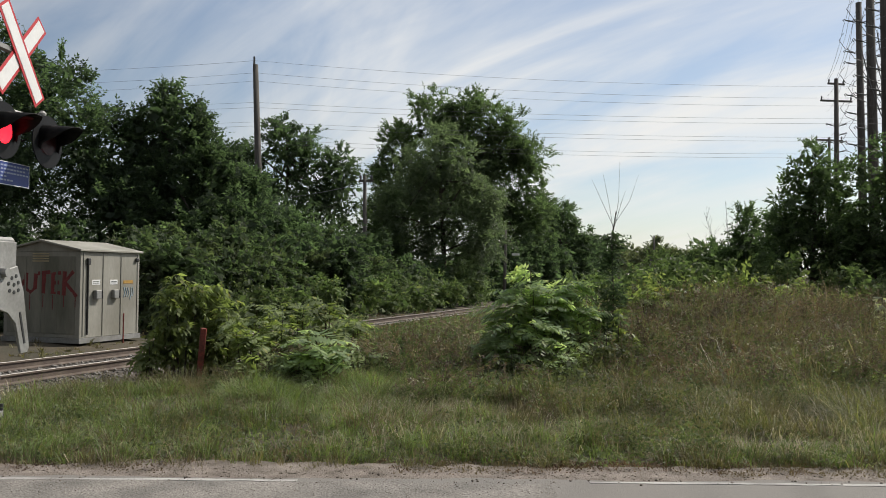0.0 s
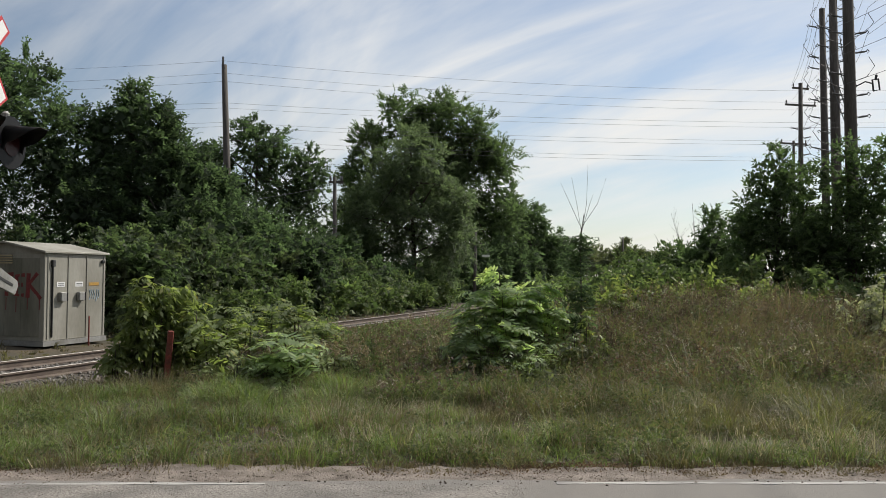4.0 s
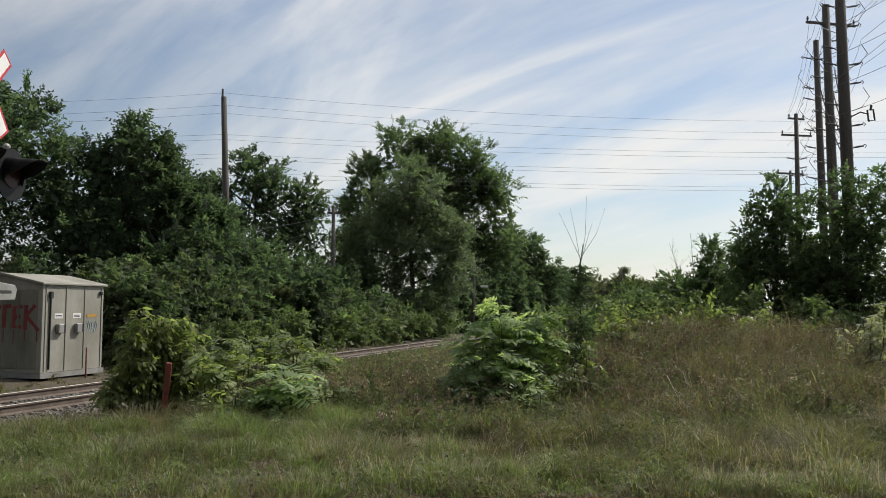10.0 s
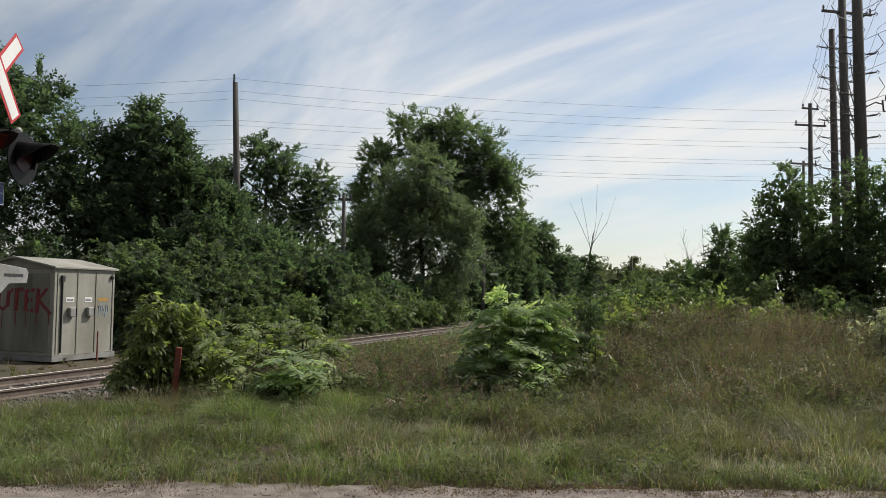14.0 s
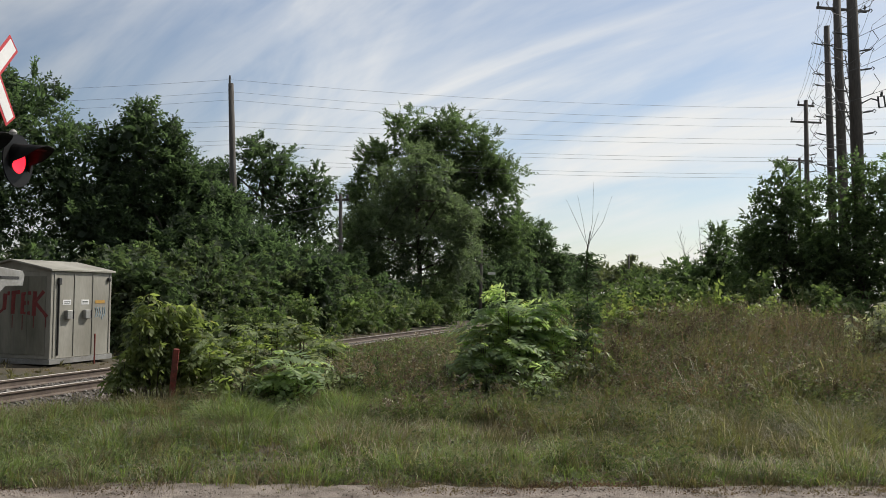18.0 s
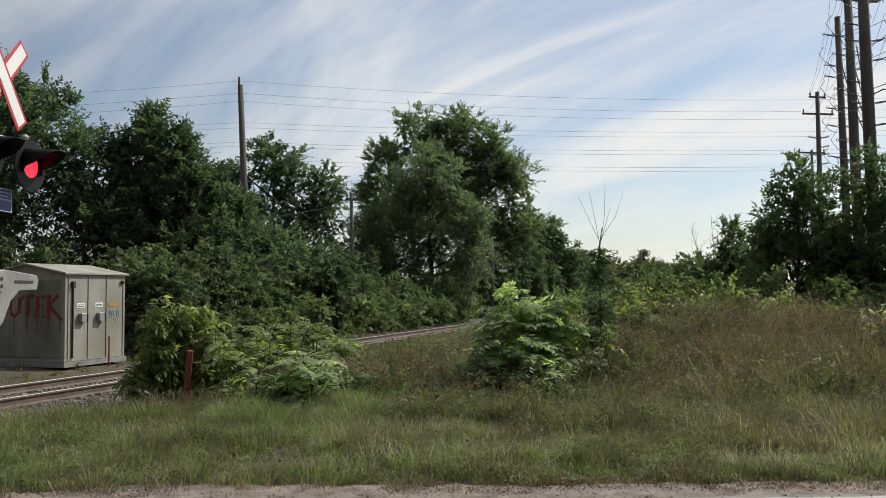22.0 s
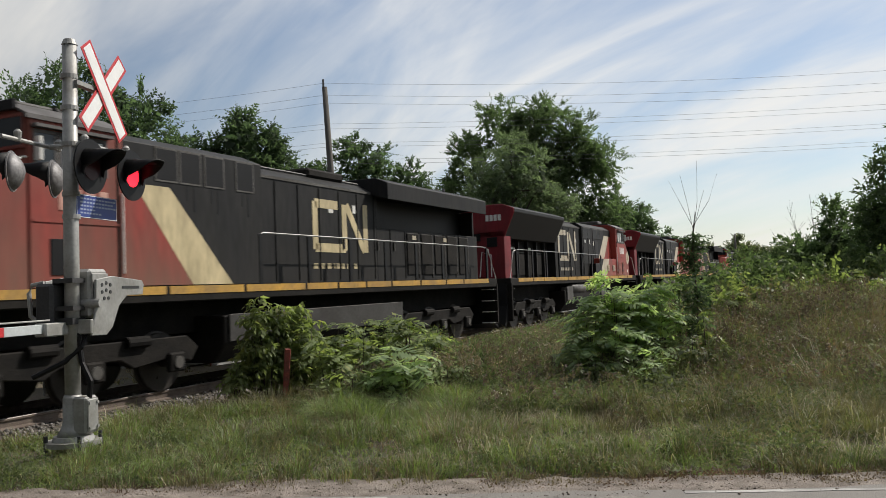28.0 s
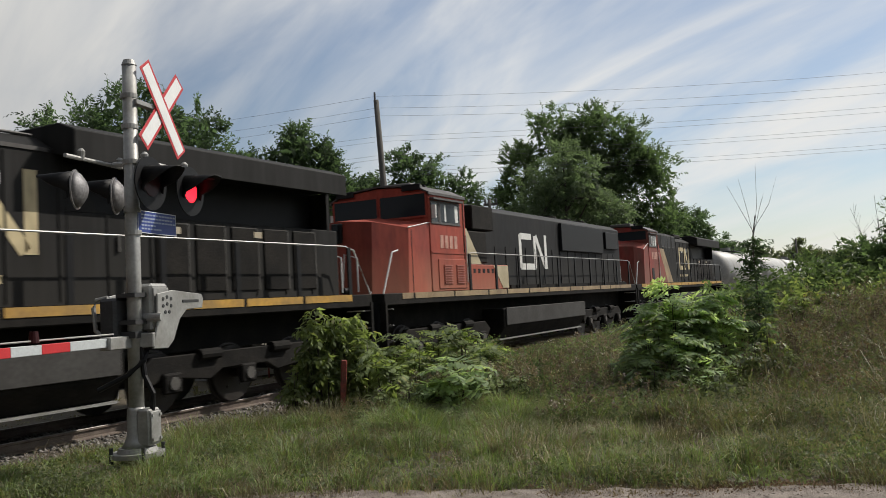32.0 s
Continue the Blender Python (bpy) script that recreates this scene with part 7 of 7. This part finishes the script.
def ge_unit(style, red="loco_red", wedge="loco_cream", grey="loco_grey", sill="loco_yellow", badge=True):
    """A six-axle road unit with radiator wings (style 'slim') or deep radiators and a red end (style 'deep')."""
    root = thing("locomotive", Matrix(), "dark grey and red diesel locomotive with a cream wedge", "locomotive", "locomotives of the train")
    underside(root, "plain" if style == "slim" else "cylinders", sill)
    if style == "slim":
        wide_cab(root, red, fall=0.15)
    else:
        wide_cab(root, red, 9.1, 3.75, (7.75, 5.8), 0.5)
    sec = [(-1.48, 1.88), (1.48, 1.88), (1.48, 4.3), (1.0, 4.5), (-1.0, 4.5), (-1.48, 4.3)]
    back, cab_back = (2.5, 6.2) if style == "slim" else (0.3, 5.8)
    if style == "deep":
        sec = [(-1.2, 1.88), (1.2, 1.88), (1.2, 4.26), (0.9, 4.46), (-0.9, 4.46), (-1.2, 4.26)]
    aux = part("equipment_body", prisms((sec, back, cab_back), axis="x", bevel=0.015), M[grey], root)
    hood = part("long_hood", prisms(([(-1.08, 1.88), (1.08, 1.88), (1.08, 4.2), (0.7, 4.42), (-0.7, 4.42), (-1.08, 4.2)], -3.65 if style == "deep" else -2.9, back), axis="x", bevel=0.015), M[grey], root)
    if style == "slim":
        part("rear_hood", boxes((-9.75, -2.9, -1.08, 1.08, 1.88, 3.3), bevel=0.015), M[grey], root)
        part("radiator_core", boxes((-9.6, -2.9, -0.62, 0.62, 3.3, 4.12)), M["black"], root, "black radiator core set back under the wing")
        side_panels(root, (("red_panel", [(6.2, 1.9), (6.2, 4.0), (5.98, 3.6), (4.6, 1.9)], 1.482, red), ("cream_wedge", [(5.97, 3.6), (5.15, 3.6), (3.5, 1.9), (4.6, 1.9)], 1.484, wedge)))
        for x in (5.45, 4.85, 4.2, 3.3):
            for sg in (-1, 1):
                a, b = sorted((sg * 1.48, sg * 1.492))
                k = part("air_intake", boxes((x - 0.5, x, a, b, 3.72, 4.26), bevel=0.004), M["black"], aux)
                part("intake_frame", boxes((x - 0.53, x + 0.03, a, b, 3.69, 3.72), (x - 0.53, x + 0.03, a, b, 4.26, 4.29), (x - 0.53, x - 0.5, a, b, 3.72, 4.26), (x, x + 0.03, a, b, 3.72, 4.26)), M["loco_tank"], k)
                part("oil_streak", boxes((x - 0.4, x - 0.32, *sorted((sg * 1.48, sg * 1.484)), 3.2, 3.69), (x - 0.2, x - 0.15, *sorted((sg * 1.48, sg * 1.484)), 3.4, 3.69)), M["black"], k)
    else:
        low = part("side_locker", boxes((2.3, 5.8, -1.47, 1.47, 1.88, 2.75), bevel=0.012), M[red], root)
        side_panels(root, (("red_panel", [(5.8, 2.76), (5.8, 3.95), (5.44, 3.95), (4.3, 2.76)], 1.202, red), ("cream_wedge", [(5.44, 3.95), (4.42, 3.95), (3.22, 2.76), (4.3, 2.76)], 1.206, wedge)))
        for sg in (-1, 1):
            part("cream_wedge", prisms(([(4.29, 2.74), (3.2, 2.74), (2.33, 1.9), (3.7, 1.9)], sg * 1.47, sg * 1.478)), M[wedge], low)
            part("locker_end", prisms(([(3.2, 2.74), (2.32, 2.74), (2.32, 1.9)], sg * 1.47, sg * 1.476)), M[grey], low)
            a, b = sorted((sg * 1.2, sg * 1.5))
            part("black_locker", boxes((1.5, 2.28, a, b, 1.9, 2.5), bevel=0.015), M["black"], aux)
            part("tall_door", boxes((2.55, 3.15, *sorted((sg * 1.2, sg * 1.22)), 2.78, 3.6), bevel=0.005), M["black"], aux)
            for x, w in ((4.26, 0.62), (3.6, 0.62), (2.93, 0.65), (1.68, 1.2)):
                part("air_intake", boxes((x - w, x, *sorted((sg * 1.2, sg * 1.214)), 3.72, 4.2), bevel=0.004), M["black"], aux)
                part("intake_frame", boxes((x - w - 0.03, x + 0.03, *sorted((sg * 1.2, sg * 1.216)), 4.2, 4.23), (x - w - 0.03, x - w, *sorted((sg * 1.2, sg * 1.216)), 3.72, 4.2)), M["loco_tank"], aux)
            for x in (2.2, 1.3, 0.45):
                part("door_seam", boxes((x, x + 0.025, *sorted((sg * 1.2, sg * 1.215)), 1.95, 4.2)), M[grey], aux)
            # cream and pink slats: sunlit louvre lips put into the colour
            louvre(low, 4.92, 5.43, 2.15, 2.45, sg * 1.475, sg, 6, M["loco_pale"])
            louvre(low, 3.76, 4.22, 2.15, 2.45, sg * 1.478, sg, 6, M["loco_cream"])
            louvre(aux, 6.1, 6.75, 1.98, 2.62, sg * 1.5, sg, 14, M["loco_louvre_lit"])
            louvre(aux, 7.0, 7.65, 1.98, 2.62, sg * 1.5, sg, 14, M["loco_louvre_lit"])
            if badge:
                part("round_emblem", tubes((((8.45, sg * 1.482, 2.85), (8.45, sg * 1.49, 2.85)), 0.34), sides=28), M["loco_pale"], root, "round pale emblem")
                part("emblem_centre", prisms(([(8.33, 2.7), (8.5, 2.72), (8.62, 2.98), (8.55, 3.02), (8.42, 2.82), (8.36, 2.95), (8.3, 2.9)], sg * 1.49, sg * 1.496)), M["loco_tan"], root)
            a, b = sorted((sg * 1.482, sg * 1.49))
            part("white_label", boxes((8.25, 8.42, a, b, 2.05, 2.22)), M["loco_white"], root)
        for x in (-0.4, -3.0):
            for sg in (-1, 1):
                a, b = sorted((sg * 1.085, sg * 1.1))
                part("sticker", boxes((x - 0.09, x, a, b, 3.5, 3.65)), M["loco_white"], hood)
    for sg in (-1, 1):
        emblem(hood, (0.1 if sg > 0 else -2.4) if style == "slim" else (-0.6 if sg > 0 else -3.2), 2.6, 1.25 if style == "slim" else 1.38, sg * 1.082, sg, M["loco_pale" if wedge == "loco_pale" else "loco_gold"])
        number_bars(root, 7.4 if sg > 0 else 6.7, 3.05, 0.34, sg * 1.502, sg, M["loco_white" if style == "deep" and badge else "loco_number"])
        x = back - 0.1
        while x > (-3.6 if style == "deep" else -9.5):
            a, b = sorted((sg * 1.08, sg * 1.1))
            part("door_seam", boxes((x - 0.025, x, a, b, 1.95, 3.27 if style == "slim" and x < -2.85 else 4.1)), M[grey], hood)
            x -= 0.86
        for x in (-4.6, -5.5, -6.4, -7.3, -8.2) if style == "slim" else ():
            a, b = sorted((sg * 1.085, sg * 1.11))
            part("hood_door", boxes((x - 0.7, x, a, b, 2.05, 3.2), bevel=0.006), M["loco_under"], hood)
            part("door_edge", boxes((x - 0.73, x - 0.705, a, b, 2.05, 3.2), (x - 0.73, x, a, b, 3.21, 3.23)), M["loco_tank"], hood)
        for x in (-4.9, -7.0) if style == "slim" else ():
            a, b = sorted((sg * 1.09, sg * 1.12))
            part("sticker", boxes((x - 0.22, x, a, b, 3.04, 3.16)), M["loco_pale"], hood)
    for sg in (-1, 1):
        rows = ((-0.6, 3.55, 0.2, 0.12), (-1.7, 3.6, 0.14, 0.2), (0.1, 3.42, 0.12, 0.22)) if style == "slim" else ((0.9, 3.5, 0.16, 0.14), (1.7, 3.45, 0.1, 0.22), (2.35, 3.4, 0.1, 0.22))
        half = 1.08 if style == "slim" else 1.2
        for x, z, w, h in rows:
            part("small_label", boxes((x - w, x, *sorted((sg * half, sg * (half + 0.006))), z, z + h)), M["loco_white"], hood, "small white stencil label")
        for x in (-1.2, -2.9, -3.8) if style == "slim" else (-0.6, -2.9, -1.8):
            part("door_latch", boxes((x - 0.05, x, *sorted((sg * 1.08, sg * 1.12)), 2.7, 2.95), bevel=0.006), M["loco_tank"], hood)
        part("roof_rail", tubes((((back - 0.3, sg * 0.72, 4.44), (-2.6, sg * 0.72, 4.44)), 0.025), sides=6), M["loco_roof"], hood)
        part("hood_edge", boxes((-2.6, back, *sorted((sg * 1.08, sg * 1.1)), 4.14, 4.2)), M["loco_roof" if grey == "loco_worn" else "loco_tank"], hood)
    if style == "slim":
        wing = prisms(([(-1.56, 4.0), (-1.1, 4.12), (1.1, 4.12), (1.56, 4.0), (1.56, 4.44), (1.2, 4.58), (-1.2, 4.58), (-1.56, 4.44)], -9.5, -2.7), axis="x", bevel=0.015)
        wg = part("radiator_wing", wing, M[grey], root, "overhanging dark radiator wing")
        for sg in (-1, 1):
            part("wing_gusset", prisms(([(-2.9, 4.05), (-2.9, 3.3), (-3.5, 3.3)], sg * 1.05, sg * 1.08)), M[grey], wg)
            part("wing_gusset", boxes((-9.5, -9.4, *sorted((sg * 0.62, sg * 1.08)), 3.3, 4.1)), M[grey], wg)
        part("exhaust_hump", boxes((-1.8, -0.2, -0.8, 0.8, 4.4, 4.62), bevel=0.05), M["loco_under"], root)
    else:
        deep = prisms(([(-1.54, 4.3), (-1.08, 3.35), (1.08, 3.35), (1.54, 4.3), (1.54, 4.42), (1.1, 4.58), (-1.1, 4.58), (-1.54, 4.42)], -9.82, -3.6), axis="x", bevel=0.015)
        part("radiator_wing", deep, M["black"], root, "deep black radiator housing")
        # dark flank and doors, blackened further: the wing's shadow is in the colour
        part("radiator_core", boxes((-9.3, -3.65, -0.72, 0.72, 1.88, 3.36)), M["loco_under"], root, "dark flank set back under the radiators, blackened for shade")
        for sg in (-1, 1):
            for x in (-8.75, -7.65, -6.55, -5.45, -4.45):
                part("flank_post", boxes((x - 0.05, x + 0.05, *sorted((sg * 0.72, sg * 0.86)), 1.9, 3.35)), M["loco_grey"], root)
            for x in (-8.6, -7.5, -6.4, -5.3):
                c, d = sorted((sg * 0.72, sg * 0.76))
                part("flank_door", boxes((x, x + 0.75, c, d, 2.0, 2.85), bevel=0.006), M["loco_under"], root)
                part("door_edge", boxes((x - 0.04, x - 0.015, c, d, 2.0, 2.85), (x, x + 0.75, c, d, 2.88, 2.9)), M["loco_tank"], root)
            for x in (-8.9, -8.2, -6.3):
                c, d = sorted((sg * 0.72, sg * 0.745))
                part("sticker", boxes((x, x + 0.22, c, d, 3.0, 3.1), (x + 0.28, x + 0.4, c, d, 3.0, 3.1)), M["loco_white"], root)
        end = prisms(([(-1.14, 3.4), (1.14, 3.4), (1.54, 4.28), (1.54, 4.43), (1.1, 4.6), (-1.1, 4.6), (-1.54, 4.43), (-1.54, 4.28)], -9.9, -9.82), axis="x", bevel=0.02)
        part("end_cap", end, M["loco_red_shaded"], root, "red rear end with emblem")
        part("end_wall", boxes((-9.9, -9.2, -1.12, 1.12, 1.88, 3.62), bevel=0.02), M["loco_red_shaded"], root)
        for y0, y1, z0, z1 in ((0.72, 0.78, 4.02, 4.3), (0.5, 0.72, 4.24, 4.3), (0.5, 0.72, 4.02, 4.08), (0.38, 0.44, 4.02, 4.3), (0.12, 0.18, 4.02, 4.3)):
            part("end_emblem_bar", boxes((-9.908, -9.9, y0, y1, z0, z1)), M["loco_white"], root)
        for k in range(4):
            part("number_bar", boxes((-9.908, -9.9, -0.55 - 0.16 * k, -0.43 - 0.16 * k, 4.0, 4.22)), M["loco_white"], root)
        for y in (-0.85, 0.5):
            part("number_box", boxes((-9.93, -9.9, y, y + 0.4, 3.05, 3.4), bevel=0.006), M["black"], root)
        part("end_door", boxes((-9.925, -9.9, -0.3, 0.3, 1.95, 3.0), bevel=0.008), M["loco_red_shaded"], root)
    part("end_light", boxes((-9.98, -9.9, -0.2, 0.2, 3.3, 3.55)), M["black"], root)
    handrails(root, -9.6, 2.6)
    return root


def emd_unit():
    root = thing("locomotive", Matrix(), "red-nosed dark grey diesel locomotive with a taller white emblem", "locomotive", "locomotives of the train")
    underside(root, sill="loco_tan")
    wide_cab(root, "loco_faded", 10.1, 3.62, (8.1, 6.1), 0.02, (0.85, 0.5), 3.84, False)
    part("cab_side_box", boxes((3.3, 6.1, -1.46, 1.46, 1.88, 2.6), bevel=0.02), M["loco_faded"], root)
    side_panels(root, (("cream_wedge", [(4.35, 2.58), (3.33, 2.58), (3.33, 1.92), (3.75, 1.92)], 1.464, "loco_cream"), ("cream_edge", [(6.08, 3.6), (5.9, 3.6), (5.05, 2.62), (6.08, 2.62)], 1.412, "loco_cream")))
    hood = part("long_hood", prisms(([(-1.08, 1.88), (1.08, 1.88), (1.08, 4.25), (0.75, 4.45), (-0.75, 4.45), (-1.08, 4.25)], -9.6, 6.1), axis="x", bevel=0.015), M["loco_grey"], root)
    for sg in (-1, 1):
        a, b = sorted((sg * 1.08, sg * 1.4))
        part("blower_housing", boxes((4.6, 6.0, a, b, 2.65, 3.55), bevel=0.03), M["loco_under"], root)
        part("inertial_intake", boxes((4.1, 5.5, *sorted((sg * 1.08, sg * 1.42)), 3.6, 4.3), bevel=0.03), M["loco_under"], root, "black air intake behind the cab")
        part("locker_door", boxes((6.25, 7.75, *sorted((sg * 1.5, sg * 1.52)), 1.95, 2.72), bevel=0.008), M["loco_faded"], root)
        part("nose_seam", boxes((9.0, 9.03, *sorted((sg * 1.47, sg * 1.485)), 1.9, 3.42)), M["black"], root)
        part("side_box", boxes((-9.3, 3.0, a if sg < 0 else 1.08, b if sg > 0 else -1.08, 1.88, 2.0)), M["loco_under"], hood)
        emblem(hood, 1.5 if sg > 0 else -0.95, 2.5, 1.2, sg * 1.082, sg, M["loco_white"], False)
        number_bars(root, 7.5 if sg > 0 else 6.6, 3.0, 0.34, sg * 1.502, sg, M["loco_number"])
        a, b = sorted((sg * 1.08, sg * 1.2))
        part("radiator_grille", boxes((-7.0, -2.2, a, b, 3.2, 4.2), bevel=0.01), M["black"], hood)
        part("rear_grille", boxes((-9.0, -7.4, a, b, 3.4, 4.1), bevel=0.01), M["black"], hood)
        louvre(root, 6.35, 6.8, 2.08, 2.6, sg * 1.52, sg, 8, M["loco_louvre_lit"])
        louvre(root, 7.05, 7.5, 2.08, 2.6, sg * 1.52, sg, 8, M["loco_louvre_lit"])
        for x in (4.4, 4.7, 5.0, 5.3, 5.6):
            part("vent_slot", boxes((x - 0.07, x + 0.07, *sorted((sg * 1.46, sg * 1.468)), 2.36, 2.48)), M["black"], root)
        x = 5.0
        while x > -9.4:
            a, b = sorted((sg * 1.08, sg * 1.098))
            part("door_seam", boxes((x - 0.025, x, a, b, 1.95, 3.2)), M["loco_grey"], hood)
            x -= 0.8
    for x in (-3.2, -4.8, -6.4):
        part("roof_fan", tubes((((x, 0, 4.42), (x, 0, 4.56)), 0.62), sides=18), M["loco_under"], hood)
    handrails(root, -9.5, 5.9)
    return root


def tank_car():
    root = thing("tank_car", Matrix(), "grey cylindrical railway tank car behind the locomotives", "tank car", "tank cars of the train")
    part("tank", tubes((((-8.1, 0, 2.6), (-8.0, 0, 2.6), (-7.75, 0, 2.6), (7.75, 0, 2.6), (8.0, 0, 2.6), (8.1, 0, 2.6)), [0.5, 1.1, 1.5, 1.5, 1.1, 0.5]), sides=32), M["tankcar"], root, smooth=True)
    part("manway", tubes((((0, 0, 4.05), (0, 0, 4.45)), 0.4), sides=16), M["tankcar"], root)
    part("walkway", boxes((-1.4, 1.4, -0.9, 0.9, 4.12, 4.16)), M["dark"], root)
    part("manway_rail", tubes(*[(((x, y, 4.14), (x, y, 4.95)), 0.02) for x in (-1.3, 1.3) for y in (-0.85, 0.85)], (((-1.3, -0.85, 4.95), (1.3, -0.85, 4.95)), 0.02), (((-1.3, 0.85, 4.95), (1.3, 0.85, 4.95)), 0.02), sides=6), M["dark"], root)
    for x in (-5.6, 5.6):
        part("saddle", boxes((x - 0.8, x + 0.8, -1.2, 1.2, 0.95, 1.6), bevel=0.03), M["dark"], root)
        part("side_frame", prisms(*[([(x - 1.3, 0.6), (x - 0.5, 0.75), (x + 0.5, 0.75), (x + 1.3, 0.6), (x + 0.5, 0.3), (x - 0.5, 0.3)], y, y + 0.14) for y in (-1.05, 0.91)]), M["loco_under"], root)
        for dx in (-0.88, 0.88):
            wheelset(root, x + dx, 0.46)
    part("frame_sill", boxes((-8.9, 8.9, -0.3, 0.3, 0.7, 1.1)), M["dark"], root)
    for x in (-8.6, 8.6):
        part("end_platform", boxes((x - 0.3, x + 0.3, -1.4, 1.4, 1.05, 1.15)), M["dark"], root)
        part("end_ladder", tubes(*[(((x, -1.3, z), (x, -0.9, z)), 0.02) for z in (1.4, 1.8, 2.2, 2.6)], (((x, -1.3, 1.1), (x, -1.3, 2.9)), 0.02), (((x, -0.9, 1.1), (x, -0.9, 2.9)), 0.02), sides=6), M["dark"], root)
    return root


def build_train():
    """Units from the head end: metres behind the lead unit, and whether they run cab first."""
    random.seed(6)
    lead = ge_unit("slim", "loco_red_dull", "loco_gold")
    for y0, y1, z0, z1 in ((-0.95, -0.88, 2.2, 2.62), (0.3, 0.37, 2.2, 2.62), (0.5, 0.57, 2.2, 2.62), (-0.75, -0.3, 2.2, 2.26), (-0.75, -0.3, 2.56, 2.62)):
        part("nose_emblem_bar", boxes((9.27, 9.315, y0, y1, z0, z1)), M["loco_white"], lead)
    TRAIN.append((lead, 0.0, True))
    deep = ge_unit("deep", wedge="loco_pale")
    tagged(deep, "locomotive running cab last, black radiators and a red rear end")
    TRAIN.append((deep, 22.15, False))
    second = ge_unit("deep", "loco_red", "loco_pale", badge=False)
    tagged(second, "red and dark grey locomotive with faded numbers, running cab last")
    TRAIN.append((second, 44.1, False))
    worn = ge_unit("slim", "loco_red_dull", "loco_tan", "loco_worn")
    tagged(worn, "dusty faded red and grey diesel locomotive with a tan wedge")
    TRAIN.append((worn, 65.5, True))
    TRAIN.append((emd_unit(), 86.8, True))
    TRAIN.append((copy_thing(worn, Matrix()), 107.8, True))
    car = tank_car()
    for k in range(6):
        TRAIN.append((car if k == 0 else copy_thing(car, Matrix()), 128.2 + 18.9 * k, True))


M["loco_pale"] = mat("loco_pale_cream", (0.5, 0.45, 0.35), 0.5, vary=0.12, scale=1.5, fine=12, bump=0.03, second=(0.38, 0.32, 0.23))
build_train()

# the middle of the lead unit along the track, second by second
LEAD = [(0.0, 580.0), (12.0, 333.0), (20.0, 168.3), (22.0, 127.1), (23.0, 106.5), (24.0, 85.9), (24.5, 75.5), (25.0, 64.8), (25.5, 54.4), (26.0, 44.3), (26.5, 34.5)]
LEAD += [(26.5 + 0.5 * k, 34.5 - 9.6 * k) for k in range(1, 5)]
LEAD += [(28.5 + 0.5 * k, -3.9 - 9.56 * k) for k in range(1, 8)]


def motions():
    for ob, back, ahead in TRAIN:
        rows = [(t, track_pose(s + back, 0, RAIL_Z, 180 if ahead else 0)) for t, s in LEAD]
        walk(ob, rows)
        ts, ss = [t for t, _ in LEAD], [s + back for _, s in LEAD]
        place = lambda t: float(np.interp(t, ts, ss))
        seen = [k / 30 for k in range(690, 961) if -30 < place(k / 30) < 42]
        for w in [c for c in ob.children if c.name.startswith("wheelset")] if seen else ():
            r, d = w.location.z, -1 if ahead else 1
            at = lambda t: pose(w.location.x, 0, r, 0, math.degrees(d * (place(t) - place(seen[0])) / r), 0)
            keys = [(0.0, at(seen[0]))] if seen[0] > 0.05 else []
            keys += [(t, at(t)) for t in seen]
            if seen[-1] < 31.95:
                keys.append((32.0, at(seen[-1])))
            walk(w, keys)
    rows = [(0.0, 74), (1.0, 60), (2.0, 46), (3.0, 32), (4.0, 19), (5.0, 10), (6.5, 4), (8.0, 0), (32.0, 0)]
    for arm in GATE_ARM:
        walk(arm, [(t, pose(0, 0.1, 1.62, -a)) for t, a in rows])
    half, at = 0.4982, 29.45
    for flap, base, left in LAMP_FLAPS:
        rows, k0 = [], -6
        changes = sorted(at - half * k for k in range(-6, 60))
        lit = lambda t: (math.floor((at - t) / half) % 2 == 1) == left
        up, down = base @ pose(0, 0, 0, 0, -86, 0), base
        rows.append((0.0, up if lit(0.0) else down))
        for c in changes:
            if 0.1 < c < 31.96:
                k = math.floor(c * 30)
                rows.append((k / 30, up if lit(c - 0.1) else down))
                rows.append(((k + 1) / 30, up if lit(c + 0.1) else down))
        rows.append((32.0, up if lit(32.0) else down))
        walk(flap, rows)


motions()
